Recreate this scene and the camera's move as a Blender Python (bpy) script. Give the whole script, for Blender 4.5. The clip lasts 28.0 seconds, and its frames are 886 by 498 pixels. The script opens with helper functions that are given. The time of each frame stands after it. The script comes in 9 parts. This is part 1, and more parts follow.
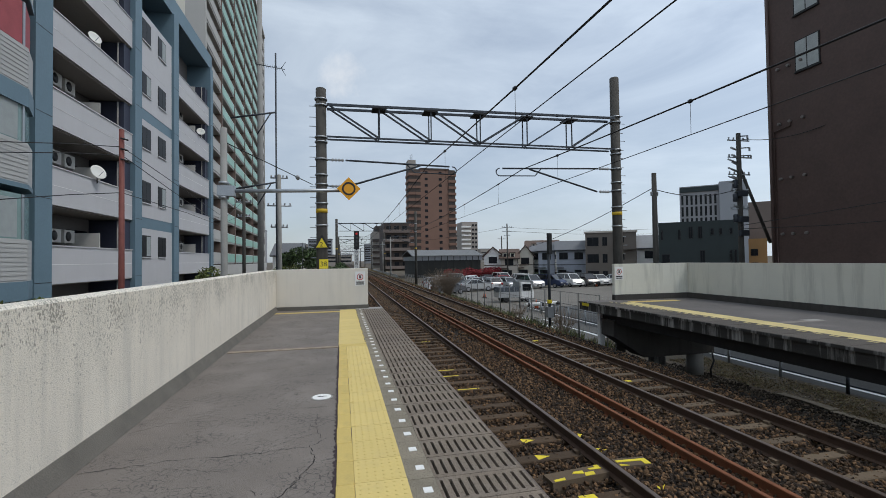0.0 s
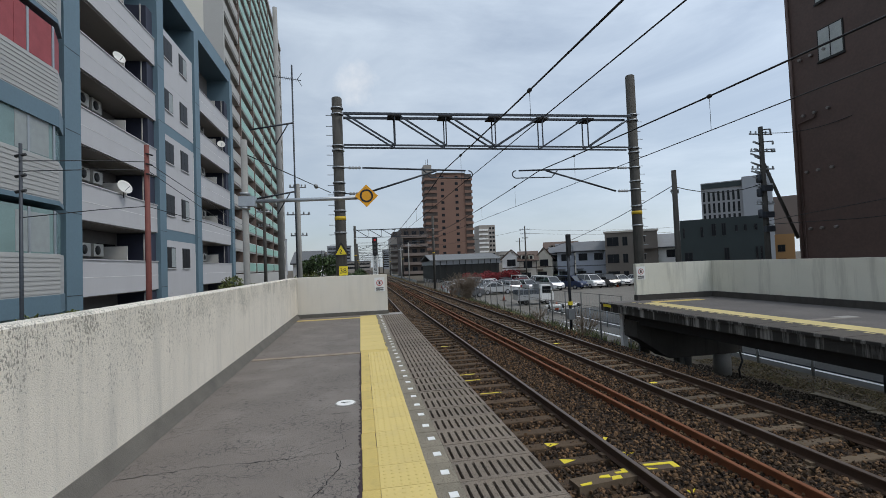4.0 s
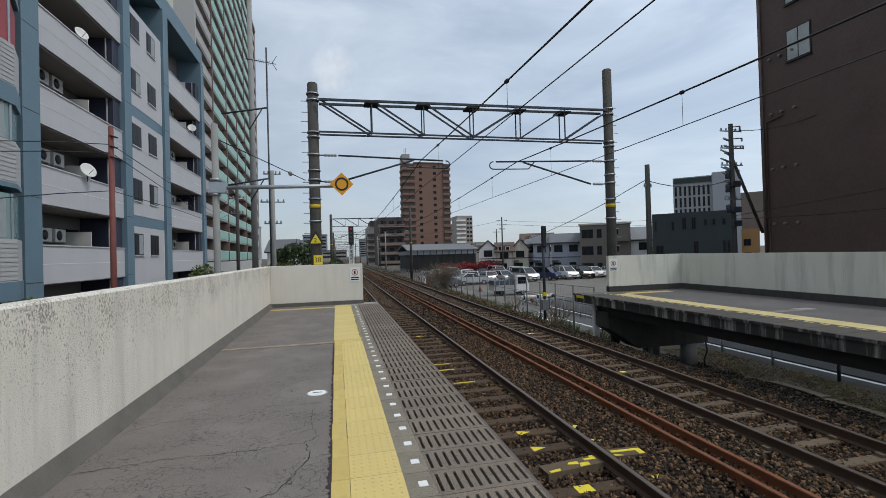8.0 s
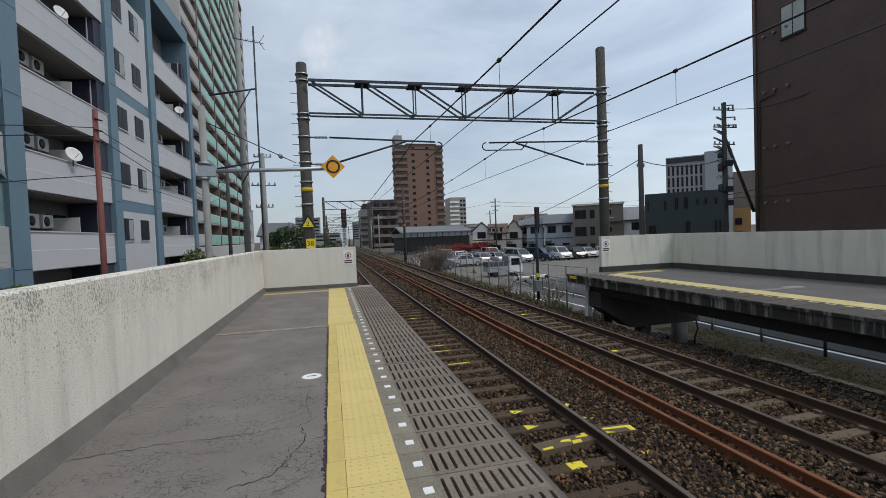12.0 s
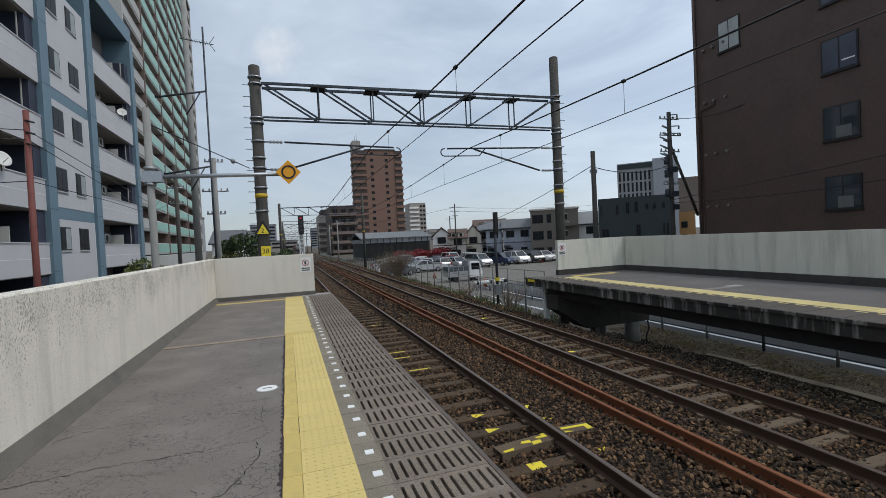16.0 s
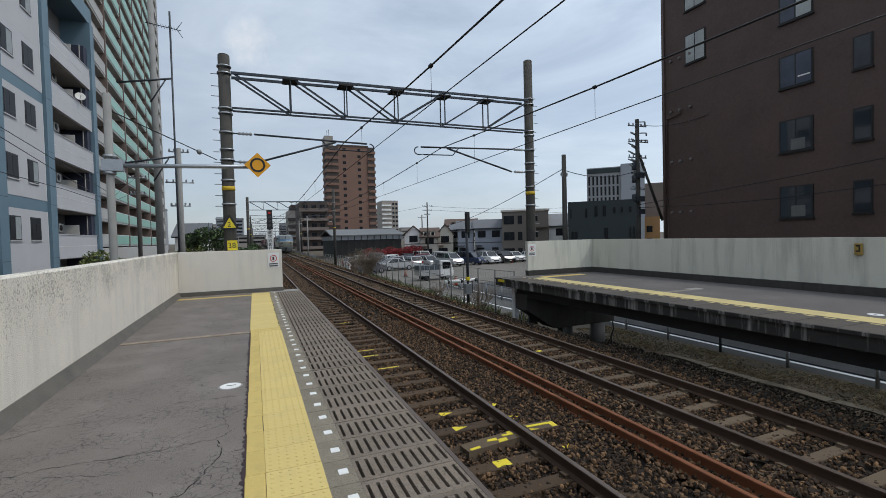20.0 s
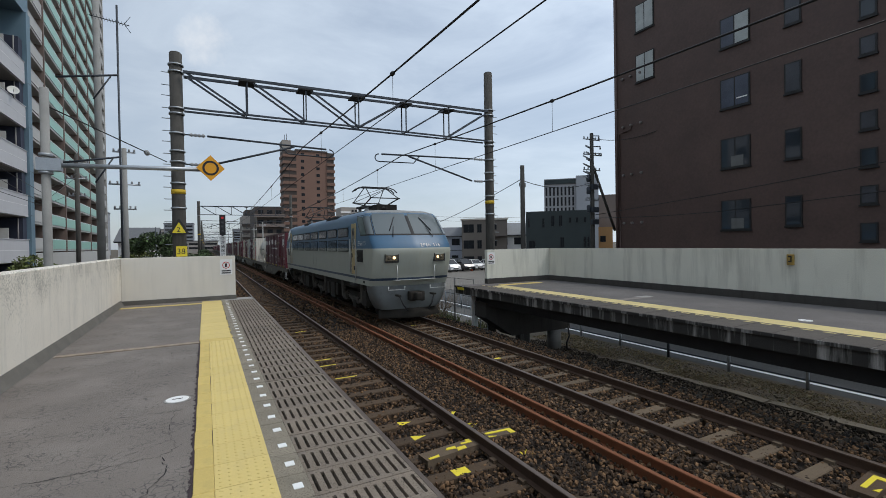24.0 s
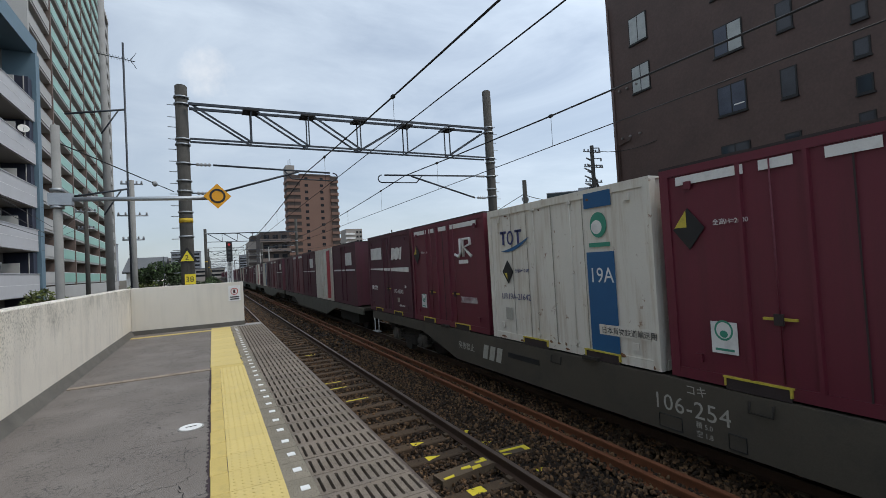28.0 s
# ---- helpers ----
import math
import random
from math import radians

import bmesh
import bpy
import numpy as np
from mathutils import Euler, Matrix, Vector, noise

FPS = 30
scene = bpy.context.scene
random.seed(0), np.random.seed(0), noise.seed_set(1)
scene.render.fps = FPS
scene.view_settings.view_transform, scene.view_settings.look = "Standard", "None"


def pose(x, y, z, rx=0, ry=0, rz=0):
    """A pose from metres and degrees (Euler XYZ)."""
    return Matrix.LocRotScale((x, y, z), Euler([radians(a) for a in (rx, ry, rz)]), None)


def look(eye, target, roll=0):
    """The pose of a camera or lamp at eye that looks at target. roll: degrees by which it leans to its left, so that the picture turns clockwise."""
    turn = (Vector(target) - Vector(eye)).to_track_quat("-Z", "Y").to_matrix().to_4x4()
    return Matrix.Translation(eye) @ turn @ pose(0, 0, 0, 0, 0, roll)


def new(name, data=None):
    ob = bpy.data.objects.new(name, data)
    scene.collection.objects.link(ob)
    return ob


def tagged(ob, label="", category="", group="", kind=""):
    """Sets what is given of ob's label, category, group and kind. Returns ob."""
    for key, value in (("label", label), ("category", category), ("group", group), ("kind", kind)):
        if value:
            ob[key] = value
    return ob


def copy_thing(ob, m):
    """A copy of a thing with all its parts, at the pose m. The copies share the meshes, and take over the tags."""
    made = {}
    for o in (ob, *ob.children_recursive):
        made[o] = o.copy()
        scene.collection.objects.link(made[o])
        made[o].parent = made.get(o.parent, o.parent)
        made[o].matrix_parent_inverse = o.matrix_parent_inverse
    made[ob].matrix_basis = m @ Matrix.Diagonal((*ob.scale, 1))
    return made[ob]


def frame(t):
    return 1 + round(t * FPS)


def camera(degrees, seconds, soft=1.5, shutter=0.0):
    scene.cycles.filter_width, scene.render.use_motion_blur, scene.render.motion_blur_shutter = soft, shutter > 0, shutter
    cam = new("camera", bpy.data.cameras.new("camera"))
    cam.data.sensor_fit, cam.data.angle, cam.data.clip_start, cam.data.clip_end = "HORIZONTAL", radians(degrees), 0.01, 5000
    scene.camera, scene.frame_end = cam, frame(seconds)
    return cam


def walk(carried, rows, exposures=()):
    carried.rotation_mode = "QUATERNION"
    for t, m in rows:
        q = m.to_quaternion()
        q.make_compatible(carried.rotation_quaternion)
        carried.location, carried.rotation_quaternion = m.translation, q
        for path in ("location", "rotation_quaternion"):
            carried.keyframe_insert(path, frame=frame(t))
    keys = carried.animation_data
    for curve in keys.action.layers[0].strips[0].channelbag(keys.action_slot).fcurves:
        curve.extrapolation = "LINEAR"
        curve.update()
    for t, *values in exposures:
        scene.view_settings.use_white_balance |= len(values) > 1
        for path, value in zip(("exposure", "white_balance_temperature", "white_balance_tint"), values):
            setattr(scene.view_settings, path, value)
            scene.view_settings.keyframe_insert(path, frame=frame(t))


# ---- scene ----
PATH = [
    (0.0, -0.035, 0.003, 1.492, -12.64, 1.32, 0.83),
    (0.5, -0.046, 0.002, 1.488, -13.12, 1.43, 0.63),
    (1.0, -0.044, -0.001, 1.498, -12.79, 1.92, 1.15),
    (1.5, -0.032, -0.013, 1.494, -13.23, 1.49, 1.32),
    (2.0, -0.043, -0.002, 1.495, -11.16, -0.27, 1.44),
    (2.5, -0.045, 0.001, 1.494, -11.06, 0.29, 1.69),
    (3.0, -0.050, 0.001, 1.499, -10.76, 0.64, 2.29),
    (3.5, -0.054, -0.006, 1.496, -10.15, 1.63, 2.24),
    (5.5, -0.024, -0.012, 1.496, -11.73, 2.06, 2.45),
    (6.0, -0.025, 0.002, 1.494, -11.77, 0.21, 2.61),
    (6.5, -0.027, 0.003, 1.495, -11.26, -0.15, 2.35),
    (7.0, -0.024, -0.007, 1.506, -11.09, 0.24, 1.81),
    (7.5, -0.010, -0.006, 1.503, -11.70, 0.66, 2.19),
    (8.0, -0.012, -0.000, 1.496, -13.23, 0.56, 1.61),
    (8.5, -0.014, -0.006, 1.501, -13.02, 0.80, 2.66),
    (9.0, -0.027, 0.009, 1.504, -9.47, 0.39, 3.10),
    (9.5, -0.026, 0.004, 1.507, -8.67, 0.74, 3.73),
    (10.0, -0.020, 0.001, 1.508, -7.95, -0.18, 3.96),
    (10.5, -0.019, 0.013, 1.495, -10.19, -2.54, 1.59),
    (11.0, -0.013, 0.005, 1.503, -10.16, -2.13, 1.69),
    (11.5, -0.001, -0.002, 1.503, -12.39, -2.05, 1.71),
    (12.0, 0.003, 0.013, 1.504, -14.03, -1.75, 2.19),
    (12.5, 0.000, 0.002, 1.507, -14.68, -0.88, 2.06),
    (14.5, 0.020, 0.015, 1.497, -17.25, -1.07, 2.36),
    (15.0, 0.019, -0.002, 1.503, -17.40, -0.83, 2.48),
    (15.5, 0.017, 0.009, 1.493, -18.27, -0.69, 2.53),
    (16.0, 0.021, 0.008, 1.504, -19.06, -1.28, 2.84),
    (16.5, 0.022, 0.008, 1.496, -19.80, -1.88, 2.67),
    (17.0, 0.036, 0.008, 1.507, -19.91, -1.91, 2.72),
    (17.5, 0.042, 0.007, 1.501, -20.96, -1.69, 2.91),
    (18.0, 0.039, 0.003, 1.505, -22.11, -1.47, 2.47),
    (18.5, 0.026, 0.003, 1.501, -22.40, -1.70, 1.85),
    (19.0, 0.023, -0.013, 1.506, -22.25, -1.83, 1.70),
    (19.5, 0.025, 0.009, 1.500, -22.44, -1.54, 1.41),
    (20.0, 0.022, 0.002, 1.499, -22.63, -1.56, 1.49),
    (20.5, 0.019, 0.006, 1.500, -22.60, -1.65, 1.69),
    (21.0, 0.016, -0.001, 1.500, -22.87, -1.03, 1.63),
    (21.5, 0.015, 0.014, 1.496, -22.95, -0.76, 1.39),
    (23.5, 0.022, 0.002, 1.508, -27.13, -0.69, 0.87),
    (24.0, 0.017, 0.004, 1.498, -27.69, -0.67, 0.93),
    (24.5, 0.023, -0.002, 1.505, -28.03, -0.90, 0.30),
    (25.0, 0.013, -0.005, 1.497, -27.74, -0.60, 0.30),
    (25.5, 0.009, -0.005, 1.507, -27.01, -0.14, 0.91),
    (26.0, 0.055, -0.004, 1.511, -31.80, 1.27, 1.34),
    (26.5, 0.073, 0.001, 1.503, -40.35, 0.86, 1.69),
    (27.0, 0.024, -0.012, 1.490, -38.45, 1.92, 2.49),
    (27.5, 0.001, -0.027, 1.500, -31.90, 2.02, 3.35),
    (28.0, -0.011, -0.027, 1.496, -26.99, 1.60, 3.25),
]


cam = camera(88.8, 28.0, soft=0.7, shutter=0.0)
walk(cam, [(t, pose(x, y, z, 90 + p, r, yw)) for t, x, y, z, yw, p, r in PATH],
     [(0, -0.2), (17, -0.2), (21, -0.18), (24, -0.16), (25, 0.04), (25.6, 0.06), (26.5, -0.08), (27, 0.02), (28, -0.1)])

# ---- world, sun, exposure ----
SUN_EL, SUN_AZ = 56.0, 118.0   # azimuth clockwise from +y
world = bpy.data.worlds.new("sky")
scene.world = world
world.use_nodes = True
wn, wl = world.node_tree.nodes, world.node_tree.links
wn.clear()
w_out = wn.new("ShaderNodeOutputWorld")
w_bg = wn.new("ShaderNodeBackground")
w_sky = wn.new("ShaderNodeTexSky")
w_sky.sky_type = "NISHITA"
w_sky.sun_disc = False
w_sky.sun_elevation = radians(SUN_EL)
w_sky.sun_rotation = radians(SUN_AZ)
w_sky.air_density, w_sky.dust_density, w_sky.ozone_density = 1.0, 1.3, 2.0
w_co = wn.new("ShaderNodeTexCoord")
w_map = wn.new("ShaderNodeMapping")
w_map.inputs["Scale"].default_value = (1.0, 1.0, 3.2)
w_map.inputs["Location"].default_value = (0.35, 0.1, 0.0)
w_noise = wn.new("ShaderNodeTexNoise")
w_noise.inputs["Scale"].default_value = 1.9
w_noise.inputs["Detail"].default_value = 7.0
w_noise.inputs["Roughness"].default_value = 0.58
w_noise.inputs["Distortion"].default_value = 0.5
w_ramp = wn.new("ShaderNodeValToRGB")
w_ramp.color_ramp.elements[0].position = 0.30
w_ramp.color_ramp.elements[0].color = (0.42, 0.42, 0.42, 1)
w_ramp.color_ramp.elements[1].position = 0.68
w_ramp.color_ramp.elements[1].color = (0.86, 0.86, 0.86, 1)
w_mix = wn.new("ShaderNodeMix")
w_mix.data_type = "RGBA"
w_mix.inputs["B"].default_value = (6.2, 6.85, 7.5, 1)
wl.new(w_co.outputs["Generated"], w_map.inputs["Vector"])
wl.new(w_map.outputs["Vector"], w_noise.inputs["Vector"])
wl.new(w_noise.outputs["Fac"], w_ramp.inputs["Fac"])
wl.new(w_ramp.outputs["Color"], w_mix.inputs["Factor"])
wl.new(w_sky.outputs["Color"], w_mix.inputs["A"])
# the thin cloud glows towards the veiled sun
_sv = (math.sin(radians(SUN_AZ)) * math.cos(radians(SUN_EL)), math.cos(radians(SUN_AZ)) * math.cos(radians(SUN_EL)), math.sin(radians(SUN_EL)))
w_dot = wn.new("ShaderNodeVectorMath")
w_dot.operation = "DOT_PRODUCT"
w_dot.inputs[1].default_value = _sv
w_gain = wn.new("ShaderNodeMapRange")
w_gain.inputs["From Min"].default_value, w_gain.inputs["From Max"].default_value = -0.15, 0.6
w_gain.inputs["To Min"].default_value, w_gain.inputs["To Max"].default_value = 0.95, 1.62
w_tint = wn.new("ShaderNodeVectorMath")
w_tint.operation = "SCALE"
w_tint.inputs[0].default_value = (6.0, 6.85, 7.8)
wl.new(w_co.outputs["Generated"], w_dot.inputs[0])
wl.new(w_dot.outputs["Value"], w_gain.inputs["Value"])
wl.new(w_gain.outputs["Result"], w_tint.inputs["Scale"])
wl.new(w_tint.outputs["Vector"], w_mix.inputs["B"])
# one small cumulus over the tracks
w_dist = wn.new("ShaderNodeVectorMath")
w_dist.operation = "DISTANCE"
w_dist.inputs[1].default_value = (0.0, 0.926, 0.378)
w_puff = wn.new("ShaderNodeTexNoise")
w_puff.inputs["Scale"].default_value, w_puff.inputs["Detail"].default_value, w_puff.inputs["Roughness"].default_value = 24.0, 6.0, 0.6
w_sub = wn.new("ShaderNodeMath")
w_sub.operation = "MULTIPLY_ADD"
w_sub.inputs[1].default_value = -0.092
w_edge = wn.new("ShaderNodeMapRange")
w_edge.inputs["From Min"].default_value, w_edge.inputs["From Max"].default_value = 0.0, -0.05
w_edge.inputs["To Max"].default_value = 0.62
w_mix2 = wn.new("ShaderNodeMix")
w_mix2.data_type = "RGBA"
w_mix2.inputs["B"].default_value = (8.6, 8.8, 9.1, 1)
wl.new(w_co.outputs["Generated"], w_dist.inputs[0])
wl.new(w_co.outputs["Generated"], w_puff.inputs["Vector"])
wl.new(w_puff.outputs["Fac"], w_sub.inputs[0])
wl.new(w_dist.outputs["Value"], w_sub.inputs[2])
wl.new(w_sub.outputs["Value"], w_edge.inputs["Value"])
wl.new(w_edge.outputs["Result"], w_mix2.inputs["Factor"])
wl.new(w_mix.outputs["Result"], w_mix2.inputs["A"])
wl.new(w_mix2.outputs["Result"], w_bg.inputs["Color"])
wl.new(w_bg.outputs["Background"], w_out.inputs["Surface"])
w_bg.inputs["Strength"].default_value = 0.115

sun = new("sun", bpy.data.lights.new("sun", "SUN"))
sun.data.energy, sun.data.angle, sun.data.color = 1.6, radians(14), (1.0, 0.96, 0.9)
_a, _e = radians(SUN_AZ), radians(SUN_EL)
sun.matrix_world = look((math.sin(_a) * math.cos(_e) * 50, math.cos(_a) * math.cos(_e) * 50, math.sin(_e) * 50), (0, 0, 0))
scene.view_settings.exposure = 0.0


# ---- materials ----
def mat(name, base, rough=0.7, metal=0.0, var=0.12, scale=6.0, fine=60.0, bump=0.15, dirt=None, dirt_amt=0.0, dirt_scale=1.5,
        streak=False, speck=None, speck_scale=40.0, speck_cut=0.66, island=0.0, objrand=0.0, emit=None, strength=0.0, coat=0.0):
    """A surface with colour variation at two scales, optional dirt patches or vertical streaks, and fine relief."""
    m = bpy.data.materials.new(name)
    m.use_nodes = True
    n, l = m.node_tree.nodes, m.node_tree.links
    b = n["Principled BSDF"]
    b.inputs["Roughness"].default_value, b.inputs["Metallic"].default_value = rough, metal
    if coat:
        b.inputs["Coat Weight"].default_value = coat
    co = n.new("ShaderNodeTexCoord")
    big = n.new("ShaderNodeTexNoise")
    big.inputs["Scale"].default_value, big.inputs["Detail"].default_value = scale, 5
    small = n.new("ShaderNodeTexNoise")
    small.inputs["Scale"].default_value, small.inputs["Detail"].default_value = fine, 3
    l.new(co.outputs["Object"], big.inputs["Vector"])
    l.new(co.outputs["Object"], small.inputs["Vector"])
    add = n.new("ShaderNodeMath")
    add.operation = "ADD"
    l.new(big.outputs["Fac"], add.inputs[0])
    l.new(small.outputs["Fac"], add.inputs[1])
    rng = n.new("ShaderNodeMapRange")
    rng.inputs["From Min"].default_value, rng.inputs["From Max"].default_value = 0.6, 1.4
    rng.inputs["To Min"].default_value, rng.inputs["To Max"].default_value = 1 - var, 1 + var
    l.new(add.outputs["Value"], rng.inputs["Value"])
    last = rng.outputs["Result"]
    for amount, kind in ((island, "i"), (objrand, "o")):
        if not amount:
            continue
        src = n.new("ShaderNodeNewGeometry" if kind == "i" else "ShaderNodeObjectInfo")
        r2 = n.new("ShaderNodeMapRange")
        r2.inputs["To Min"].default_value, r2.inputs["To Max"].default_value = 1 - amount, 1 + amount * (2.2 if kind == "i" else 1.0)
        if kind == "i":
            pw = n.new("ShaderNodeMath")
            pw.operation = "POWER"
            pw.inputs[1].default_value = 2.2
            l.new(src.outputs["Random Per Island"], pw.inputs[0])
            l.new(pw.outputs["Value"], r2.inputs["Value"])
        else:
            l.new(src.outputs["Random"], r2.inputs["Value"])
        mul = n.new("ShaderNodeMath")
        mul.operation = "MULTIPLY"
        l.new(last, mul.inputs[0])
        l.new(r2.outputs["Result"], mul.inputs[1])
        last = mul.outputs["Value"]
    hsv = n.new("ShaderNodeHueSaturation")
    hsv.inputs["Color"].default_value = (*base, 1)
    l.new(last, hsv.inputs["Value"])
    col = hsv.outputs["Color"]
    if dirt:
        dn = n.new("ShaderNodeTexNoise")
        dn.inputs["Scale"].default_value, dn.inputs["Detail"].default_value, dn.inputs["Roughness"].default_value = dirt_scale, 8, 0.65
        if streak:
            mp = n.new("ShaderNodeMapping")
            mp.inputs["Scale"].default_value = (4.0, 4.0, 0.35)
            l.new(co.outputs["Object"], mp.inputs["Vector"])
            l.new(mp.outputs["Vector"], dn.inputs["Vector"])
        else:
            l.new(co.outputs["Object"], dn.inputs["Vector"])
        cr = n.new("ShaderNodeMapRange")
        cr.inputs["From Min"].default_value, cr.inputs["From Max"].default_value = 0.5, 0.72
        cr.inputs["To Max"].default_value = dirt_amt
        l.new(dn.outputs["Fac"], cr.inputs["Value"])
        mx = n.new("ShaderNodeMix")
        mx.data_type = "RGBA"
        mx.inputs["B"].default_value = (*dirt, 1)
        l.new(cr.outputs["Result"], mx.inputs["Factor"])
        l.new(col, mx.inputs["A"])
        col = mx.outputs["Result"]
    if speck:
        sn = n.new("ShaderNodeTexNoise")
        sn.inputs["Scale"].default_value, sn.inputs["Detail"].default_value, sn.inputs["Roughness"].default_value = speck_scale, 4, 0.7
        l.new(co.outputs["Object"], sn.inputs["Vector"])
        sr = n.new("ShaderNodeMapRange")
        sr.inputs["From Min"].default_value, sr.inputs["From Max"].default_value, sr.inputs["To Max"].default_value = speck_cut, speck_cut + 0.06, 0.8
        l.new(sn.outputs["Fac"], sr.inputs["Value"])
        sm = n.new("ShaderNodeMix")
        sm.data_type = "RGBA"
        sm.inputs["B"].default_value = (*speck, 1)
        l.new(sr.outputs["Result"], sm.inputs["Factor"])
        l.new(col, sm.inputs["A"])
        col = sm.outputs["Result"]
    l.new(col, b.inputs["Base Color"])
    if bump:
        bp = n.new("ShaderNodeBump")
        bp.inputs["Strength"].default_value, bp.inputs["Distance"].default_value = bump, 0.01
        l.new(small.outputs["Fac"], bp.inputs["Height"])
        l.new(bp.outputs["Normal"], b.inputs["Normal"])
    if emit:
        b.inputs["Emission Color"].default_value = (*emit, 1)
        b.inputs["Emission Strength"].default_value = strength
    return m


def glass_mat(name, tint=(0.02, 0.025, 0.03), rough=0.06):
    m = bpy.data.materials.new(name)
    m.use_nodes = True
    b = m.node_tree.nodes["Principled BSDF"]
    b.inputs["Base Color"].default_value = (*tint, 1)
    b.inputs["Roughness"].default_value = rough
    b.inputs["Specular IOR Level"].default_value = 0.6
    return m


ASPHALT = mat("platform_asphalt", (0.17, 0.148, 0.13), 0.9, var=0.22, scale=1.3, fine=110, bump=0.6, dirt=(0.21, 0.188, 0.168), dirt_amt=0.6, dirt_scale=1.3, speck=(0.045, 0.04, 0.04), speck_scale=26, speck_cut=0.62)
def craze(m):
    """Fine crack networks in patches, darkening the base colour."""
    n, l = m.node_tree.nodes, m.node_tree.links
    b = n["Principled BSDF"]
    link = b.inputs["Base Color"].links[0]
    src = link.from_socket
    co = n.new("ShaderNodeTexCoord")
    wob = n.new("ShaderNodeTexNoise")
    wob.inputs["Scale"].default_value = 9.0
    mixv = n.new("ShaderNodeMix")
    mixv.data_type = "VECTOR"
    mixv.inputs["Factor"].default_value = 0.12
    l.new(co.outputs["Object"], wob.inputs["Vector"])
    l.new(co.outputs["Object"], mixv.inputs["A"])
    l.new(wob.outputs["Color"], mixv.inputs["B"])
    vo = n.new("ShaderNodeTexVoronoi")
    vo.feature = "DISTANCE_TO_EDGE"
    vo.inputs["Scale"].default_value = 17.0
    l.new(mixv.outputs["Result"], vo.inputs["Vector"])
    cut = n.new("ShaderNodeMapRange")
    cut.inputs["From Min"].default_value, cut.inputs["From Max"].default_value = 0.0, 0.045
    cut.inputs["To Min"].default_value, cut.inputs["To Max"].default_value = 1.0, 0.0
    l.new(vo.outputs["Distance"], cut.inputs["Value"])
    patch = n.new("ShaderNodeTexNoise")
    patch.inputs["Scale"].default_value, patch.inputs["Detail"].default_value = 2.1, 6
    l.new(co.outputs["Object"], patch.inputs["Vector"])
    pr = n.new("ShaderNodeMapRange")
    pr.inputs["From Min"].default_value, pr.inputs["From Max"].default_value, pr.inputs["To Max"].default_value = 0.43, 0.55, 0.9
    l.new(patch.outputs["Fac"], pr.inputs["Value"])
    mul = n.new("ShaderNodeMath")
    mul.operation = "MULTIPLY"
    l.new(cut.outputs["Result"], mul.inputs[0])
    l.new(pr.outputs["Result"], mul.inputs[1])
    mx = n.new("ShaderNodeMix")
    mx.data_type = "RGBA"
    mx.inputs["B"].default_value = (0.03, 0.028, 0.028, 1)
    l.new(mul.outputs["Value"], mx.inputs["Factor"])
    l.new(src, mx.inputs["A"])
    l.new(mx.outputs["Result"], b.inputs["Base Color"])
    return m


craze(ASPHALT)
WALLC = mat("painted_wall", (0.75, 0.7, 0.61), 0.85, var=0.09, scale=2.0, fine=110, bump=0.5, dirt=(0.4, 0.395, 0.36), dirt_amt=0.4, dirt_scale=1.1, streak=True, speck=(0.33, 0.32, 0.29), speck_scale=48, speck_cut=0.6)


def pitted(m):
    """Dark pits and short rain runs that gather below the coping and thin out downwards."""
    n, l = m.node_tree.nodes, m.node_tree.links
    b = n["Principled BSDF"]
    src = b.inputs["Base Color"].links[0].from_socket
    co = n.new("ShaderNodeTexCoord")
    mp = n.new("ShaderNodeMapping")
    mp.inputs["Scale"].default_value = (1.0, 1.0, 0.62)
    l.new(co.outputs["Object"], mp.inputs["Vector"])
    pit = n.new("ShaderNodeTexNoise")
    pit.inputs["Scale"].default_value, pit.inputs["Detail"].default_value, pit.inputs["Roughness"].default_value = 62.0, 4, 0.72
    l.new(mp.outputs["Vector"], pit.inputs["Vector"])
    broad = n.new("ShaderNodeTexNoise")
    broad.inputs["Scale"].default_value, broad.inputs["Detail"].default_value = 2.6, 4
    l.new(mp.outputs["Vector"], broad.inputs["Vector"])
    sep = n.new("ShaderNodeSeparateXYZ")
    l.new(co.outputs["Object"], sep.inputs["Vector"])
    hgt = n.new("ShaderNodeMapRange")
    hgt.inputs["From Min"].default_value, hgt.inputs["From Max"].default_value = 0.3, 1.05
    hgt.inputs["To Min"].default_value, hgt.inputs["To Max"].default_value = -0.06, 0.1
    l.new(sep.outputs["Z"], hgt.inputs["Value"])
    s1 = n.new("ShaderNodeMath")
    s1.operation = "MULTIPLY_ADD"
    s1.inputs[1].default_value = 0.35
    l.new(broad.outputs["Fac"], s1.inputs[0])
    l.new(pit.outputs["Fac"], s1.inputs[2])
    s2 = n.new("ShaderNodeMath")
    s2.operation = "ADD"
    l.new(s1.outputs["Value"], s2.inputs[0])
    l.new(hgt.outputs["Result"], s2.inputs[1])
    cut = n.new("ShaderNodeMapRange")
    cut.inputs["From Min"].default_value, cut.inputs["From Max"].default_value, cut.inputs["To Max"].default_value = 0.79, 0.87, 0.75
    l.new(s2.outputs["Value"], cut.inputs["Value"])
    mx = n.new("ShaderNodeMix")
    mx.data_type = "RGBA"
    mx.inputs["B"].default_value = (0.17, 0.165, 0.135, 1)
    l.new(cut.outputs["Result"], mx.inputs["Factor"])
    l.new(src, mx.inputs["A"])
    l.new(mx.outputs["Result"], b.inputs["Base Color"])


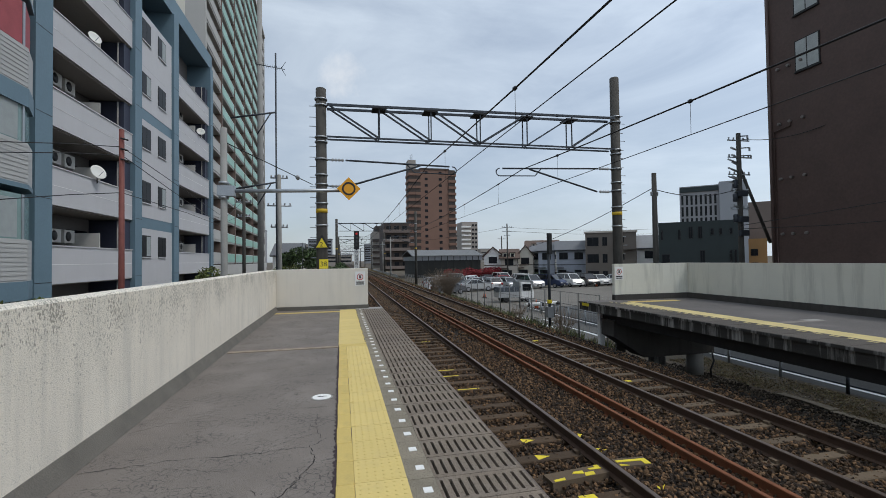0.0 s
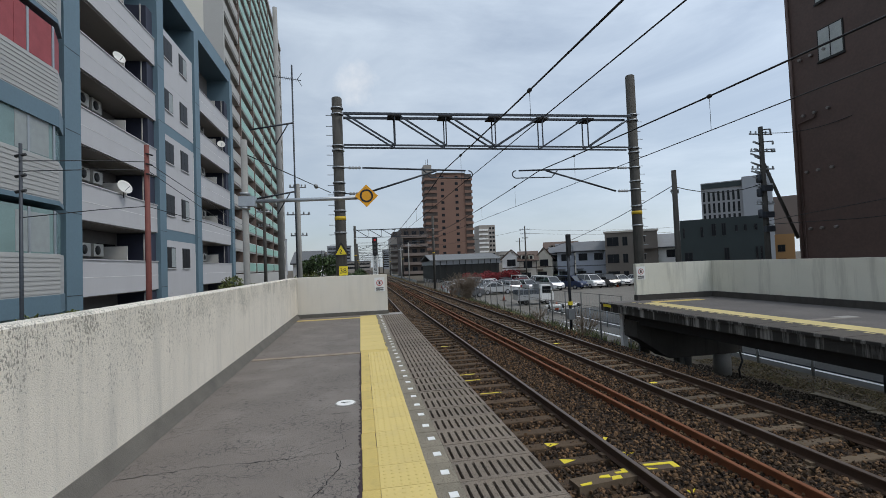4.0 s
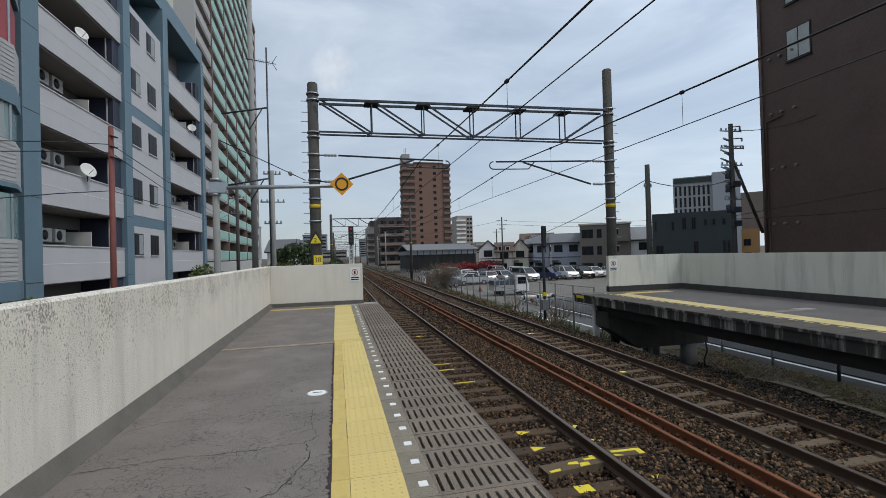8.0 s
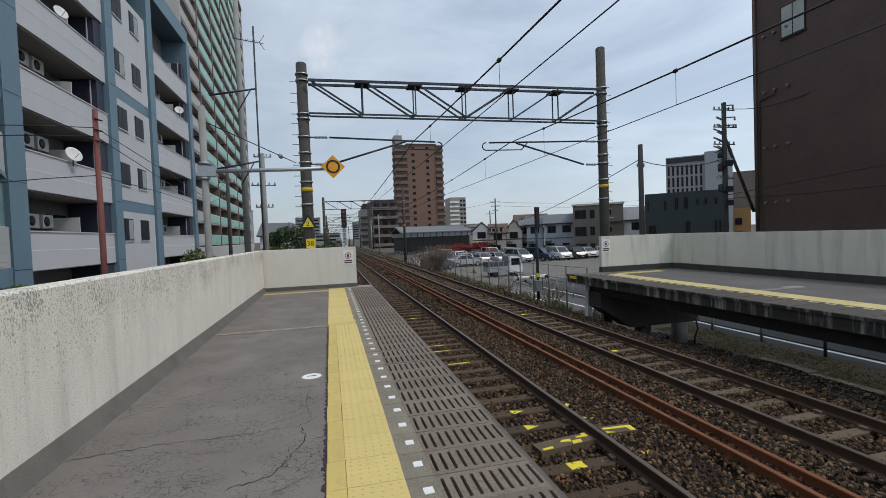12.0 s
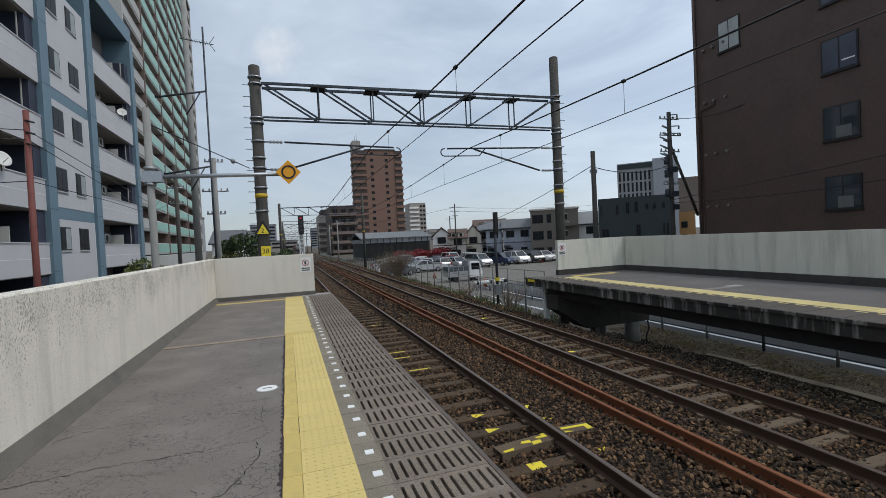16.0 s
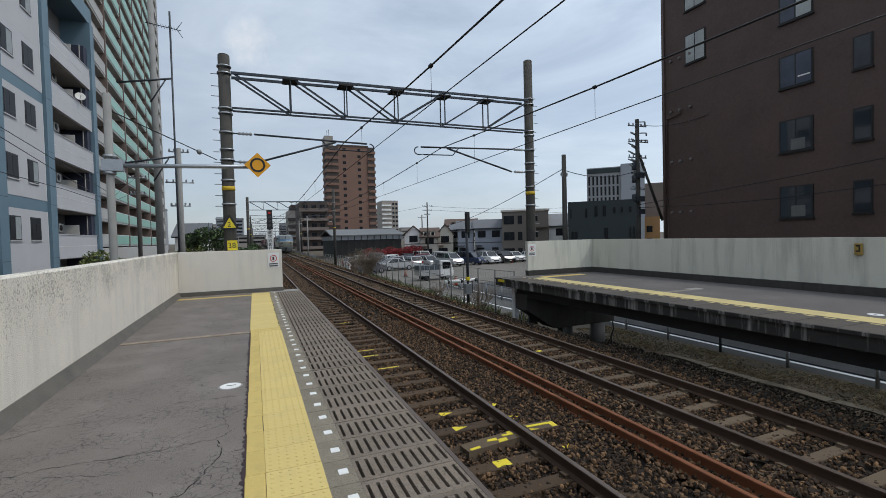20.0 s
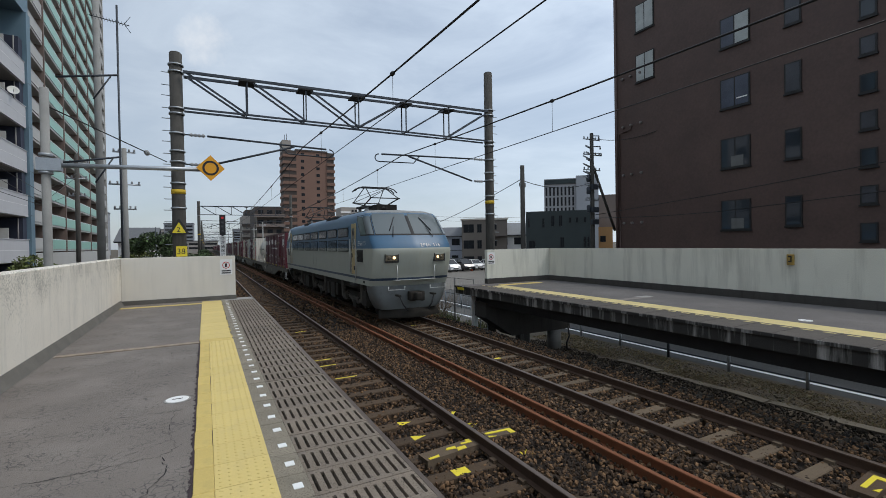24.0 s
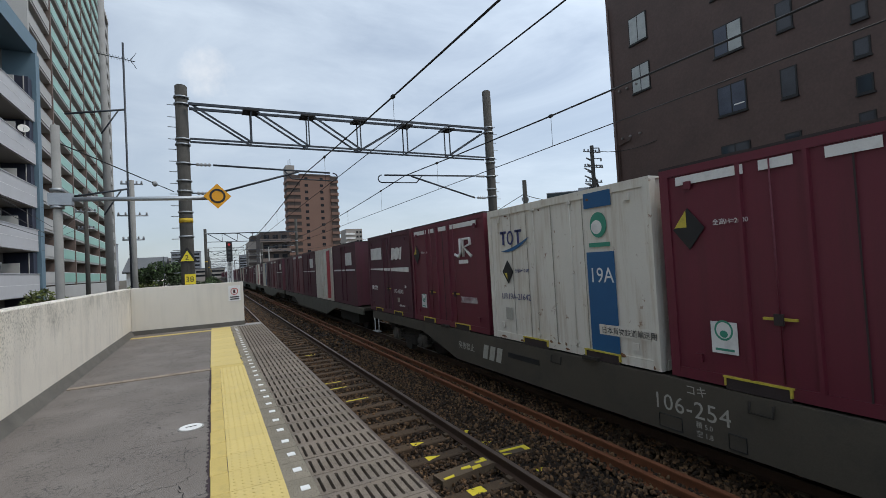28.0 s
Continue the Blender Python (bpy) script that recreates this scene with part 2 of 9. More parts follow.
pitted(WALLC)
WALLE = mat("smooth_wall", (0.67, 0.63, 0.555), 0.85, var=0.05, scale=1.5, fine=90, bump=0.25, dirt=(0.5, 0.48, 0.43), dirt_amt=0.4, dirt_scale=0.9, streak=True)
YELLOWB = mat("ochre_band", (0.55, 0.36, 0.02), 0.7, var=0.15)
WALLF = mat("weathered_wall", (0.65, 0.635, 0.55), 0.88, var=0.08, scale=1.6, fine=60, bump=0.5, dirt=(0.24, 0.235, 0.2), dirt_amt=0.6, dirt_scale=0.7, streak=True)
ASPHALT2 = mat("old_asphalt", (0.11, 0.1, 0.095), 0.92, var=0.2, scale=1.1, fine=70, bump=0.5, dirt=(0.165, 0.15, 0.14), dirt_amt=0.6, dirt_scale=0.7)
YELLOW_PALE = mat("faded_yellow", (0.55, 0.45, 0.2), 0.85, var=0.14, scale=3, fine=60, bump=0.2, objrand=0.08, dirt=(0.3, 0.25, 0.15), dirt_amt=0.6, dirt_scale=2.5)
EDGEFACE = mat("stained_edge_face", (0.03, 0.028, 0.025), 0.92, var=0.3, scale=3, fine=60, bump=0.4, dirt=(0.4, 0.385, 0.36), dirt_amt=0.95, dirt_scale=1.25, streak=True)
KERB = mat("kerb_concrete", (0.13, 0.12, 0.104), 0.9, var=0.25, scale=3, fine=90, bump=0.5, dirt=(0.085, 0.082, 0.074), dirt_amt=0.7, dirt_scale=2.5)
CONC = mat("concrete", (0.3, 0.29, 0.27), 0.9, var=0.14, scale=3, fine=150, bump=0.3, dirt=(0.13, 0.125, 0.115), dirt_amt=0.55, dirt_scale=2.0)
CONC_DARK = mat("weathered_concrete", (0.07, 0.066, 0.062), 0.92, var=0.25, scale=3, fine=90, bump=0.4, dirt=(0.34, 0.33, 0.31), dirt_amt=0.7, dirt_scale=2.6, streak=True)
GRATE = mat("grating_concrete", (0.185, 0.149, 0.114), 0.9, var=0.28, scale=4, fine=160, bump=0.4, objrand=0.12, speck=(0.065, 0.052, 0.042), speck_scale=75, speck_cut=0.55, dirt=(0.12, 0.11, 0.1), dirt_amt=0.5, dirt_scale=2.5)
BORDER = mat("edge_stone", (0.23, 0.2, 0.15), 0.9, var=0.3, scale=5, fine=190, bump=0.5, objrand=0.1, speck=(0.075, 0.062, 0.05), speck_scale=80, speck_cut=0.54)
YELLOW = mat("tactile_yellow", (0.62, 0.48, 0.17), 0.7, var=0.07, scale=2.5, fine=120, bump=0.12, objrand=0.04, dirt=(0.5, 0.39, 0.16), dirt_amt=0.6, dirt_scale=3)
YELLOW_OLD = mat("worn_yellow_paint", (0.56, 0.42, 0.13), 0.8, var=0.12, scale=4, fine=90, bump=0.2, objrand=0.06, dirt=(0.33, 0.26, 0.1), dirt_amt=0.5, dirt_scale=5)
WHITE = mat("white_paint", (0.75, 0.75, 0.73), 0.7, var=0.06, dirt=(0.5, 0.49, 0.46), dirt_amt=0.5, dirt_scale=6)
YPAINT = mat("yellow_mark", (0.72, 0.58, 0.03), 0.75, var=0.1, dirt=(0.35, 0.28, 0.06), dirt_amt=0.4, dirt_scale=9)
RAIL_TOP = mat("polished_rail", (0.17, 0.13, 0.105), 0.48, 0.85, var=0.1, bump=0.03)
RAIL_SIDE = mat("rail_rust_dark", (0.058, 0.031, 0.018), 0.92, 0.0, var=0.25, scale=5, fine=80, bump=0.3)
RUST = mat("rust_red", (0.175, 0.06, 0.023), 0.85, 0.1, var=0.25, scale=4, fine=60, bump=0.25, dirt=(0.08, 0.043, 0.022), dirt_amt=0.6, dirt_scale=3)
SLEEPER = mat("sleeper_concrete", (0.098, 0.07, 0.043), 0.92, var=0.18, scale=5, fine=100, bump=0.3, objrand=0.2, dirt=(0.07, 0.043, 0.027), dirt_amt=0.9, dirt_scale=3)
SLEEPER_OLD = mat("sleeper_brown", (0.068, 0.042, 0.022), 0.92, var=0.25, scale=5, fine=90, bump=0.4, objrand=0.25, dirt=(0.05, 0.035, 0.025), dirt_amt=0.6, dirt_scale=4)
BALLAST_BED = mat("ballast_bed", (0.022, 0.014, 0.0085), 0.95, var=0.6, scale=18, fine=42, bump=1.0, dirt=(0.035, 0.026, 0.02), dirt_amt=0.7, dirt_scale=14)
STONE = mat("ballast_stone", (0.074, 0.041, 0.019), 0.92, var=0.2, scale=14, fine=80, bump=0.2, island=0.75)
# earth and road colours include the shade beside the far platform
EARTH = mat("dry_earth", (0.078, 0.06, 0.04), 0.95, var=0.4, scale=2, fine=30, bump=0.8, dirt=(0.05, 0.048, 0.025), dirt_amt=0.8, dirt_scale=1.1)
ROADM = mat("road_asphalt", (0.052, 0.051, 0.048), 0.9, var=0.15, scale=1, fine=120, bump=0.2, dirt=(0.1, 0.1, 0.097), dirt_amt=0.6, dirt_scale=0.5)
LOT = mat("gravel_lot", (0.15, 0.138, 0.12), 0.95, var=0.25, scale=0.7, fine=40, bump=0.4, dirt=(0.11, 0.1, 0.088), dirt_amt=0.7, dirt_scale=0.4)
POLEM = mat("pole_concrete", (0.062, 0.058, 0.051), 0.9, var=0.3, scale=3, fine=80, bump=0.35, dirt=(0.028, 0.027, 0.025), dirt_amt=0.7, dirt_scale=3, streak=True)
POLE_LIGHT = mat("pole_light_concrete", (0.26, 0.255, 0.24), 0.85, var=0.12, scale=3, dirt=(0.16, 0.155, 0.145), dirt_amt=0.6)
STEEL = mat("painted_steel", (0.05, 0.057, 0.068), 0.55, 0.5, var=0.2, scale=6)
GALV = mat("galvanised", (0.36, 0.38, 0.4), 0.45, 0.7, var=0.12, scale=8)
WIREM = mat("wire", (0.03, 0.03, 0.032), 0.6, 0.5, bump=0)
BLACK = mat("black", (0.012, 0.012, 0.013), 0.6, var=0.1)
INSUL = mat("insulator", (0.3, 0.31, 0.32), 0.3, 0, var=0.1)
# near-black that paints in the shade of the voids under platforms and brackets
DARKVOID = mat("void_dark_steel", (0.02, 0.02, 0.021), 0.8, var=0.3)
GLASS = glass_mat("window_glass", (0.012, 0.014, 0.017), 0.05)
GLASS_LIT = glass_mat("window_glass_pale", (0.12, 0.15, 0.16), 0.1)
FRAME = mat("window_frame", (0.018, 0.018, 0.018), 0.5, 0.2)
BROWN = mat("brown_tile", (0.085, 0.051, 0.042), 0.6, var=0.24, scale=0.6, fine=9, bump=0.3, dirt=(0.066, 0.04, 0.034), dirt_amt=0.6, dirt_scale=0.5)
ORANGEM = mat("orange_sign", (0.75, 0.33, 0.01), 0.6, var=0.05)
REDPOLE = mat("red_pole", (0.16, 0.045, 0.035), 0.7, var=0.2)


# ---- mesh helpers ----
def box(bm, x0, x1, y0, y1, z0, z1, bevel=0.0):
    vs = [bm.verts.new((x, y, z)) for z in (z0, z1) for y in (y0, y1) for x in (x0, x1)]
    fs = [bm.faces.new([vs[i] for i in q]) for q in ((0, 2, 3, 1), (4, 5, 7, 6), (0, 1, 5, 4), (2, 6, 7, 3), (0, 4, 6, 2), (1, 3, 7, 5))]
    if bevel:
        es = {e for f in fs for e in f.edges}
        bmesh.ops.bevel(bm, geom=list(es), offset=bevel, segments=2, affect="EDGES", profile=0.5)
    return fs


def rod(bm, p0, p1, r0, r1=None, seg=10, caps=True):
    """A round or tapered bar from p0 to p1."""
    r1 = r0 if r1 is None else r1
    p0, p1 = Vector(p0), Vector(p1)
    d = (p1 - p0).normalized()
    u = d.orthogonal().normalized()
    v = d.cross(u)
    rings = []
    for p, r in ((p0, r0), (p1, r1)):
        rings.append([bm.verts.new(p + (u * math.cos(a) + v * math.sin(a)) * r) for a in (2 * math.pi * k / seg for k in range(seg))])
    for k in range(seg):
        j = (k + 1) % seg
        f = bm.faces.new((rings[0][k], rings[0][j], rings[1][j], rings[1][k]))
        f.smooth = True
    if caps:
        bm.faces.new(rings[0][::-1])
        bm.faces.new(rings[1])


def pipe(bm, pts, r, seg=8):
    """A round tube along a bent line, in one piece."""
    pts = [Vector(p) for p in pts]
    n = len(pts)
    u, rings = None, []
    for i, p in enumerate(pts):
        d = (pts[min(i + 1, n - 1)] - pts[i]).normalized() + (pts[i] - pts[max(i - 1, 0)]).normalized()
        d = d.normalized() if d.length > 1e-6 else (pts[min(i + 1, n - 1)] - pts[max(i - 1, 0)]).normalized()
        u = d.orthogonal().normalized() if u is None or (u - d * u.dot(d)).length < 0.05 else (u - d * u.dot(d)).normalized()
        v = d.cross(u)
        rings.append([bm.verts.new(p + (u * math.cos(t) + v * math.sin(t)) * r) for t in (2 * math.pi * k / seg for k in range(seg))])
    for a, b in zip(rings[:-1], rings[1:]):
        for k in range(seg):
            f = bm.faces.new((a[k], a[(k + 1) % seg], b[(k + 1) % seg], b[k]))
            f.smooth = True
    bm.faces.new(rings[0][::-1])
    bm.faces.new(rings[-1])


def bar(bm, p0, p1, w, h):
    """A square bar from p0 to p1."""
    p0, p1 = Vector(p0), Vector(p1)
    d = (p1 - p0).normalized()
    u = d.cross(Vector((0, 0, 1)))
    u = Vector((1, 0, 0)) if u.length < 1e-4 else u.normalized()
    v = d.cross(u)
    q = [[bm.verts.new(p + u * (a * w / 2) + v * (b * h / 2)) for a, b in ((-1, -1), (1, -1), (1, 1), (-1, 1))] for p in (p0, p1)]
    for k in range(4):
        j = (k + 1) % 4
        bm.faces.new((q[0][k], q[0][j], q[1][j], q[1][k]))
    bm.faces.new(q[0][::-1])
    bm.faces.new(q[1])


def extrude_profile(bm, prof, axis, a, b, smooth=False):
    """A closed profile of (p, q) pairs drawn along an axis from a to b."""
    def at(p, q, s):
        return {"x": (s, p, q), "y": (p, s, q), "z": (p, q, s)}[axis]
    r0 = [bm.verts.new(at(p, q, a)) for p, q in prof]
    r1 = [bm.verts.new(at(p, q, b)) for p, q in prof]
    n = len(prof)
    for k in range(n):
        j = (k + 1) % n
        f = bm.faces.new((r0[k], r0[j], r1[j], r1[k]))
        f.smooth = smooth
    bm.faces.new(r0[::-1])
    bm.faces.new(r1)


def lathe(bm, prof, seg=16, at=(0, 0, 0), axis="z"):
    rings = []
    for r, h in prof:
        ring = []
        for k in range(seg):
            a = 2 * math.pi * k / seg
            c, s = r * math.cos(a), r * math.sin(a)
            p = {"z": (c, s, h), "y": (c, h, s), "x": (h, c, s)}[axis]
            ring.append(bm.verts.new((p[0] + at[0], p[1] + at[1], p[2] + at[2])))
        rings.append(ring)
    for a, b in zip(rings[:-1], rings[1:]):
        for k in range(seg):
            j = (k + 1) % seg
            f = bm.faces.new((a[k], a[j], b[j], b[k]))
            f.smooth = True
    bm.faces.new(rings[0][::-1])
    bm.faces.new(rings[-1])


def mesh_of(bm, *materials):
    bmesh.ops.recalc_face_normals(bm, faces=bm.faces)
    me = bpy.data.meshes.new("mesh")
    bm.to_mesh(me)
    bm.free()
    for m in materials:
        me.materials.append(m)
    return me


def part(name, bm, material, parent, label="", at=None):
    """One mesh object under a thing or a part; bm may also be a ready mesh."""
    me = bm if isinstance(bm, bpy.types.Mesh) else mesh_of(bm, *(material if isinstance(material, (list, tuple)) else [material]))
    ob = new(name, me)
    ob.parent = parent
    if at:
        ob.location = at
    if label:
        tagged(ob, label)
    return ob


def thing(name, label, category, at=(0, 0, 0), rz=0, group="", kind=""):
    ob = new(name)
    ob.matrix_basis = pose(*at, 0, 0, rz)
    return tagged(ob, label, category, group, kind)


def solid(name, bm, material, label, category, group="", kind="", at=None):
    ob = new(name, mesh_of(bm, *(material if isinstance(material, (list, tuple)) else [material])))
    if at:
        ob.location = at
    return tagged(ob, label, category, group, kind)


def B():
    return bmesh.new()


def box_part(name, dims, material, parent, label="", bevel=0.0):
    bm = B()
    box(bm, *dims, bevel=bevel)
    return part(name, bm, material, parent, label)


def rod_part(name, p0, p1, r0, material, parent, label="", r1=None, seg=10):
    bm = B()
    rod(bm, p0, p1, r0, r1, seg)
    return part(name, bm, material, parent, label)


TEXT_CACHE = {}


def text_part(name, words, size, material, parent, m, spacing=1.0, squeeze=1.0):
    """Flat raised lettering in the built-in font; m places its lower left corner, facing +z of m."""
    key = (words, size, spacing, squeeze)
    if key not in TEXT_CACHE:
        cu = bpy.data.curves.new("words", "FONT")
        cu.body, cu.size, cu.extrude, cu.space_character, cu.resolution_u = words, size, 0.001, spacing, 3
        tmp = bpy.data.objects.new("words", cu)
        scene.collection.objects.link(tmp)
        bpy.context.view_layer.update()
        me = bpy.data.meshes.new_from_object(tmp.evaluated_get(bpy.context.evaluated_depsgraph_get()))
        me.transform(Matrix.Diagonal((squeeze, 1, 1, 1)))
        bpy.data.objects.remove(tmp)
        TEXT_CACHE[key] = me
    me = TEXT_CACHE[key].copy()
    me.materials.clear()
    me.materials.append(material)
    ob = new(name, me)
    ob.parent = parent
    ob.matrix_basis = m
    return ob


def facing(x, y, z, way):
    """A frame for flat lettering at a place: way is '-x' (seen from the camera's side of the train), '-y' or '+x'."""
    rows = {"-x": ((0, 0, -1), (-1, 0, 0), (0, 1, 0)), "-y": ((1, 0, 0), (0, 0, -1), (0, 1, 0)), "+x": ((0, 0, 1), (1, 0, 0), (0, 1, 0))}[way]
    m = Matrix([[*r, 0] for r in rows] + [[0, 0, 0, 1]])
    m.translation = (x, y, z)
    return m


# ---- plan ----
RAIL = -1.04          # top of rails
TRACKS = (2.63, 6.07)  # track centres
GAUGE = 1.067 / 2 + 0.033
EDGE, OPEDGE = 1.21, 7.88
WALLX, ENDY, WALLH = -1.98, 14.5, 1.25
OPWALL, OPEND = 12.1, 14.0
GROUND = -2.45


def sheet(name, x0, x1, y0, y1, z, material, label, category):
    bm = B()
    vs = [bm.verts.new(p) for p in ((x0, y0, z), (x1, y0, z), (x1, y1, z), (x0, y1, z))]
    bm.faces.new(vs)
    return solid(name, bm, material, label, category, kind="structure")


# ground to the horizon, with the raised track bed on it
sheet("ground", -1500, 1500, -600, 3000, GROUND - 0.02, EARTH, "dry earth and distant town ground", "ground")
bm = B()
extrude_profile(bm, [(-1.3, GROUND), (-0.2, RAIL - 0.24), (4.3, RAIL - 0.24), (7.6, RAIL - 0.26), (9.6, GROUND)], "y", -60, 900)
solid("track_bed", bm, BALLAST_BED, "brown ballast bed under two railway tracks", "track bed", kind="structure")
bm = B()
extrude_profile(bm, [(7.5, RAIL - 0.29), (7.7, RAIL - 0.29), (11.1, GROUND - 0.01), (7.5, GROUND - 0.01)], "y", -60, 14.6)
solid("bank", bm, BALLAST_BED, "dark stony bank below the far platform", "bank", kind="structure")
sheet("road", 13.9, 19.2, -60, 34, GROUND + 0.0, ROADM, "grey asphalt side road beyond the platform", "road")
sheet("parking_lot", 10.2, 60, 20, 75, GROUND - 0.008, LOT, "pale gravel car park", "parking lot")

# near platform
PLAT = thing("platform_near", "asphalt railway platform with concrete edge", "platform", kind="structure")
box_part("slab", (-2.3, 0.375, -8, ENDY + 0.25, -0.35, 0.0), ASPHALT, PLAT, "cracked grey asphalt surface")
box_part("edge_beam", (0.38, 0.578, -8, ENDY + 0.25, -0.34, -0.062), DARKVOID, PLAT)
box_part("trough", (0.58, EDGE - 0.07, -8, ENDY + 0.25, -0.34, -0.24), DARKVOID, PLAT)
box_part("edge_face", (EDGE - 0.06, EDGE - 0.03, -8, ENDY + 0.25, -0.3, -0.07), CONC_DARK, PLAT)
box_part("platform_wall", (0.7, 0.95, -8, ENDY + 0.2, GROUND, -0.35), CONC_DARK, PLAT)
wall_l = thing("wall_left", "white painted concrete parapet wall with grime", "wall", kind="structure")
bm = B()
extrude_profile(bm, [(WALLX, 0.13), (WALLX, WALLH - 0.02), (WALLX - 0.02, WALLH), (WALLX - 0.16, WALLH), (WALLX - 0.18, WALLH - 0.02), (WALLX - 0.18, 0.0), (WALLX - 0.03, 0)], "y", -8, ENDY + 0.17)
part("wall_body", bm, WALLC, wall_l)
bm = B()
extrude_profile(bm, [(WALLX + 0.075, 0.002), (WALLX + 0.065, 0.02), (WALLX + 0.003, 0.14), (WALLX - 0.02, 0.14), (WALLX - 0.02, 0.002)], "y", -8, ENDY - 0.1)
part("kerb", bm, KERB, wall_l, "grey concrete fillet along the wall foot")
wall_e = thing("wall_end", "white painted concrete end wall of the platform", "wall", kind="structure")
box_part("wall_body", (WALLX + 0.004, 0.77, ENDY, ENDY + 0.15, 0.1, WALLH), WALLE, wall_e, bevel=0.01)
box_part("kerb", (WALLX, 0.785, ENDY - 0.06, ENDY + 0.15, 0.002, 0.11), KERB, wall_e)

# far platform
# concrete darkened for the shade below the far platform; its kerbs share it
SHADE_CONC = mat("shaded_concrete", (0.055, 0.05, 0.045), 0.92, var=0.3, scale=2, fine=60, bump=0.4, dirt=(0.03, 0.027, 0.024), dirt_amt=0.7, dirt_scale=1.6, streak=True)
OP = thing("platform_far", "old concrete platform on the far side of the tracks", "platform", kind="structure")
box_part("slab", (OPEDGE + 0.05, OPWALL + 0.2, -30, OPEND + 0.1, -0.16, 0.0), ASPHALT2, OP, "grey asphalt surface")
bm = B()
extrude_profile(bm, [(OPEDGE - 0.02, -0.05), (OPEDGE - 0.02, 0.004), (OPEDGE + 0.3, 0.004), (OPEDGE + 0.3, -0.27), (OPEDGE + 0.02, -0.27), (OPEDGE + 0.02, -0.05)], "y", -30, OPEND + 0.12)
part("edge_slab", bm, EDGEFACE, OP, "stained dark concrete platform edge")
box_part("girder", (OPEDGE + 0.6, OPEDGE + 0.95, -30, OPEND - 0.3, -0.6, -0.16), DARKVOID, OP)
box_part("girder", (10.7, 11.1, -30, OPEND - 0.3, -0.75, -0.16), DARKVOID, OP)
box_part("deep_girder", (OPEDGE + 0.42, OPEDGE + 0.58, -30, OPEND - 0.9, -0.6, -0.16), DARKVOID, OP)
for y in (13.0, -4.0, -16.0):
    bm = B()
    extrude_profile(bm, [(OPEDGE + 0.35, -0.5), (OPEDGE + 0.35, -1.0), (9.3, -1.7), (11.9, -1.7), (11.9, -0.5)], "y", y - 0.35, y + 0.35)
    part("crossbeam", bm, SHADE_CONC, OP, "deep concrete hammerhead beam, coloured dark for the shade under the platform")
    rod_part("column", (10.0, y, GROUND), (10.0, y, -1.65), 0.26, CONC_DARK, OP, seg=14)
    rod_part("column", (11.45, y, GROUND), (11.45, y, -1.65), 0.26, CONC, OP, seg=14)
bm = B()
pipe(bm, [(11.75, 12.6, -1.6), (11.78, 12.55, -1.95), (11.6, 12.5, -2.2), (11.62, 12.5, GROUND)], 0.03, 8)
part("drain_pipe", bm, BLACK, OP, "black bent drain pipe beside the column")
box_part("end_mark", (OPEDGE - 0.026, OPEDGE - 0.02, OPEND - 0.55, OPEND - 0.1, -0.12, -0.03), YPAINT, OP, "yellow paint patch on the edge")
wall_o = thing("wall_far", "white painted concrete wall along the far platform, rain streaked", "wall", kind="structure")
box_part("wall_body", (OPWALL, OPWALL + 0.15, -30, OPEND + 0.1, 0.186, WALLH), WALLF, wall_o)
box_part("kerb", (OPWALL - 0.08, OPWALL + 0.15, -30, OPEND - 0.03, 0.002, 0.19), SHADE_CONC, wall_o)
wall_oe = thing("wall_far_end", "white painted concrete end wall of the far platform", "wall", kind="structure")
box_part("wall_body", (9.15, OPWALL - 0.003, OPEND - 0.04, OPEND + 0.1, 0.186, WALLH), WALLF, wall_oe)
box_part("kerb", (9.13, OPWALL - 0.085, OPEND - 0.1, OPEND + 0.1, 0.002, 0.19), SHADE_CONC, wall_oe)

# rails
def rail(name, x, y0, y1, z, top, side, label):
    bm = B()
    prof = [(-0.062, -0.15), (0.062, -0.15), (0.062, -0.14), (0.01, -0.12), (0.01, -0.04), (0.032, -0.03), (0.032, -0.006), (0.026, 0.0), (-0.026, 0.0),
            (-0.032, -0.006), (-0.032, -0.03), (-0.01, -0.04), (-0.01, -0.12), (-0.062, -0.14)]
    extrude_profile(bm, [(x + a, z + b) for a, b in prof], "y", y0, y1)
    for f in bm.faces:
        if f.calc_center_median().z > z - 0.004:
            f.material_index = 1
    return solid(name, bm, [side, top], label, "rail", "railway rails", "structure")


for xc in TRACKS:
    for s in (-1, 1):
        rail("rail", xc + s * GAUGE, -60, 900, RAIL, RAIL_TOP, RAIL_SIDE, "steel running rail with a polished top")


# ---- catenary ----
PORTAL_Y = 14.8


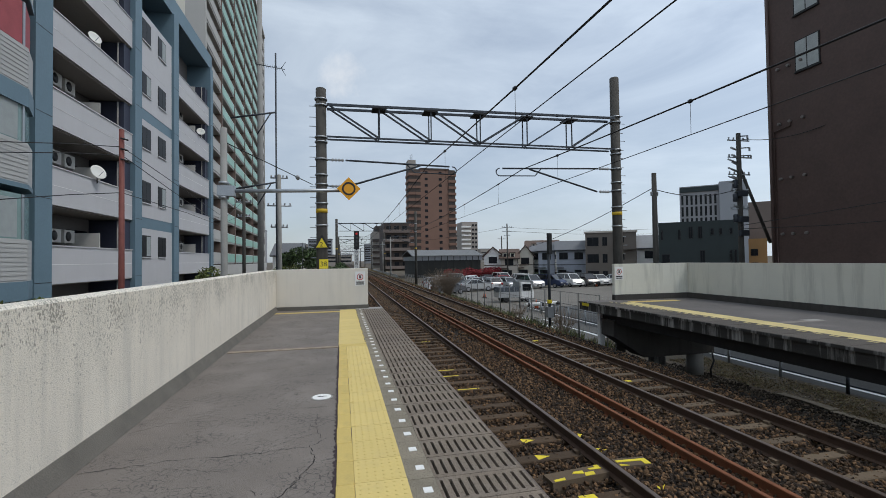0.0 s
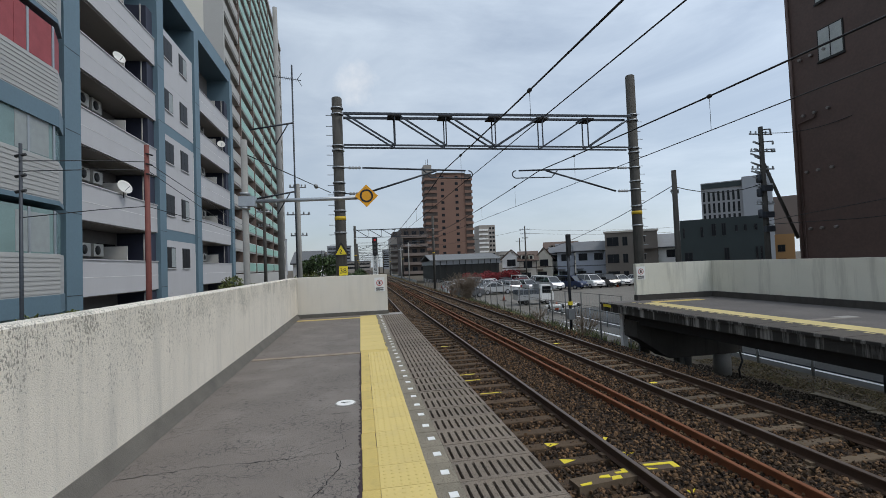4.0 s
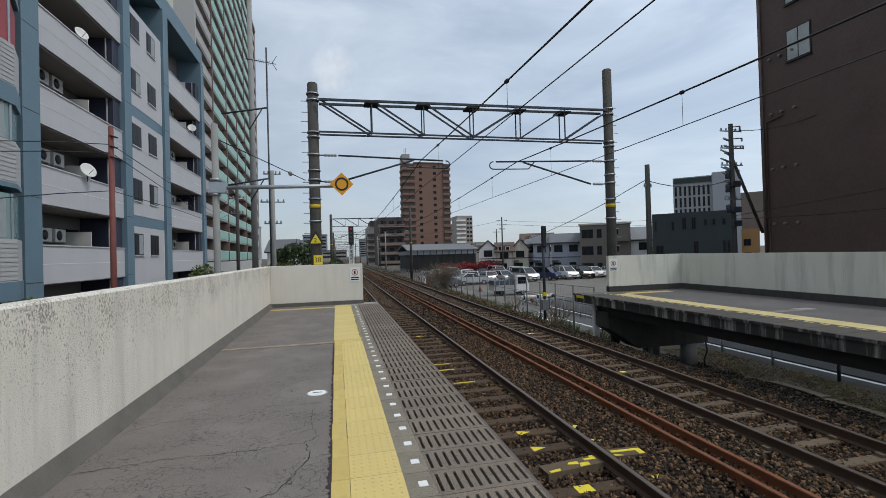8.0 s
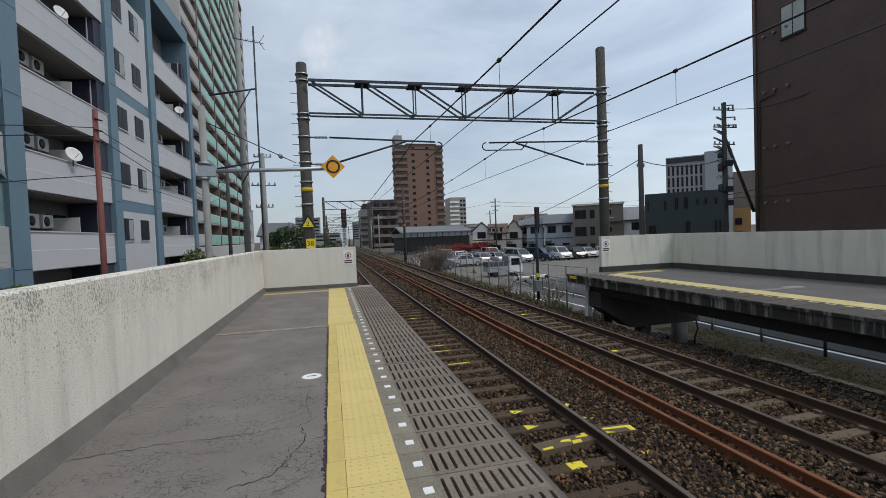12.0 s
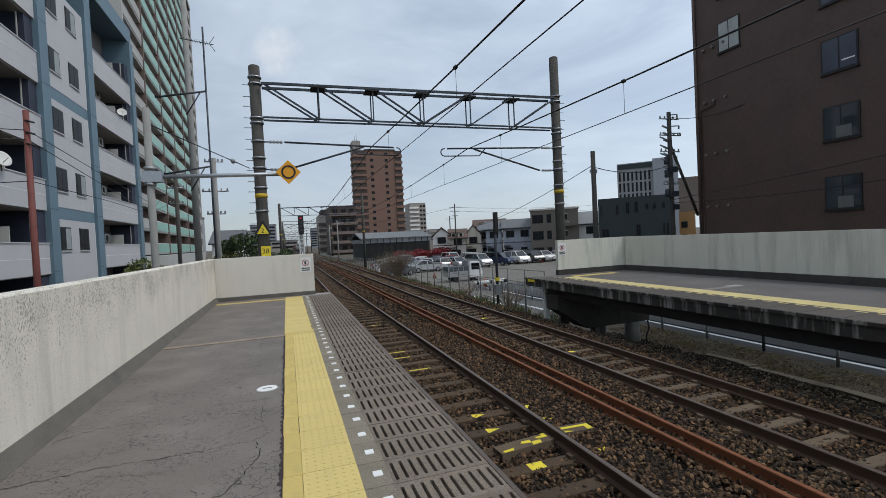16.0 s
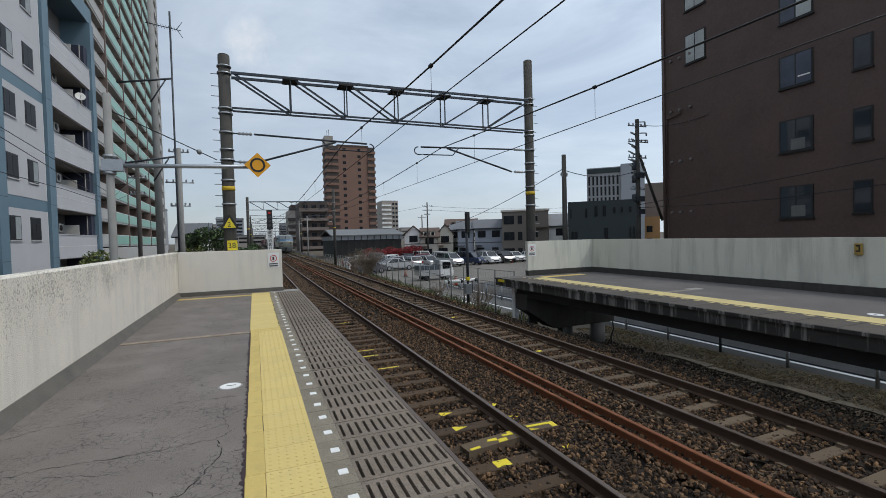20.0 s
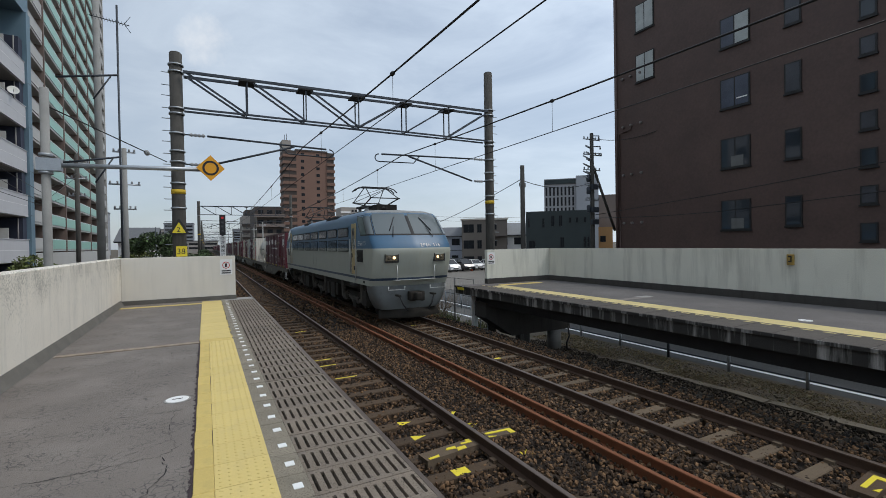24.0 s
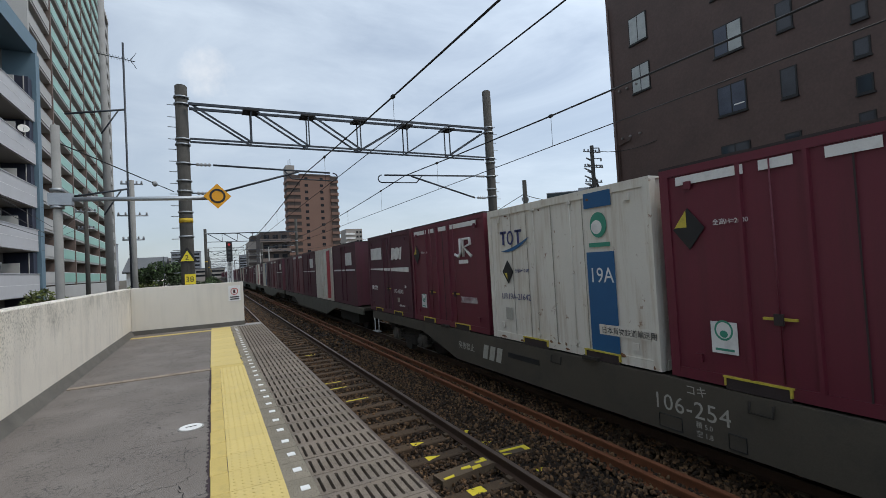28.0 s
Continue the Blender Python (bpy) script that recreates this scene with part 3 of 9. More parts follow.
def portal(y, detail):
    th = thing("catenary_portal", "steel truss portal between two concrete masts carrying overhead wires", "catenary mast", (0, y, 0), group="catenary portals")
    for x, top in ((-0.63, 7.0), (9.87, 8.12)):
        bm = B()
        rod(bm, (x, 0, GROUND), (x, 0, top - 0.03), 0.185, 0.16, 18)
        rod(bm, (x, 0, top - 0.03), (x, 0, top), 0.16, 0.13, 18)
        mast = part("mast", bm, POLEM, th, "weathered grey concrete mast")
        for z in ((6.62, 6.42, 5.4, 5.25, 4.7, 4.2, 3.9, 3.3, 2.6) if detail else (6.4, 5.3)):
            bm = B()
            rod(bm, (x, 0, z), (x, 0, z + 0.045), 0.198, 0.198, 18)
            part("clamp", bm, GALV, mast)
        bm = B()
        rod(bm, (x, 0, 3.02), (x, 0, 3.14), 0.182, 0.181, 18)
        part("yellow_band", bm, YELLOWB, mast, "yellow reflective band")
        if detail:
            for k in range(17):
                z, s = 1.6 + 0.32 * k, (-1 if k % 2 else 1)
                if z < top - 0.4:
                    sx = -1 if x < 4 else 1
                    rod_part("step_bolt", (x + sx * 0.15, 0.05 * s, z), (x + sx * 0.36, 0.05 * s, z), 0.011, GALV, mast, seg=6)
    zt, zb = 6.48, 5.42
    bm = B()
    for dy in (-0.22, 0.22):
        bar(bm, (-0.45, dy, zt - 0.06), (9.7, dy, zt + 0.06), 0.06, 0.075)
    part("top_chord", bm, STEEL, th)
    bm = B()
    bar(bm, (-0.45, -0.18, zb), (9.7, -0.18, zb), 0.05, 0.05)
    bar(bm, (-0.45, 0.18, zb), (9.7, 0.18, zb), 0.05, 0.05)
    part("bottom_chord", bm, STEEL, th)
    n = 6
    xs = [-0.5 + 10.2 * k / n for k in range(n + 1)]
    for k in range(n):
        a, b = xs[k], xs[k + 1]
        for dy in (-0.2, 0.2):
            bm = B()
            if k < 3:
                bar(bm, (a + 0.1, dy, zt - 0.05), (b, dy, zb), 0.05, 0.05)
            else:
                bar(bm, (a, dy, zb), (b - 0.1, dy, zt - 0.05), 0.05, 0.05)
            part("diagonal", bm, STEEL, th)
        if 0 < k:
            bm = B()
            bar(bm, (a, -0.2, zb), (a, -0.2, zt), 0.035, 0.035)
            bar(bm, (a, 0.2, zb), (a, 0.2, zt), 0.035, 0.035)
            part("vertical", bm, STEEL, th)
            box_part("bracket", (a - 0.22, a + 0.22, -0.26, 0.26, zt - 0.1, zt - 0.05), DARKVOID, th)
    return th


def cantilever(y, xm, side, xw, zc):
    """Hinged wire support: side is +1 when it reaches towards +x."""
    th = thing("catenary_cantilever", "steel tube wire support with insulators and a curved steady arm", "cantilever", (0, y, 0), group="cantilevers")
    x0, x1 = xm + side * 0.2, xw + side * 0.9
    zt = 4.72
    rod_part("top_tube", (xm + side * 0.75, 0, zt), (x1 - side * 0.15, 0, zt - 0.1), 0.03, STEEL, th)
    rod_part("lower_tube", (xm + side * 0.8, 0, zc - 0.22 + 0.2), (xw - side * 0.25, 0, zt - 0.1), 0.032, STEEL, th)
    bm = B()
    loop = [(xw - side * 0.7, 0, zt - 0.06), (xw - side * 0.45, 0, zt - 0.33), (xw + side * 0.85, 0, zt - 0.36)]
    for k in range(9):
        a = -math.pi / 2 + math.pi * k / 8
        loop.append((xw + side * (0.85 + 0.14 * math.cos(a)), 0, zt - 0.23 + 0.13 * math.sin(a)))
    pipe(bm, loop, 0.02)
    part("steady_arm", bm, STEEL, th)
    for zz in (zt, zc - 0.02):
        bm = B()
        prof = []
        for k in range(9):
            prof += [(0.055 if k % 2 else 0.025, xm + side * (0.3 + 0.05 * k))]
        if side < 0:
            prof = prof[::-1]
        lathe(bm, prof, 12, (0, 0, zz), "x")
        part("insulator", bm, INSUL, th)
        rod_part("end_fitting", (xm + side * 0.15, 0, zz), (xm + side * 0.32, 0, zz), 0.02, STEEL, th)
    return th


CONTACT = 3.7
for i, y in enumerate((PORTAL_Y, 61.0, 107.0, 153.0, 199.0, 245.0, 291.0)):
    portal(y, i == 0)
    cantilever(y, -0.63, 1, 2.8, 3.9)
    cantilever(y, 9.87, -1, 6.2, 3.9)


def wires():
    spans = [-32.0, PORTAL_Y, 61.0, 107.0, 153.0, 199.0, 245.0, 291.0, 340.0]
    for xc in (2.8, 6.2):
        th = thing("overhead_line", "black overhead contact wire hung from a messenger wire", "overhead wire", group="overhead wires")
        bm = B()
        rod(bm, (xc, -32, CONTACT), (xc, 340, CONTACT), 0.0085, seg=6)
        part("contact_wire", bm, WIREM, th)
        for a, b in zip(spans[:-1], spans[1:]):
            bm = B()
            pipe(bm, [(xc, a + (b - a) * k / 12, 4.62 - 2.2 * k / 12 * (1 - k / 12)) for k in range(13)], 0.016 if a < 20 else 0.012, 6)
            part("messenger_wire", bm, WIREM, th, "thick black messenger cable")
        for a, b in zip(spans[:3], spans[1:4]):
            for k in range(1, 10):
                u = (k - 0.5) / 9.0
                y = a + (b - a) * u
                z = 4.62 - 2.2 * u * (1 - u)
                bm = B()
                rod(bm, (xc, y, CONTACT), (xc, y, z), 0.004, seg=5)
                part("dropper", bm, WIREM, th)
                bm = B()
                lathe(bm, [(0.012, -0.06), (0.036, -0.03), (0.036, 0.03), (0.012, 0.06)], 10, (xc, y, z), "y")
                part("clip", bm, BLACK, th)


wires()


# ---- buildings ----
BGLASS = glass_mat("tinted_glass", (0.03, 0.037, 0.045), 0.04)
BLIND = mat("pale_blind", (0.4, 0.42, 0.41), 0.5, var=0.25, scale=2.5, bump=0)
VENTM = mat("vent_cap", (0.2, 0.18, 0.17), 0.5, 0.4)
LOWER_BLIND = mat("dim_blind", (0.13, 0.13, 0.125), 0.7, var=0.2, scale=3, bump=0)
BLUE_PANE = mat("blue_grey_pane", (0.07, 0.08, 0.11), 0.2, var=0.3, scale=1.2, bump=0)
SLATE_PANE = mat("slate_pane", (0.05, 0.052, 0.06), 0.25, var=0.3, scale=1.5, bump=0)


def brown_building():
    th = thing("apartment_block_brown", "dark brown tiled apartment block with few windows", "building", (0, 0, 0))
    X, y0, y1, top = 23.4, 1.4, 20.6, 18.2
    box_part("wall", (X, X + 13, y0, y1, GROUND, top), BROWN, th)
    box_part("parapet", (X - 0.05, X + 13, y0 - 0.05, y1 + 0.05, top, top + 0.35), BROWN, th)

    def win(yc, zt, w, h, look_in):
        """look_in: 'curtain', 'half', 'blue', 'lower' (sliding pairs) or 'dark', 'narrow' (single panes)."""
        w, h = w * 0.94, h * 0.94
        wn_ = box_part("window", (X - 0.05, X + 0.02, yc - w / 2, yc + w / 2, zt - h, zt), FRAME, th)
        a, b, lo, hi = yc - w / 2 + 0.06, yc + w / 2 - 0.06, zt - h + 0.07, zt - 0.06
        if look_in in ("dark", "narrow"):
            box_part("pane", (X - 0.062, X - 0.02, a, b, lo, hi), SLATE_PANE if look_in == "narrow" else BGLASS, wn_)
        else:
            near = {"curtain": BLIND, "half": BLIND, "blue": BLUE_PANE, "lower": BGLASS}[look_in]
            far = {"curtain": BLIND, "half": BLUE_PANE, "blue": BLUE_PANE, "lower": BGLASS}[look_in]
            box_part("pane", (X - 0.062, X - 0.02, a, yc - 0.03, lo, hi), near, wn_)
            box_part("pane", (X - 0.058, X - 0.02, yc + 0.03, b, lo, hi), far, wn_)
            if look_in == "lower":
                box_part("blind", (X - 0.066, X - 0.03, a + 0.25, yc + 0.2, lo, lo + h * 0.34), LOWER_BLIND, wn_)
            if look_in == "blue":
                # white bar on the pane stands for a lit ceiling tube inside
                box_part("blind_rail", (X - 0.068, X - 0.03, a + 0.05, yc - 0.1, lo + h * 0.2, lo + h * 0.24), WHITE, wn_)
        box_part("sill", (X - 0.09, X - 0.0, yc - w / 2 - 0.04, yc + w / 2 + 0.04, zt - h - 0.06, zt - h), FRAME, wn_)

    for z in (15.7, 12.7):
        win(18.3, z, 1.35, 1.75, "curtain")
    for z, inside in ((15.6, "half"), (12.6, "half"), (9.55, "blue"), (6.55, "lower"), (3.45, "lower")):
        win(13.15, z, 1.5, 1.6, inside)
    for k, z in enumerate((15.4, 12.4, 9.35, 6.4, 3.4)):
        win(10.65, z, 0.7, 1.45, "narrow" if k < 3 else "dark")
    for k in range(9):
        win(8.05, 2.06 + 1.48 * k, 0.58, 0.8, "narrow" if k % 2 else "dark")
    for z in (9.3, 6.3, 12.3):
        win(5.0, z, 0.8, 0.95, "narrow")
        win(3.5, z, 0.8, 0.95, "narrow")
    rod_part("drainpipe", (X - 0.08, y1 - 0.2, GROUND), (X - 0.08, y1 - 0.2, top - 1), 0.06, BROWN, th)
    rod_part("drainpipe", (X - 0.08, y0 + 1.0, GROUND), (X - 0.08, y0 + 1.0, top), 0.06, BROWN, th)
    for z in (5.6, 8.6, 2.6, 11.6):
        for y in (19.9, 19.3, 18.6):
            rod_part("vent_cap", (X - 0.14, y, z), (X, y, z), 0.075, VENTM, th, seg=8)
    bm = B()
    pipe(bm, [(X - 0.06, 19.3, 8.7), (X - 0.06, 19.3, 8.35), (X - 0.06, 20.2, 8.25), (X - 0.06, 20.2, 0.6), (X - 0.06, 17.2, 0.6)], 0.04, 6)
    part("conduit", bm, BROWN, th, "thin brown conduit bent round the wall corner")
    for z in (10.4, 7.4):
        for y in (4.9, 4.1, 3.4):
            rod_part("vent_cap", (X - 0.1, y, z), (X, y, z), 0.06, VENTM, th, seg=8)
    return th


brown_building()


# ---- platform surface ----
def shared(name, me, parent, at, rz=0.0):
    ob = new(name, me)
    ob.parent = parent
    ob.location = at
    ob.rotation_euler = (0, 0, rz)
    return ob


def bevel_box_mesh(w, d, h, material, b=0.004):
    """A slab with chamfered top edges, origin at the middle of its foot."""
    bm = B()
    lo = [bm.verts.new((sx * w / 2, sy * d / 2, 0)) for sx, sy in ((-1, -1), (1, -1), (1, 1), (-1, 1))]
    mi = [bm.verts.new((sx * w / 2, sy * d / 2, h - b)) for sx, sy in ((-1, -1), (1, -1), (1, 1), (-1, 1))]
    up = [bm.verts.new((sx * (w / 2 - b), sy * (d / 2 - b), h)) for sx, sy in ((-1, -1), (1, -1), (1, 1), (-1, 1))]
    for a, c in ((lo, mi), (mi, up)):
        for k in range(4):
            bm.faces.new((a[k], a[(k + 1) % 4], c[(k + 1) % 4], c[k]))
    bm.faces.new(up)
    return mesh_of(bm, material)


TILE = 0.352
bm = B()
w_, d_ = 0.347, TILE - 0.006
box(bm, -w_ / 2, w_ / 2, -d_ / 2, d_ / 2, 0, 0.012)
for i in range(6):
    for j in range(6):
        lathe(bm, [(0.013, 0.0), (0.011, 0.003), (0.007, 0.004)], 6, ((i - 2.5) * 0.056, (j - 2.5) * 0.057, 0.0115))
tile_me = mesh_of(bm, YELLOW)
strip_me = bevel_box_mesh(0.122, TILE - 0.005, 0.012, YELLOW_OLD)
y = 8.03
k = 0
while y > -7.6:
    shared("tactile_tile", tile_me, PLAT, (0.212, y - TILE / 2, 0.0), random.choice((0, math.pi)) + random.uniform(-0.004, 0.004))
    shared("yellow_tile", strip_me, PLAT, (-0.025 + random.uniform(-0.003, 0.003), y - TILE / 2, -0.001), random.uniform(-0.006, 0.006))
    y -= TILE
    k += 1

# the older painted stretch with a crumbling rim
def ragged_strip(name, x0, x1, y0, y1, z, material, parent, rag0, rag1, step=0.06, label=""):
    bm = B()
    n = max(2, int((y1 - y0) / step))
    rows = []
    for k in range(n + 1):
        y = y0 + (y1 - y0) * k / n
        rows.append([bm.verts.new((x0 + random.uniform(-1, 1) * rag0, y, z)), bm.verts.new((x1 + random.uniform(-1, 1) * rag1, y, z))])
    for a, b in zip(rows[:-1], rows[1:]):
        bm.faces.new((a[0], a[1], b[1], b[0]))
    return part(name, bm, material, parent, label)


bigtile_me = bevel_box_mesh(0.46, 0.44, 0.009, YELLOW)
y = 8.5
while y < 13.9:
    shared("yellow_tile", bigtile_me, PLAT, (0.13, y, 0.0), random.uniform(-0.004, 0.004))
    y += 0.444
ragged_strip("yellow_paint", -0.095, 0.375, 8.06, 14.2, 0.004, YELLOW_OLD, PLAT, 0.006, 0.022)
ragged_strip("worn_rim", -0.106, -0.084, -7.6, 8.2, 0.004, mat("tar_seam", (0.04, 0.026, 0.03), 0.95, var=0.3, fine=90, bump=0.4), PLAT, 0.016, 0.002, 0.025)
bm = B()
box(bm, -1.9, -0.1, 13.62, 13.86, 0.0, 0.005)
part("end_band", bm, YELLOW_OLD, PLAT, "worn yellow band before the end wall")
bm = B()
extrude_profile(bm, [(8.03, 0.0), (8.03, 0.012), (8.15, 0.014), (8.18, 0.0)], "x", -1.88, -0.1)
part("joint_strip", bm, mat("joint_mortar", (0.27, 0.22, 0.17), 0.95, var=0.3, scale=6, dirt=(0.14, 0.09, 0.06), dirt_amt=0.8, dirt_scale=5), PLAT, "pale mortar joint across the asphalt")

CRACK = mat("crack", (0.018, 0.017, 0.017), 1.0, bump=0)


def crack(pts, w=0.012, jag=0.025, seed=1):
    w *= 0.55
    jag *= 0.8
    rnd = random.Random(seed)
    line = []
    for (ax, ay), (bx, by) in zip(pts[:-1], pts[1:]):
        n = max(2, int(math.hypot(bx - ax, by - ay) / 0.028))
        for k in range(n):
            u = k / n
            line.append((ax + (bx - ax) * u + rnd.uniform(-jag, jag), ay + (by - ay) * u + rnd.uniform(-jag, jag)))
    bm = B()
    rows = []
    for i, (x, y) in enumerate(line):
        a, b = line[max(0, i - 1)], line[min(len(line) - 1, i + 1)]
        dx, dy = b[0] - a[0], b[1] - a[1]
        L = math.hypot(dx, dy) or 1
        ww = w * rnd.uniform(0.25, 1.0) / 2
        rows.append((bm.verts.new((x - dy / L * ww, y + dx / L * ww, 0.0035)), bm.verts.new((x + dy / L * ww, y - dx / L * ww, 0.0035))))
    for a, b in zip(rows[:-1], rows[1:]):
        bm.faces.new((a[0], a[1], b[1], b[0]))
    part("crack", bm, CRACK, PLAT)


crack([(-1.9, 3.75), (-1.35, 3.82), (-0.77, 3.8), (-0.31, 3.83), (-0.16, 3.97)], 0.014, 0.02, 2)
crack([(-0.28, 3.8), (-0.25, 3.54), (-0.34, 3.29), (-0.43, 3.07), (-0.7, 2.98)], 0.016, 0.02, 3)
crack([(-1.88, 4.52), (-1.61, 4.7), (-0.86, 4.66)], 0.01, 0.015, 4)
crack([(-0.72, 4.86), (-0.46, 4.85), (-0.16, 4.8)], 0.012, 0.012, 5)
crack([(-0.95, 6.2), (-0.6, 6.17), (-0.16, 6.22)], 0.008, 0.012, 6)
crack([(-1.3, 3.7), (-0.95, 3.55), (-0.8, 3.55)], 0.008, 0.02, 7)
crack([(-0.26, 4.8), (-0.28, 4.3), (-0.2, 3.9)], 0.008, 0.015, 8)
crack([(-1.9, 2.9), (-1.2, 2.6), (-0.5, 2.75)], 0.01, 0.02, 9)
crack([(-0.4, 7.0), (-0.45, 7.6), (-0.2, 8.0)], 0.008, 0.015, 10)
for s in range(26):
    rnd = random.Random(100 + s)
    cx, cy = rnd.uniform(-1.4, -0.25), rnd.choice((rnd.uniform(3.0, 3.7), rnd.uniform(2.4, 3.1), rnd.uniform(4.0, 4.6)))
    crack([(cx, cy), (cx + rnd.uniform(-0.12, 0.12), cy + rnd.uniform(-0.09, 0.09)), (cx + rnd.uniform(-0.2, 0.2), cy + rnd.uniform(-0.12, 0.12))], 0.006, 0.012, 200 + s)

man = thing("manhole_cover", "small round white cover with a dark slot, set in asphalt", "cover", (-0.26, 5.17, 0.0))
bm = B()
lathe(bm, [(0.118, 0.0), (0.118, 0.004), (0.11, 0.007), (0.1, 0.007)], 28)
part("rim", bm, CONC, man)
bm = B()
lathe(bm, [(0.1, 0.004), (0.1, 0.009), (0.095, 0.0105), (0.0, 0.0105)][:3], 28)
part("lid", bm, WHITE, man)
box_part("slot", (-0.045, 0.05, -0.008, 0.012, 0.0105, 0.0115), CRACK, man)

# edge stones with white squares, and the slotted concrete panels
PITCH = 0.3253
bm = B()
box(bm, -0.094, 0.094, -PITCH / 2 + 0.002, PITCH / 2 - 0.002, -0.06, 0.0)
edge_me = mesh_of(bm, BORDER)
bm = B()
box(bm, -0.03, 0.03, -0.035, 0.035, -0.001, 0.003)
dot_me = mesh_of(bm, WHITE)
bm = B()
gw, gl = 0.634, PITCH * 1.0
bars = 10
slot = 0.0225
pitchx = gw / bars
box(bm, -gw / 2, gw / 2, -gl / 2 + 0.003, -gl / 2 + 0.045, -0.06, -0.004)
box(bm, -gw / 2, gw / 2, gl / 2 - 0.045, gl / 2 - 0.003, -0.06, -0.004)
for i in range(bars + 1):
    xa = -gw / 2 if i == 0 else -gw / 2 + i * pitchx - (pitchx - slot) / 2
    xb = gw / 2 if i == bars else -gw / 2 + i * pitchx + (pitchx - slot) / 2
    box(bm, xa, xb, -gl / 2 + 0.045, gl / 2 - 0.045, -0.06, -0.004)
grate_me = mesh_of(bm, GRATE)
k = 0
y = 2.921 - 32 * PITCH
while y < ENDY - 0.35:
    shared("edge_stone", edge_me, PLAT, (0.479, y, random.uniform(-0.002, 0.001)))
    if y > -7.0:
        shared("white_square", dot_me, PLAT, (0.5 + random.uniform(-0.004, 0.004), y, 0.001), random.uniform(-0.05, 0.05))
    shared("grating_panel", grate_me, PLAT, (0.575 + gw / 2 + 0.001, y, random.uniform(-0.002, 0.002)), random.uniform(-0.003, 0.003))
    y += PITCH
box_part("end_plate", (0.38, EDGE, ENDY - 0.3, ENDY + 0.25, -0.06, -0.004), CONC, PLAT)

# far platform surface
ystrip = bevel_box_mesh(0.5, 0.44, 0.006, YELLOW_PALE)
y = -12.0
while y < OPEND - 0.75:
    shared("yellow_tile", ystrip, OP, (9.0, y, 0.0), random.uniform(-0.004, 0.004))
    y += 0.444
box_part("end_band", (9.25, 11.0, OPEND - 0.95, OPEND - 0.6, 0.0, 0.005), YELLOW_OLD, OP)
y = -12.0
bm = B()
box(bm, -0.028, 0.028, -0.08, 0.08, -0.001, 0.003)
dot2_me = mesh_of(bm, YELLOW_PALE)
opedge_me = bevel_box_mesh(0.86, 0.578, 0.006, mat("old_edge_stone", (0.075, 0.064, 0.054), 0.92, var=0.22, scale=4, fine=200, objrand=0.14))
while y < OPEND - 0.4:
    shared("edge_stone", opedge_me, OP, (OPEDGE + 0.43, y, 0.003))
    for dy in (-0.15, 0.15):
        shared("pale_square", dot2_me, OP, (8.62, y + dy, 0.009), 0)
    y += 0.6
box_part("concrete_patch", (10.1, 10.55, 8.08, 8.3, 0.0, 0.005), CONC, OP)
box_part("patched_trench", (8.9, 10.5, 7.98, 8.2, 0.0, 0.003), mat("trench_patch", (0.19, 0.17, 0.15), 0.93, var=0.25, scale=5, fine=80), OP, "paler filled trench across the asphalt")
cov = thing("manhole_cover", "small round white cover in the far platform", "cover", (9.6, 4.2, 0.0))
bm = B()
lathe(bm, [(0.11, 0.0), (0.11, 0.006), (0.09, 0.009)], 24)
part("lid", bm, WHITE, cov)
box_part("slot", (-0.05, 0.05, -0.012, 0.012, 0.0, 0.0105), BLACK, cov)

# ---- track details ----
bed = thing("sleepers_near", "brown weathered railway sleepers under the near track", "sleepers", kind="structure")
bed2 = thing("sleepers_far", "grey concrete railway sleepers under the far track", "sleepers", kind="structure")


def sleeper_mesh(material, w=1.0):
    bm = B()
    prof = [(-0.12, 0), (0.12, 0), (0.1, 0.13), (0.085, 0.14), (-0.085, 0.14), (-0.1, 0.13)]
    extrude_profile(bm, [(a * w, b) for a, b in prof], "x", -1.02, 1.02)
    for s in (-1, 1):
        box(bm, s * GAUGE - 0.13, s * GAUGE - 0.07, -0.05, 0.05, 0.14, 0.18)
        box(bm, s * GAUGE + 0.07, s * GAUGE + 0.13, -0.05, 0.05, 0.14, 0.18)
    return mesh_of(bm, material)


PITCH_S = 0.555
s_near, s_far = sleeper_mesh(SLEEPER_OLD), sleeper_mesh(SLEEPER, 0.8)
for parent, me, xc, ph in ((bed, s_near, TRACKS[0], 0.08), (bed2, s_far, TRACKS[1], 0.3)):
    y = -6.0 + ph
    while y < 76:
        shared("sleeper", me, parent, (xc + random.uniform(-0.012, 0.012), y, RAIL - 0.15 - 0.14), random.uniform(-0.008, 0.008))
        y += PITCH_S
    bm = B()
    while y < 330:
        box(bm, xc - 1.0, xc + 1.0, y - 0.11, y + 0.11, RAIL - 0.28, RAIL - 0.155)
        y += PITCH_S
    tagged(part("far_sleepers", bm, SLEEPER_OLD if xc < 4 else SLEEPER, parent), kind="stuff")

for x in (4.34, 4.64):
    th = rail("spare_rail", x, -40, 78, RAIL - 0.02, RUST, RUST, "rust-red spare rail lying between the tracks")


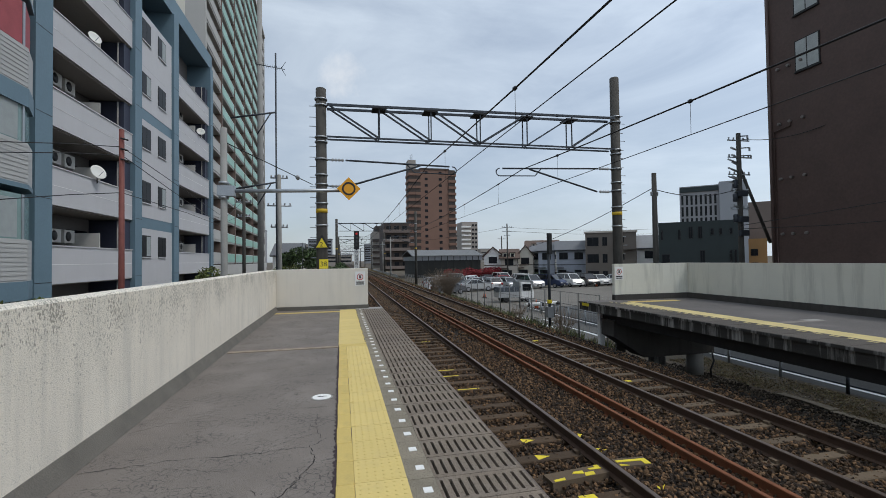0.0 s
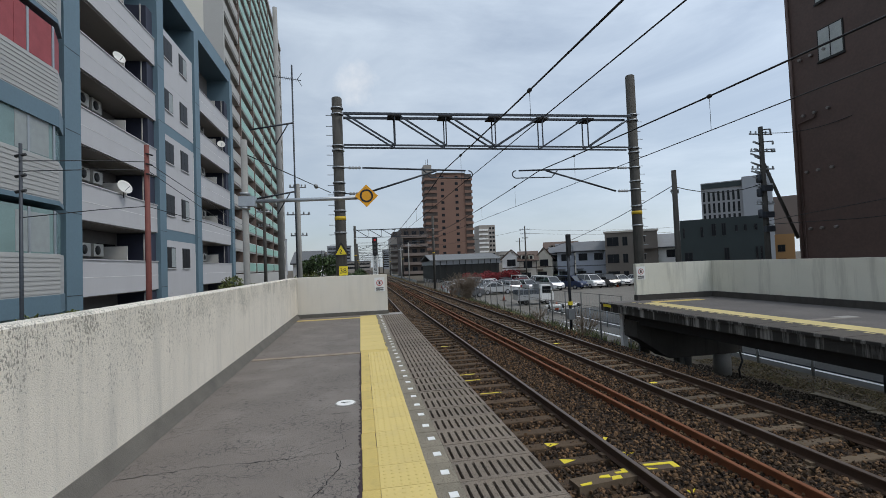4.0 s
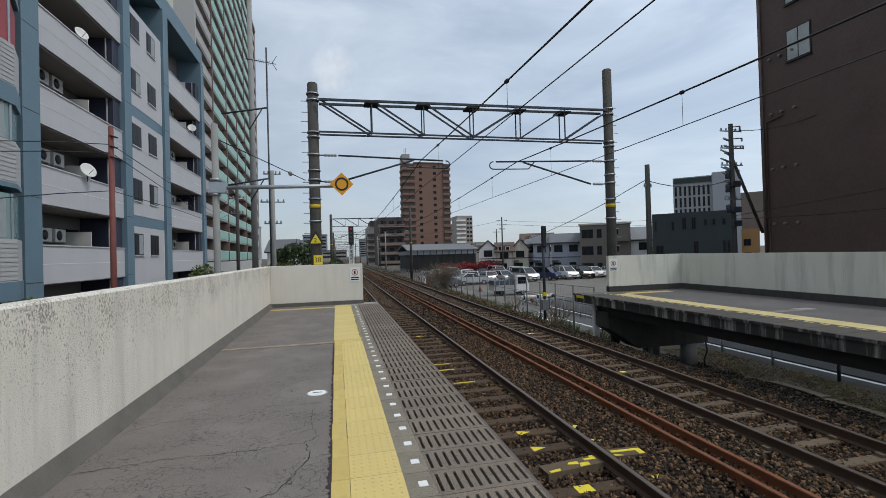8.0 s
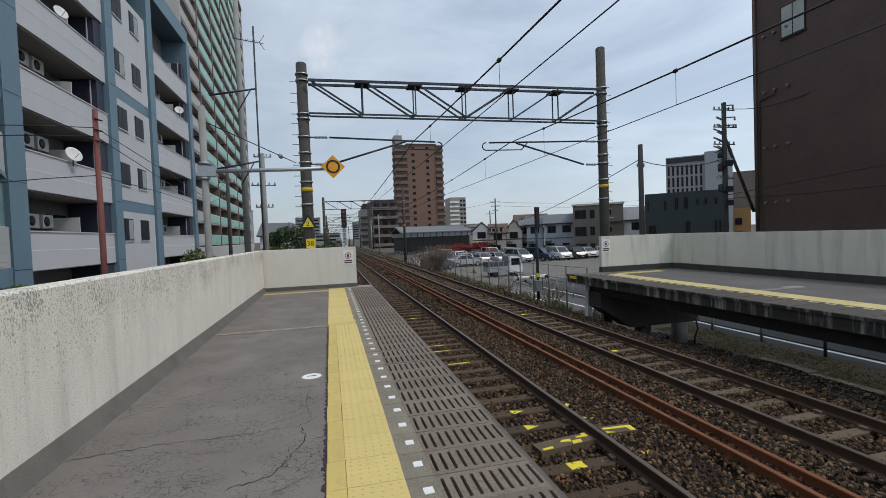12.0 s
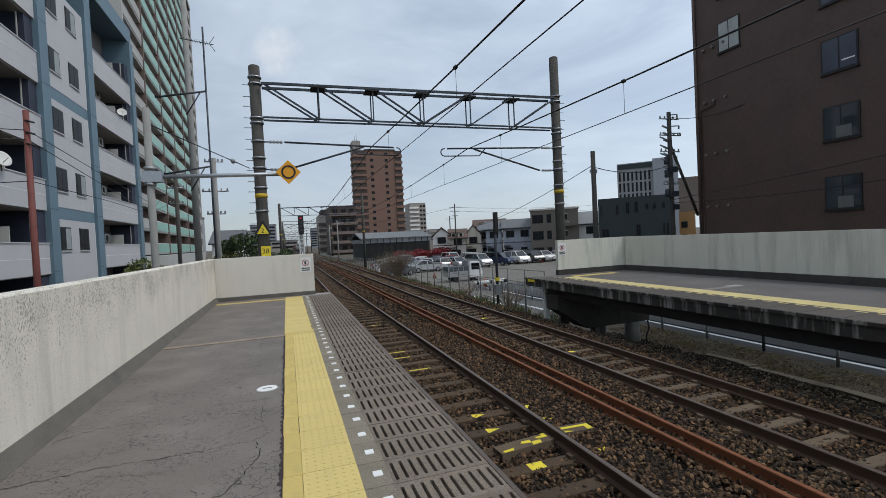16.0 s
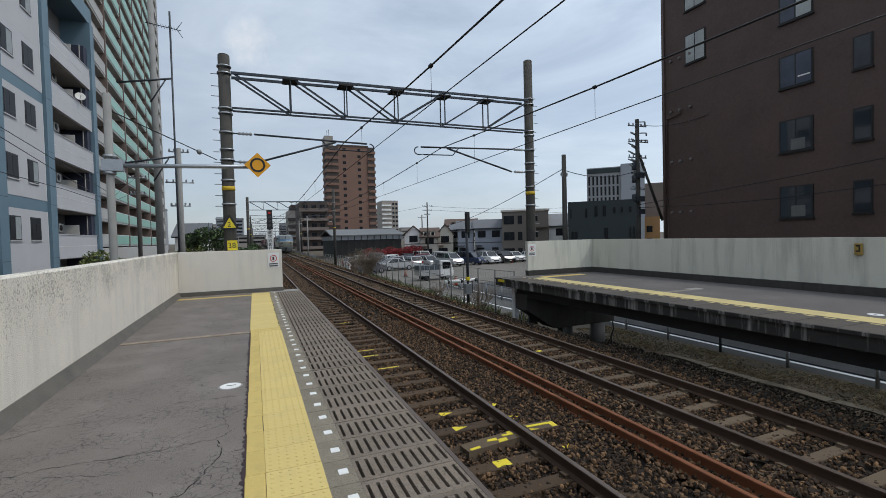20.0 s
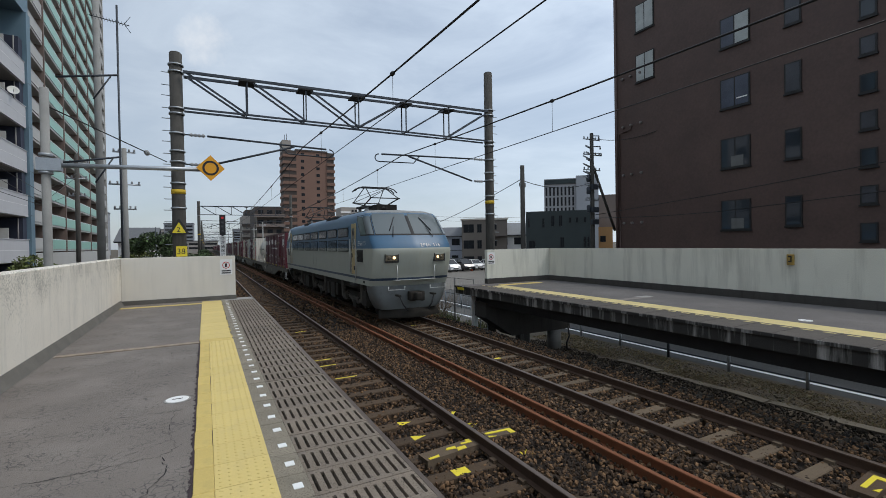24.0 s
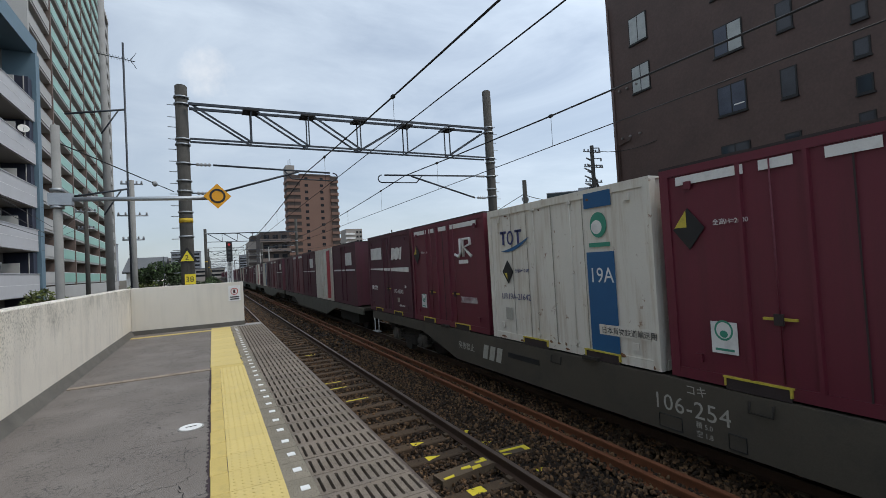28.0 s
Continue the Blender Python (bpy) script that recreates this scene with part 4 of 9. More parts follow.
# yellow paint marks on sleepers and on two cable boards
marks = thing("track_markings", "bright yellow paint marks on sleepers", "paint marks", kind="structure")
for x, y, w, d, tri in ((2.62, 6.1, 0.2, 0.16, 1), (2.6, 5.57, 0.2, 0.15, 1), (2.63, 4.52, 0.2, 0.15, 0), (3.48, 6.14, 0.14, 0.14, 1), (3.49, 5.63, 0.14, 0.13, 1), (3.6, 4.6, 0.16, 0.13, 0),
                        (2.35, 9.9, 0.45, 0.05, 0), (2.4, 10.6, 0.4, 0.05, 0), (2.5, 9.3, 0.45, 0.05, 0), (2.6, 14.85, 0.3, 0.06, 0), (4.98, 12.0, 0.16, 0.12, 0), (6.08, 13.6, 0.2, 0.12, 0), (6.75, 11.4, 0.18, 0.12, 0), (5.98, 9.0, 0.14, 0.1, 0)):
    bm = B()
    z = RAIL - 0.148
    ph = 0.3 if x > 4.6 else 0.08
    y = -6.0 + ph + PITCH_S * round((y + 6.0 - ph) / PITCH_S)
    d = min(d, 0.16)
    if tri:
        extrude_profile(bm, [(x - w / 2, y - d / 2), (x + w / 2, y), (x - w / 2, y + d / 2)], "z", z - 0.004, z)
    else:
        box(bm, x - w / 2, x + w / 2, y - d / 2, y + d / 2, z - 0.004, z)
    part("mark", bm, YPAINT, marks)
for x, y, far, turn in ((2.74, 5.1, 0, 6), (3.58, 5.22, 0, -4), (6.3, 2.15, 1, 4)):
    th = thing("cable_guard", "brown board over a cable between rails with yellow corner marks", "cable cover", (x, y, RAIL - 0.15), turn, group="cable covers")
    L = 0.4 if x < 3 else 0.22 if not far else 0.35
    bm = B()
    extrude_profile(bm, [(-0.13, -0.1), (-0.11, 0.05), (0.11, 0.05), (0.13, -0.1)], "x", -L, L)
    part("board", bm, SLEEPER if not far else SLEEPER_OLD, th)
    if x < 3:
        outlines = [[(-0.36, -0.1), (-0.22, -0.1), (-0.2, -0.05), (-0.36, -0.06)], [(-0.06, 0.0), (0.08, -0.04), (0.1, 0.03), (-0.02, 0.04)], [(0.06, -0.1), (0.2, -0.1), (0.22, -0.03), (0.1, -0.02)], [(0.2, 0.02), (0.36, 0.0), (0.37, 0.1), (0.31, 0.1), (0.3, 0.05), (0.2, 0.06)]]
    else:
        outlines = [[(-0.2, 0.05), (0.21, 0.05), (0.21, -0.1), (0.13, -0.1), (0.13, 0.0), (-0.2, 0.0)], [(-0.2, -0.1), (-0.08, -0.1), (-0.2, -0.05)]]
    for pts in outlines:
        bm = B()
        extrude_profile(bm, pts, "z", 0.05, 0.056)
        part("yellow_mark", bm, YPAINT, th)


def stones(name, count, x0, x1, y0, y1, size, zfun, material, label, seed):
    """Loose stones as deformed icosahedra, in one mesh."""
    rng = np.random.default_rng(seed)
    g = (1 + 5 ** 0.5) / 2
    ico = np.array([(-1, g, 0), (1, g, 0), (-1, -g, 0), (1, -g, 0), (0, -1, g), (0, 1, g), (0, -1, -g), (0, 1, -g), (g, 0, -1), (g, 0, 1), (-g, 0, -1), (-g, 0, 1)]) / 1.9
    tri = np.array([(0, 11, 5), (0, 5, 1), (0, 1, 7), (0, 7, 10), (0, 10, 11), (1, 5, 9), (5, 11, 4), (11, 10, 2), (10, 7, 6), (7, 1, 8), (3, 9, 4), (3, 4, 2), (3, 2, 6), (3, 6, 8), (3, 8, 9), (4, 9, 5), (2, 4, 11), (6, 2, 10), (8, 6, 7), (9, 8, 1)])
    x, y = rng.uniform(x0, x1, count), rng.uniform(y0, y1, count)
    s = rng.uniform(0.55, 1.25, count) * size / 2
    v = ico[None] * rng.uniform(0.5, 1.35, (count, 12, 1)) * rng.uniform(0.7, 1.3, (count, 1, 3))
    a = rng.uniform(0, 6.28, count)
    c, sn = np.cos(a)[:, None], np.sin(a)[:, None]
    vx, vy = v[..., 0] * c - v[..., 1] * sn, v[..., 0] * sn + v[..., 1] * c
    z = zfun(x, y) + rng.uniform(-0.2, 0.55, count) * s
    V_ = np.stack([vx * s[:, None] + x[:, None], vy * s[:, None] + y[:, None], v[..., 2] * s[:, None] + z[:, None]], -1).reshape(-1, 3)
    F_ = (tri[None] + 12 * np.arange(count)[:, None, None]).reshape(-1, 3)
    me = bpy.data.meshes.new("stones")
    me.from_pydata(V_.tolist(), [], F_.tolist())
    me.materials.append(material)
    return tagged(new(name, me), label, "ballast", kind="stuff")


def bed_z(x, y):
    off = np.minimum(np.abs(x - TRACKS[0]), np.abs(x - TRACKS[1]))
    return np.where(x < 7.6, np.where(off > 0.64, RAIL - 0.14, RAIL - 0.178), RAIL - 0.25 - (x - 7.6) * np.where(y < 14.6, 0.335, 0.575))


stones("ballast_stones", 46000, 1.3, 8.0, 0.5, 14, 0.05, bed_z, STONE, "brown-grey crushed stone ballast", 1)
stones("ballast_stones", 15000, 1.3, 8.0, -8, 0.5, 0.062, bed_z, STONE, "brown-grey crushed stone ballast", 6)
stones("ballast_stones", 11000, -0.1, 8.6, 14, 32, 0.08, bed_z, STONE, "brown-grey crushed stone ballast", 2)
stones("ballast_stones", 7000, -0.1, 8.6, 32, 75, 0.12, bed_z, STONE, "brown-grey crushed stone ballast", 3)
# stone colour lowered to paint in the shade under the far platform
stones("ballast_stones", 21000, 7.3, 11.85, -1, 14.5, 0.06, lambda x, y: np.maximum(bed_z(x, y), GROUND), mat("shaded_stone", (0.026, 0.021, 0.015), 0.95, var=0.2, island=0.7), "crushed stone at the bank's foot, coloured dark for the platform's shade", 4)

stones("rubble", 1500, 11.9, 13.7, 0, 15, 0.045, lambda x, y: np.full_like(x, GROUND + 0.0), mat("verge_rubble", (0.13, 0.115, 0.09), 0.95, var=0.2, island=0.6), "loose grey-brown rubble on the verge", 8)
# strip below the far platform
sheet("verge", 11.0, 13.9, -60, 20, GROUND - 0.004, EARTH, "dry earth verge below the far platform", "verge")
bm = B()
for k in range(11):
    y = -6 + k * 1.5
    x = 11.76 + 0.07 * math.sin(k * 2.1)
    extrude_profile(bm, [(x, y), (x + 0.1, y + 0.8), (x + 0.02, y + 1.47), (x + 0.3, y + 1.47), (x + 0.36 + 0.05 * math.cos(k), y + 0.6), (x + 0.33, y)], "z", GROUND - 0.1, GROUND + 0.035 + 0.012 * math.sin(k * 3.3))
solid("gutter", bm, mat("old_gutter", (0.165, 0.145, 0.11), 0.92, var=0.25, scale=2, fine=60, bump=0.4, dirt=(0.05, 0.046, 0.032), dirt_amt=0.9, dirt_scale=1.2), "weathered concrete gutter slabs beside the verge", "gutter", kind="structure")
sheet("road_line", 14.4, 14.56, -60, 34, GROUND + 0.006, WHITE, "white painted line on the side road", "road marking")
fn = thing("roadside_railing", "low dark steel railing along the side road", "railing")
for k in range(22):
    y = -8 + 2.0 * k
    rod_part("post", (13.8, y, GROUND), (13.8, y, GROUND + 0.85), 0.045, STEEL if k % 3 == 0 else GALV, fn, seg=8)
for z in (0.25, 0.8):
    rod_part("rail", (13.8, -8, GROUND + z), (13.8, 34, GROUND + z), 0.022, STEEL, fn, seg=8)


def blades(name, count, area, hgt, material, label, seed, zf, lie=1.0):
    rng = np.random.default_rng(seed)
    x0, x1, y0, y1 = area
    x, y = rng.uniform(x0, x1, count), rng.uniform(y0, y1, count)
    clump = (np.sin(x * 3.1 + 1.0) * np.sin(y * 1.7) + rng.uniform(-1, 1, count)) > -0.1
    x, y = x[clump], y[clump]
    n = len(x)
    V_, F_ = [], []
    h = rng.uniform(0.3, 1.0, n) * hgt
    a = rng.uniform(0, 6.28, n)
    lean = rng.uniform(0.05, 0.5, n) * h * lie
    w = rng.uniform(0.004, 0.011, n) * (1 + 0.02 * np.maximum(y, 0))
    b = rng.uniform(0, 6.28, n)
    z = zf(x)
    P0 = np.stack([x - np.cos(a) * w, y - np.sin(a) * w, z], -1)
    P1 = np.stack([x + np.cos(a) * w, y + np.sin(a) * w, z], -1)
    P2 = np.stack([x + np.cos(b) * lean * 0.4 + np.cos(a) * w * 0.6, y + np.sin(b) * lean * 0.4 + np.sin(a) * w * 0.6, z + h * 0.6], -1)
    P3 = np.stack([x + np.cos(b) * lean, y + np.sin(b) * lean, z + h], -1)
    V_ = np.stack([P0, P1, P2, P3], 1).reshape(-1, 3)
    i = np.arange(n)[:, None] * 4
    F_ = np.concatenate([i + np.array([[0, 1, 2]]), i + np.array([[0, 2, 3]])])
    me = bpy.data.meshes.new("blades")
    me.from_pydata(V_.tolist(), [], F_.tolist())
    me.materials.append(material)
    return tagged(new(name, me), label, "grass", kind="stuff")


GRASS = mat("verge_grass", (0.115, 0.13, 0.055), 0.9, var=0.25, island=0.45, bump=0)
DRY = mat("dry_grass", (0.19, 0.15, 0.085), 0.95, var=0.2, island=0.35, bump=0)
low_bank = lambda x: np.maximum(RAIL - 0.26 - (x - 7.6) * 0.335, GROUND)
bank = lambda x: np.where(x < 7.6, RAIL - 0.26, np.maximum(RAIL - 0.26 - (x - 7.6) * 0.575, GROUND))
blades("verge_grass", 30000, (7.9, 10.6, 15, 60), 0.34, GRASS, "green weeds along the fence", 11, bank)
blades("verge_grass", 16000, (7.7, 10.6, 15, 60), 0.34, DRY, "dry straw-coloured weeds along the fence", 12, bank)
blades("verge_grass", 12000, (9.2, 10.5, 15.5, 42), 0.75, GRASS, "green and straw weeds at the fence foot", 17, bank)
blades("verge_grass", 9000, (8.6, 10.4, 15.5, 42), 0.5, DRY, "dry straw weeds at the fence foot", 18, bank)
blades("verge_grass", 26000, (12.0, 13.65, -2, 15), 0.07, DRY, "flattened dry grass below the far platform", 13, low_bank, 6.0)
blades("verge_grass", 2200, (11.9, 13.5, -4, 15), 0.09, GRASS, "green weeds below the far platform", 14, low_bank, 3.0)
blades("verge_grass", 6000, (-1.6, 0.0, 16, 60), 0.5, GRASS, "green weeds beside the near track", 15, lambda x: np.full_like(x, RAIL - 0.5))
blades("verge_grass", 14000, (7.9, 10.6, 60, 200), 0.7, DRY, "dry weeds along the far fence", 16, bank)


# ---- apartment block beside the platform ----
PALE = mat("pale_panel", (0.47, 0.465, 0.475), 0.75, var=0.05, scale=0.8, fine=20, bump=0.05, dirt=(0.42, 0.42, 0.43), dirt_amt=0.4, dirt_scale=0.6, streak=True)
RIBBED = mat("ribbed_panel", (0.4, 0.4, 0.39), 0.75, var=0.06, scale=1.0)
BLUE = mat("slate_blue_panel", (0.118, 0.188, 0.235), 0.6, var=0.08, scale=0.7, fine=15, bump=0.05)
NAVY = mat("navy_partition", (0.03, 0.035, 0.06), 0.7, var=0.1)
# recessed wall, its grey lowered to hold the shade of the deep balconies
SHADE = mat("balcony_wall_shaded", (0.16, 0.15, 0.145), 0.9, var=0.1)
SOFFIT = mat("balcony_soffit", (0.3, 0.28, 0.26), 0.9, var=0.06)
BEIGE = mat("beige_wall", (0.5, 0.48, 0.42), 0.85, var=0.06)
PINKC = mat("red_curtain", (0.32, 0.07, 0.08), 0.8, var=0.2, scale=3)
DARKPANE = mat("dark_pane", (0.018, 0.019, 0.022), 0.35, var=0.3, scale=2, bump=0)
DARKPANE.node_tree.nodes["Principled BSDF"].inputs["Specular IOR Level"].default_value = 0.1
TEAL = mat("teal_window", (0.17, 0.26, 0.25), 0.18, var=0.35, scale=0.9, bump=0)
CURTAIN = mat("pale_curtain", (0.3, 0.33, 0.33), 0.8, var=0.15, scale=4)
ACM = mat("ac_white", (0.5, 0.49, 0.46), 0.6, var=0.06)
DISHM = mat("dish_white", (0.62, 0.62, 0.58), 0.5, var=0.05)
FX, STOREY = -11.1, 3.14
PAR = [2.23 + STOREY * k for k in range(-1, 5)]
ROOF = 19.6


def ac_unit(x, y, z):
    th = thing("air_conditioner", "white outdoor air conditioner unit on a balcony", "air conditioner", (x, y, z), group="balcony air conditioners")
    box_part("case", (-0.15, 0.15, -0.4, 0.4, 0, 0.6), ACM, th, bevel=0.02)
    bm = B()
    lathe(bm, [(0.22, 0.15), (0.22, 0.16), (0.05, 0.165)], 16, (0, -0.1, 0.3), "x")
    part("fan_grille", bm, FRAME, th)
    for dy in (-0.3, 0.3):
        box_part("bracket", (-0.46, 0.12, dy - 0.02, dy + 0.02, -0.05, 0.0), GALV, th)
    return th


def dish(x, y, z, yaw, size):
    th = thing("satellite_dish", "white satellite dish clamped to a balcony parapet", "satellite dish", (x, y, z), yaw, group="satellite dishes")
    bm = B()
    prof = [(0.02, 0.0), (size * 0.25, 0.012), (size * 0.42, 0.035), (size * 0.5, 0.06), (size * 0.5, 0.065), (size * 0.4, 0.045), (0.02, 0.012)]
    lathe(bm, prof, 24)
    bm.transform(Euler((radians(68), 0, 0)).to_matrix().to_4x4())
    part("reflector", bm, DISHM, th)
    rod_part("feed_arm", (0, 0, -0.2), (0, -size * 0.55, 0.02), 0.015, GALV, th)
    rod_part("mount", (0, 0.03, -0.5), (0, 0.03, 0), 0.022, FRAME, th)
    return th


def left_block():
    th = thing("apartment_block", "pale grey and slate blue apartment block with deep balconies", "building")
    z0 = GROUND
    back = FX - 1.7
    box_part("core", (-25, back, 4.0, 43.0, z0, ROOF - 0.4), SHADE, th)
    box_part("roof", (-25, FX + 0.05, 18.9, 43.0, ROOF - 1.2, ROOF), BLUE, th)
    box_part("rooftop_wall", (-25, -13.5, 37.0, 44.0, ROOF, 31), BEIGE, th, "beige wall rising behind the roof")
    for a, b, pr in ((18.9, 19.9, 0.4), (27.6, 28.45, 0.15), (33.5, 34.4, 0.15), (42.2, 43.0, 0.15)):
        box_part("pillar", (back, FX + pr, a, b, z0, ROOF - 1.2), BLUE, th, "slate blue pillar")
        for p in PAR:
            box_part("joint", (FX + pr, FX + pr + 0.006, a + 0.02, b - 0.02, p - 1.4, p - 1.38), FRAME, th)
    for a, b in ((19.9, 27.6), (34.4, 42.2)):
        for i, p in enumerate(PAR):
            bal = box_part("balcony", (FX - 0.12, FX, a, b, p - 1.5, p), PALE, th, "pale grey balcony parapet")
            box_part("coping", (FX - 0.16, FX + 0.04, a, b, p, p + 0.05), PALE, bal)
            box_part("groove", (FX, FX + 0.008, a + 0.01, b - 0.01, p - 0.73, p - 0.71), WHITE, bal)
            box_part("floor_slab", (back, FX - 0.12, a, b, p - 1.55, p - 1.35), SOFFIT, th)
            box_part("partition", (back, FX - 0.1, b - 0.75, b - 0.02, p - 1.2, p + 1.55), NAVY, th, "dark navy side wall")
            box_part("balcony_door", (back, back + 0.05, a + 5.0, a + 6.7, p - 1.35, p + 0.95), GLASS, th)
            box_part("balcony_door", (back, back + 0.05, a + 0.5, a + 1.6, p - 1.2, p + 0.85), GLASS, th)
            box_part("screen", (back + 0.1, FX - 0.2, a + 4.75, a + 4.8, p - 1.35, p + 0.75), ACM, th, "pale privacy screen between balconies")
            rod_part("rain_pipe", (FX - 0.3, b - 0.95, p - 1.2), (FX - 0.3, b - 0.95, p + 1.5), 0.04, POLE_LIGHT, th, seg=8)
    for i, p in enumerate(PAR):
        lo_ = p - 1.2 if i % 2 == 0 else p - 1.835
        box_part("panel", (FX - 0.3, FX, 28.57, 33.38, lo_, p + 1.3), PALE, th, "pale grey cladding panel")
        box_part("back_panel", (FX - 0.3, FX - 0.02, 28.45, 33.5, p - 1.8, p + 1.35), BLUE, th, "slate blue surround")
        for ya in (28.55, 33.36):
            box_part("panel_trim", (FX - 0.01, FX + 0.012, ya, ya + 0.04, lo_, p + 1.3), WHITE, th)
        for yc in (29.4, 31.75):
            w = box_part("window", (FX - 0.04, FX + 0.03, yc - 0.62, yc + 0.62, p - 0.35, p + 0.9), FRAME, th)
            box_part("pane", (FX + 0.0, FX + 0.04, yc - 0.55, yc - 0.04, p - 0.28, p + 0.83), DARKPANE, w)
            box_part("pane", (FX + 0.0, FX + 0.037, yc + 0.0, yc + 0.55, p - 0.28, p + 0.83), CURTAIN if (i + int(yc)) % 3 == 0 else DARKPANE, w)
            box_part("sill", (FX, FX + 0.07, yc - 0.66, yc + 0.66, p - 0.41, p - 0.35), PALE, w)
    # bay with corner windows
    bx = FX + 1.1
    for i, p in enumerate(PAR):
        bm = B()
        extrude_profile(bm, [(FX - 2, 8.0), (bx, 8.0), (bx, 17.3), (bx - 0.5, 18.4), (FX - 2, 18.6)], "z", p - 1.25, p + 0.1)
        part("bay_wall", bm, RIBBED, th, "pale ribbed bay cladding")
        bm = B()
        extrude_profile(bm, [(FX - 2, 8.0), (bx + 0.02, 7.98), (bx + 0.02, 17.32), (bx - 0.48, 18.42), (FX - 2, 18.62)], "z", p - 1.85 if i % 2 else p - 1.4, p - 1.25)
        part("bay_band", bm, BLUE, th, "slate blue bay band")
        bm = B()
        extrude_profile(bm, [(FX - 2, 8.0), (bx - 0.06, 8.0), (bx - 0.06, 17.25), (bx - 0.56, 18.35), (FX - 2, 18.5)], "z", p + 0.1, p + 1.55)
        win = part("bay_window", bm, PINKC if i == 3 else TEAL, th, "bay window with red curtain" if i == 3 else "bay window")
        for yy in (9.6, 11.2, 12.8, 14.4, 15.9, 17.1):
            box_part("mullion", (bx - 0.1, bx - 0.03, yy, yy + 0.1, p + 0.1, p + 1.55), GALV, win)
        box_part("curtain", (bx - 0.062, bx - 0.05, 15.4, 16.9, p + 0.15, p + 1.4), PINKC if i == 3 else CURTAIN, win)
        for k in range(9):
            box_part("rib", (bx, bx + 0.015, 8.0, 17.3, p - 1.2 + k * 0.145, p - 1.14 + k * 0.145), RIBBED, th)
    return th


left_block()
for y, p in ((22.95, 0), (24.0, 0), (22.95, 1), (24.0, 1), (22.95, 2), (24.0, 2), (22.95, 3), (24.0, 3), (38.9, 1), (38.9, 2), (38.9, 3), (38.9, 4)):
    ac_unit(FX - 1.25, y, PAR[p] + 0.18 + 0.1 * (PAR[p] - 1.5))
dish(FX + 0.15, 23.7, PAR[2] + 0.35, 60, 0.7)
dish(FX - 0.1, 23.9, PAR[4] + 0.4, 60, 0.6)
dish(FX + 0.2, 39.2, PAR[4] + 0.3, 20, 0.62)

# ---- tower with green glass balconies ----
GREEN_GLASS = mat("green_glass", (0.24, 0.45, 0.37), 0.4, var=0.08, scale=0.5, bump=0)
TOWERW = mat("tower_wall", (0.4, 0.39, 0.37), 0.85, var=0.08, scale=0.3)
TOWERB = mat("tower_brown", (0.16, 0.115, 0.095), 0.8, var=0.1, scale=0.5)


def glass_tower():
    th = thing("apartment_tower", "tall apartment tower with rows of green glass balconies", "building", (-15.6, 58, 0), 2.7)
    W_, n, top = 60.0, 20, 57.0
    st = 2.93
    # core coloured dark so the recess behind the balconies reads as shaded
    box_part("core", (-22, -1.6, 0, W_, GROUND, top), mat("tower_core_shaded", (0.085, 0.08, 0.075), 0.9, var=0.2), th)
    box_part("podium", (-1.6, 0.4, 0, W_, GROUND, 1.2), TOWERW, th)
    box_part("roof", (-22, 0.3, -0.3, W_ + 0.3, top, top + 0.8), TOWERW, th)
    box_part("end_wall", (-22, 0.15, W_, W_ + 0.5, GROUND, top), TOWERW, th)
    box_part("end_wall", (-22, 0.15, -0.5, 0.0, GROUND, top), TOWERW, th)
    edges = [0, 9, 19, 29, 39, 50, W_]
    for e in edges[1:-1]:
        box_part("column", (-1.5, 0.14, e - 0.17, e + 0.17, GROUND, top), TOWERB, th, "slender brown column")
    for k in range(19):
        z = 1.6 + st * k
        box_part("floor_slab", (-1.6, 0.0, 0, W_, z - 0.25, z), TOWERW, th)
        for j, (a, b) in enumerate(zip(edges[:-1], edges[1:])):
            pale = j in (0, 5)
            ob = box_part("balcony_panel", (0.0, 0.07, a + 0.35, b - 0.35, z, z + 1.15), TOWERW if pale else GREEN_GLASS, th)
            box_part("handrail", (-0.02, 0.1, a + 0.35, b - 0.35, z + 1.15, z + 1.22), WHITE if not pale else TOWERW, ob)
    return th


glass_tower()

# ---- poles and posts beyond the left wall ----
def utility_pole(x, y, top, r, label, arms, material=POLE_LIGHT):
    th = thing("utility_pole", label, "utility pole", (x, y, 0), group="utility poles")
    bm = B()
    rod(bm, (0, 0, GROUND), (0, 0, top), r, r * 0.72, 14)
    part("shaft", bm, material, th)
    for z, w in arms:
        arm = rod_part("crossarm", (-w, 0, z), (w, 0, z), 0.04, GALV, th, seg=8)
        for s in (-0.9, -0.45, 0.45, 0.9):
            bm = B()
            lathe(bm, [(0.02, 0), (0.06, 0.03), (0.03, 0.07), (0.055, 0.1), (0.02, 0.15)], 8, (s * w, 0, z + 0.03))
            part("insulator", bm, INSUL, arm)
    return th


red = utility_pole(-5.15, 12.2, 4.72, 0.075, "thin rust-red steel pole behind the wall", (), REDPOLE)
for z in (4.5, 4.25, 4.0):
    rod_part("cable_hook", (0, -0.05, z), (0.16, -0.05, z - 0.05), 0.02, BLACK, red, seg=6)
thin = utility_pole(-6.45, 10.0, 4.15, 0.04, "thin dark pole with cables beside the building", (), STEEL)
for z in (3.9, 3.5, 3.2):
    rod_part("cable_clamp", (-0.09, 0, z), (0.09, 0.0, z + 0.04), 0.03, BLACK, thin, seg=6)
utility_pole(-6.9, 42.0, 25.2, 0.28, "tall grey concrete pole before the tower", ())
ant = utility_pole(-3.7, 29.0, 6.8, 0.16, "grey pole with crossarms and cables", ((6.6, 0.5), (4.9, 0.7), (3.6, 0.5)))
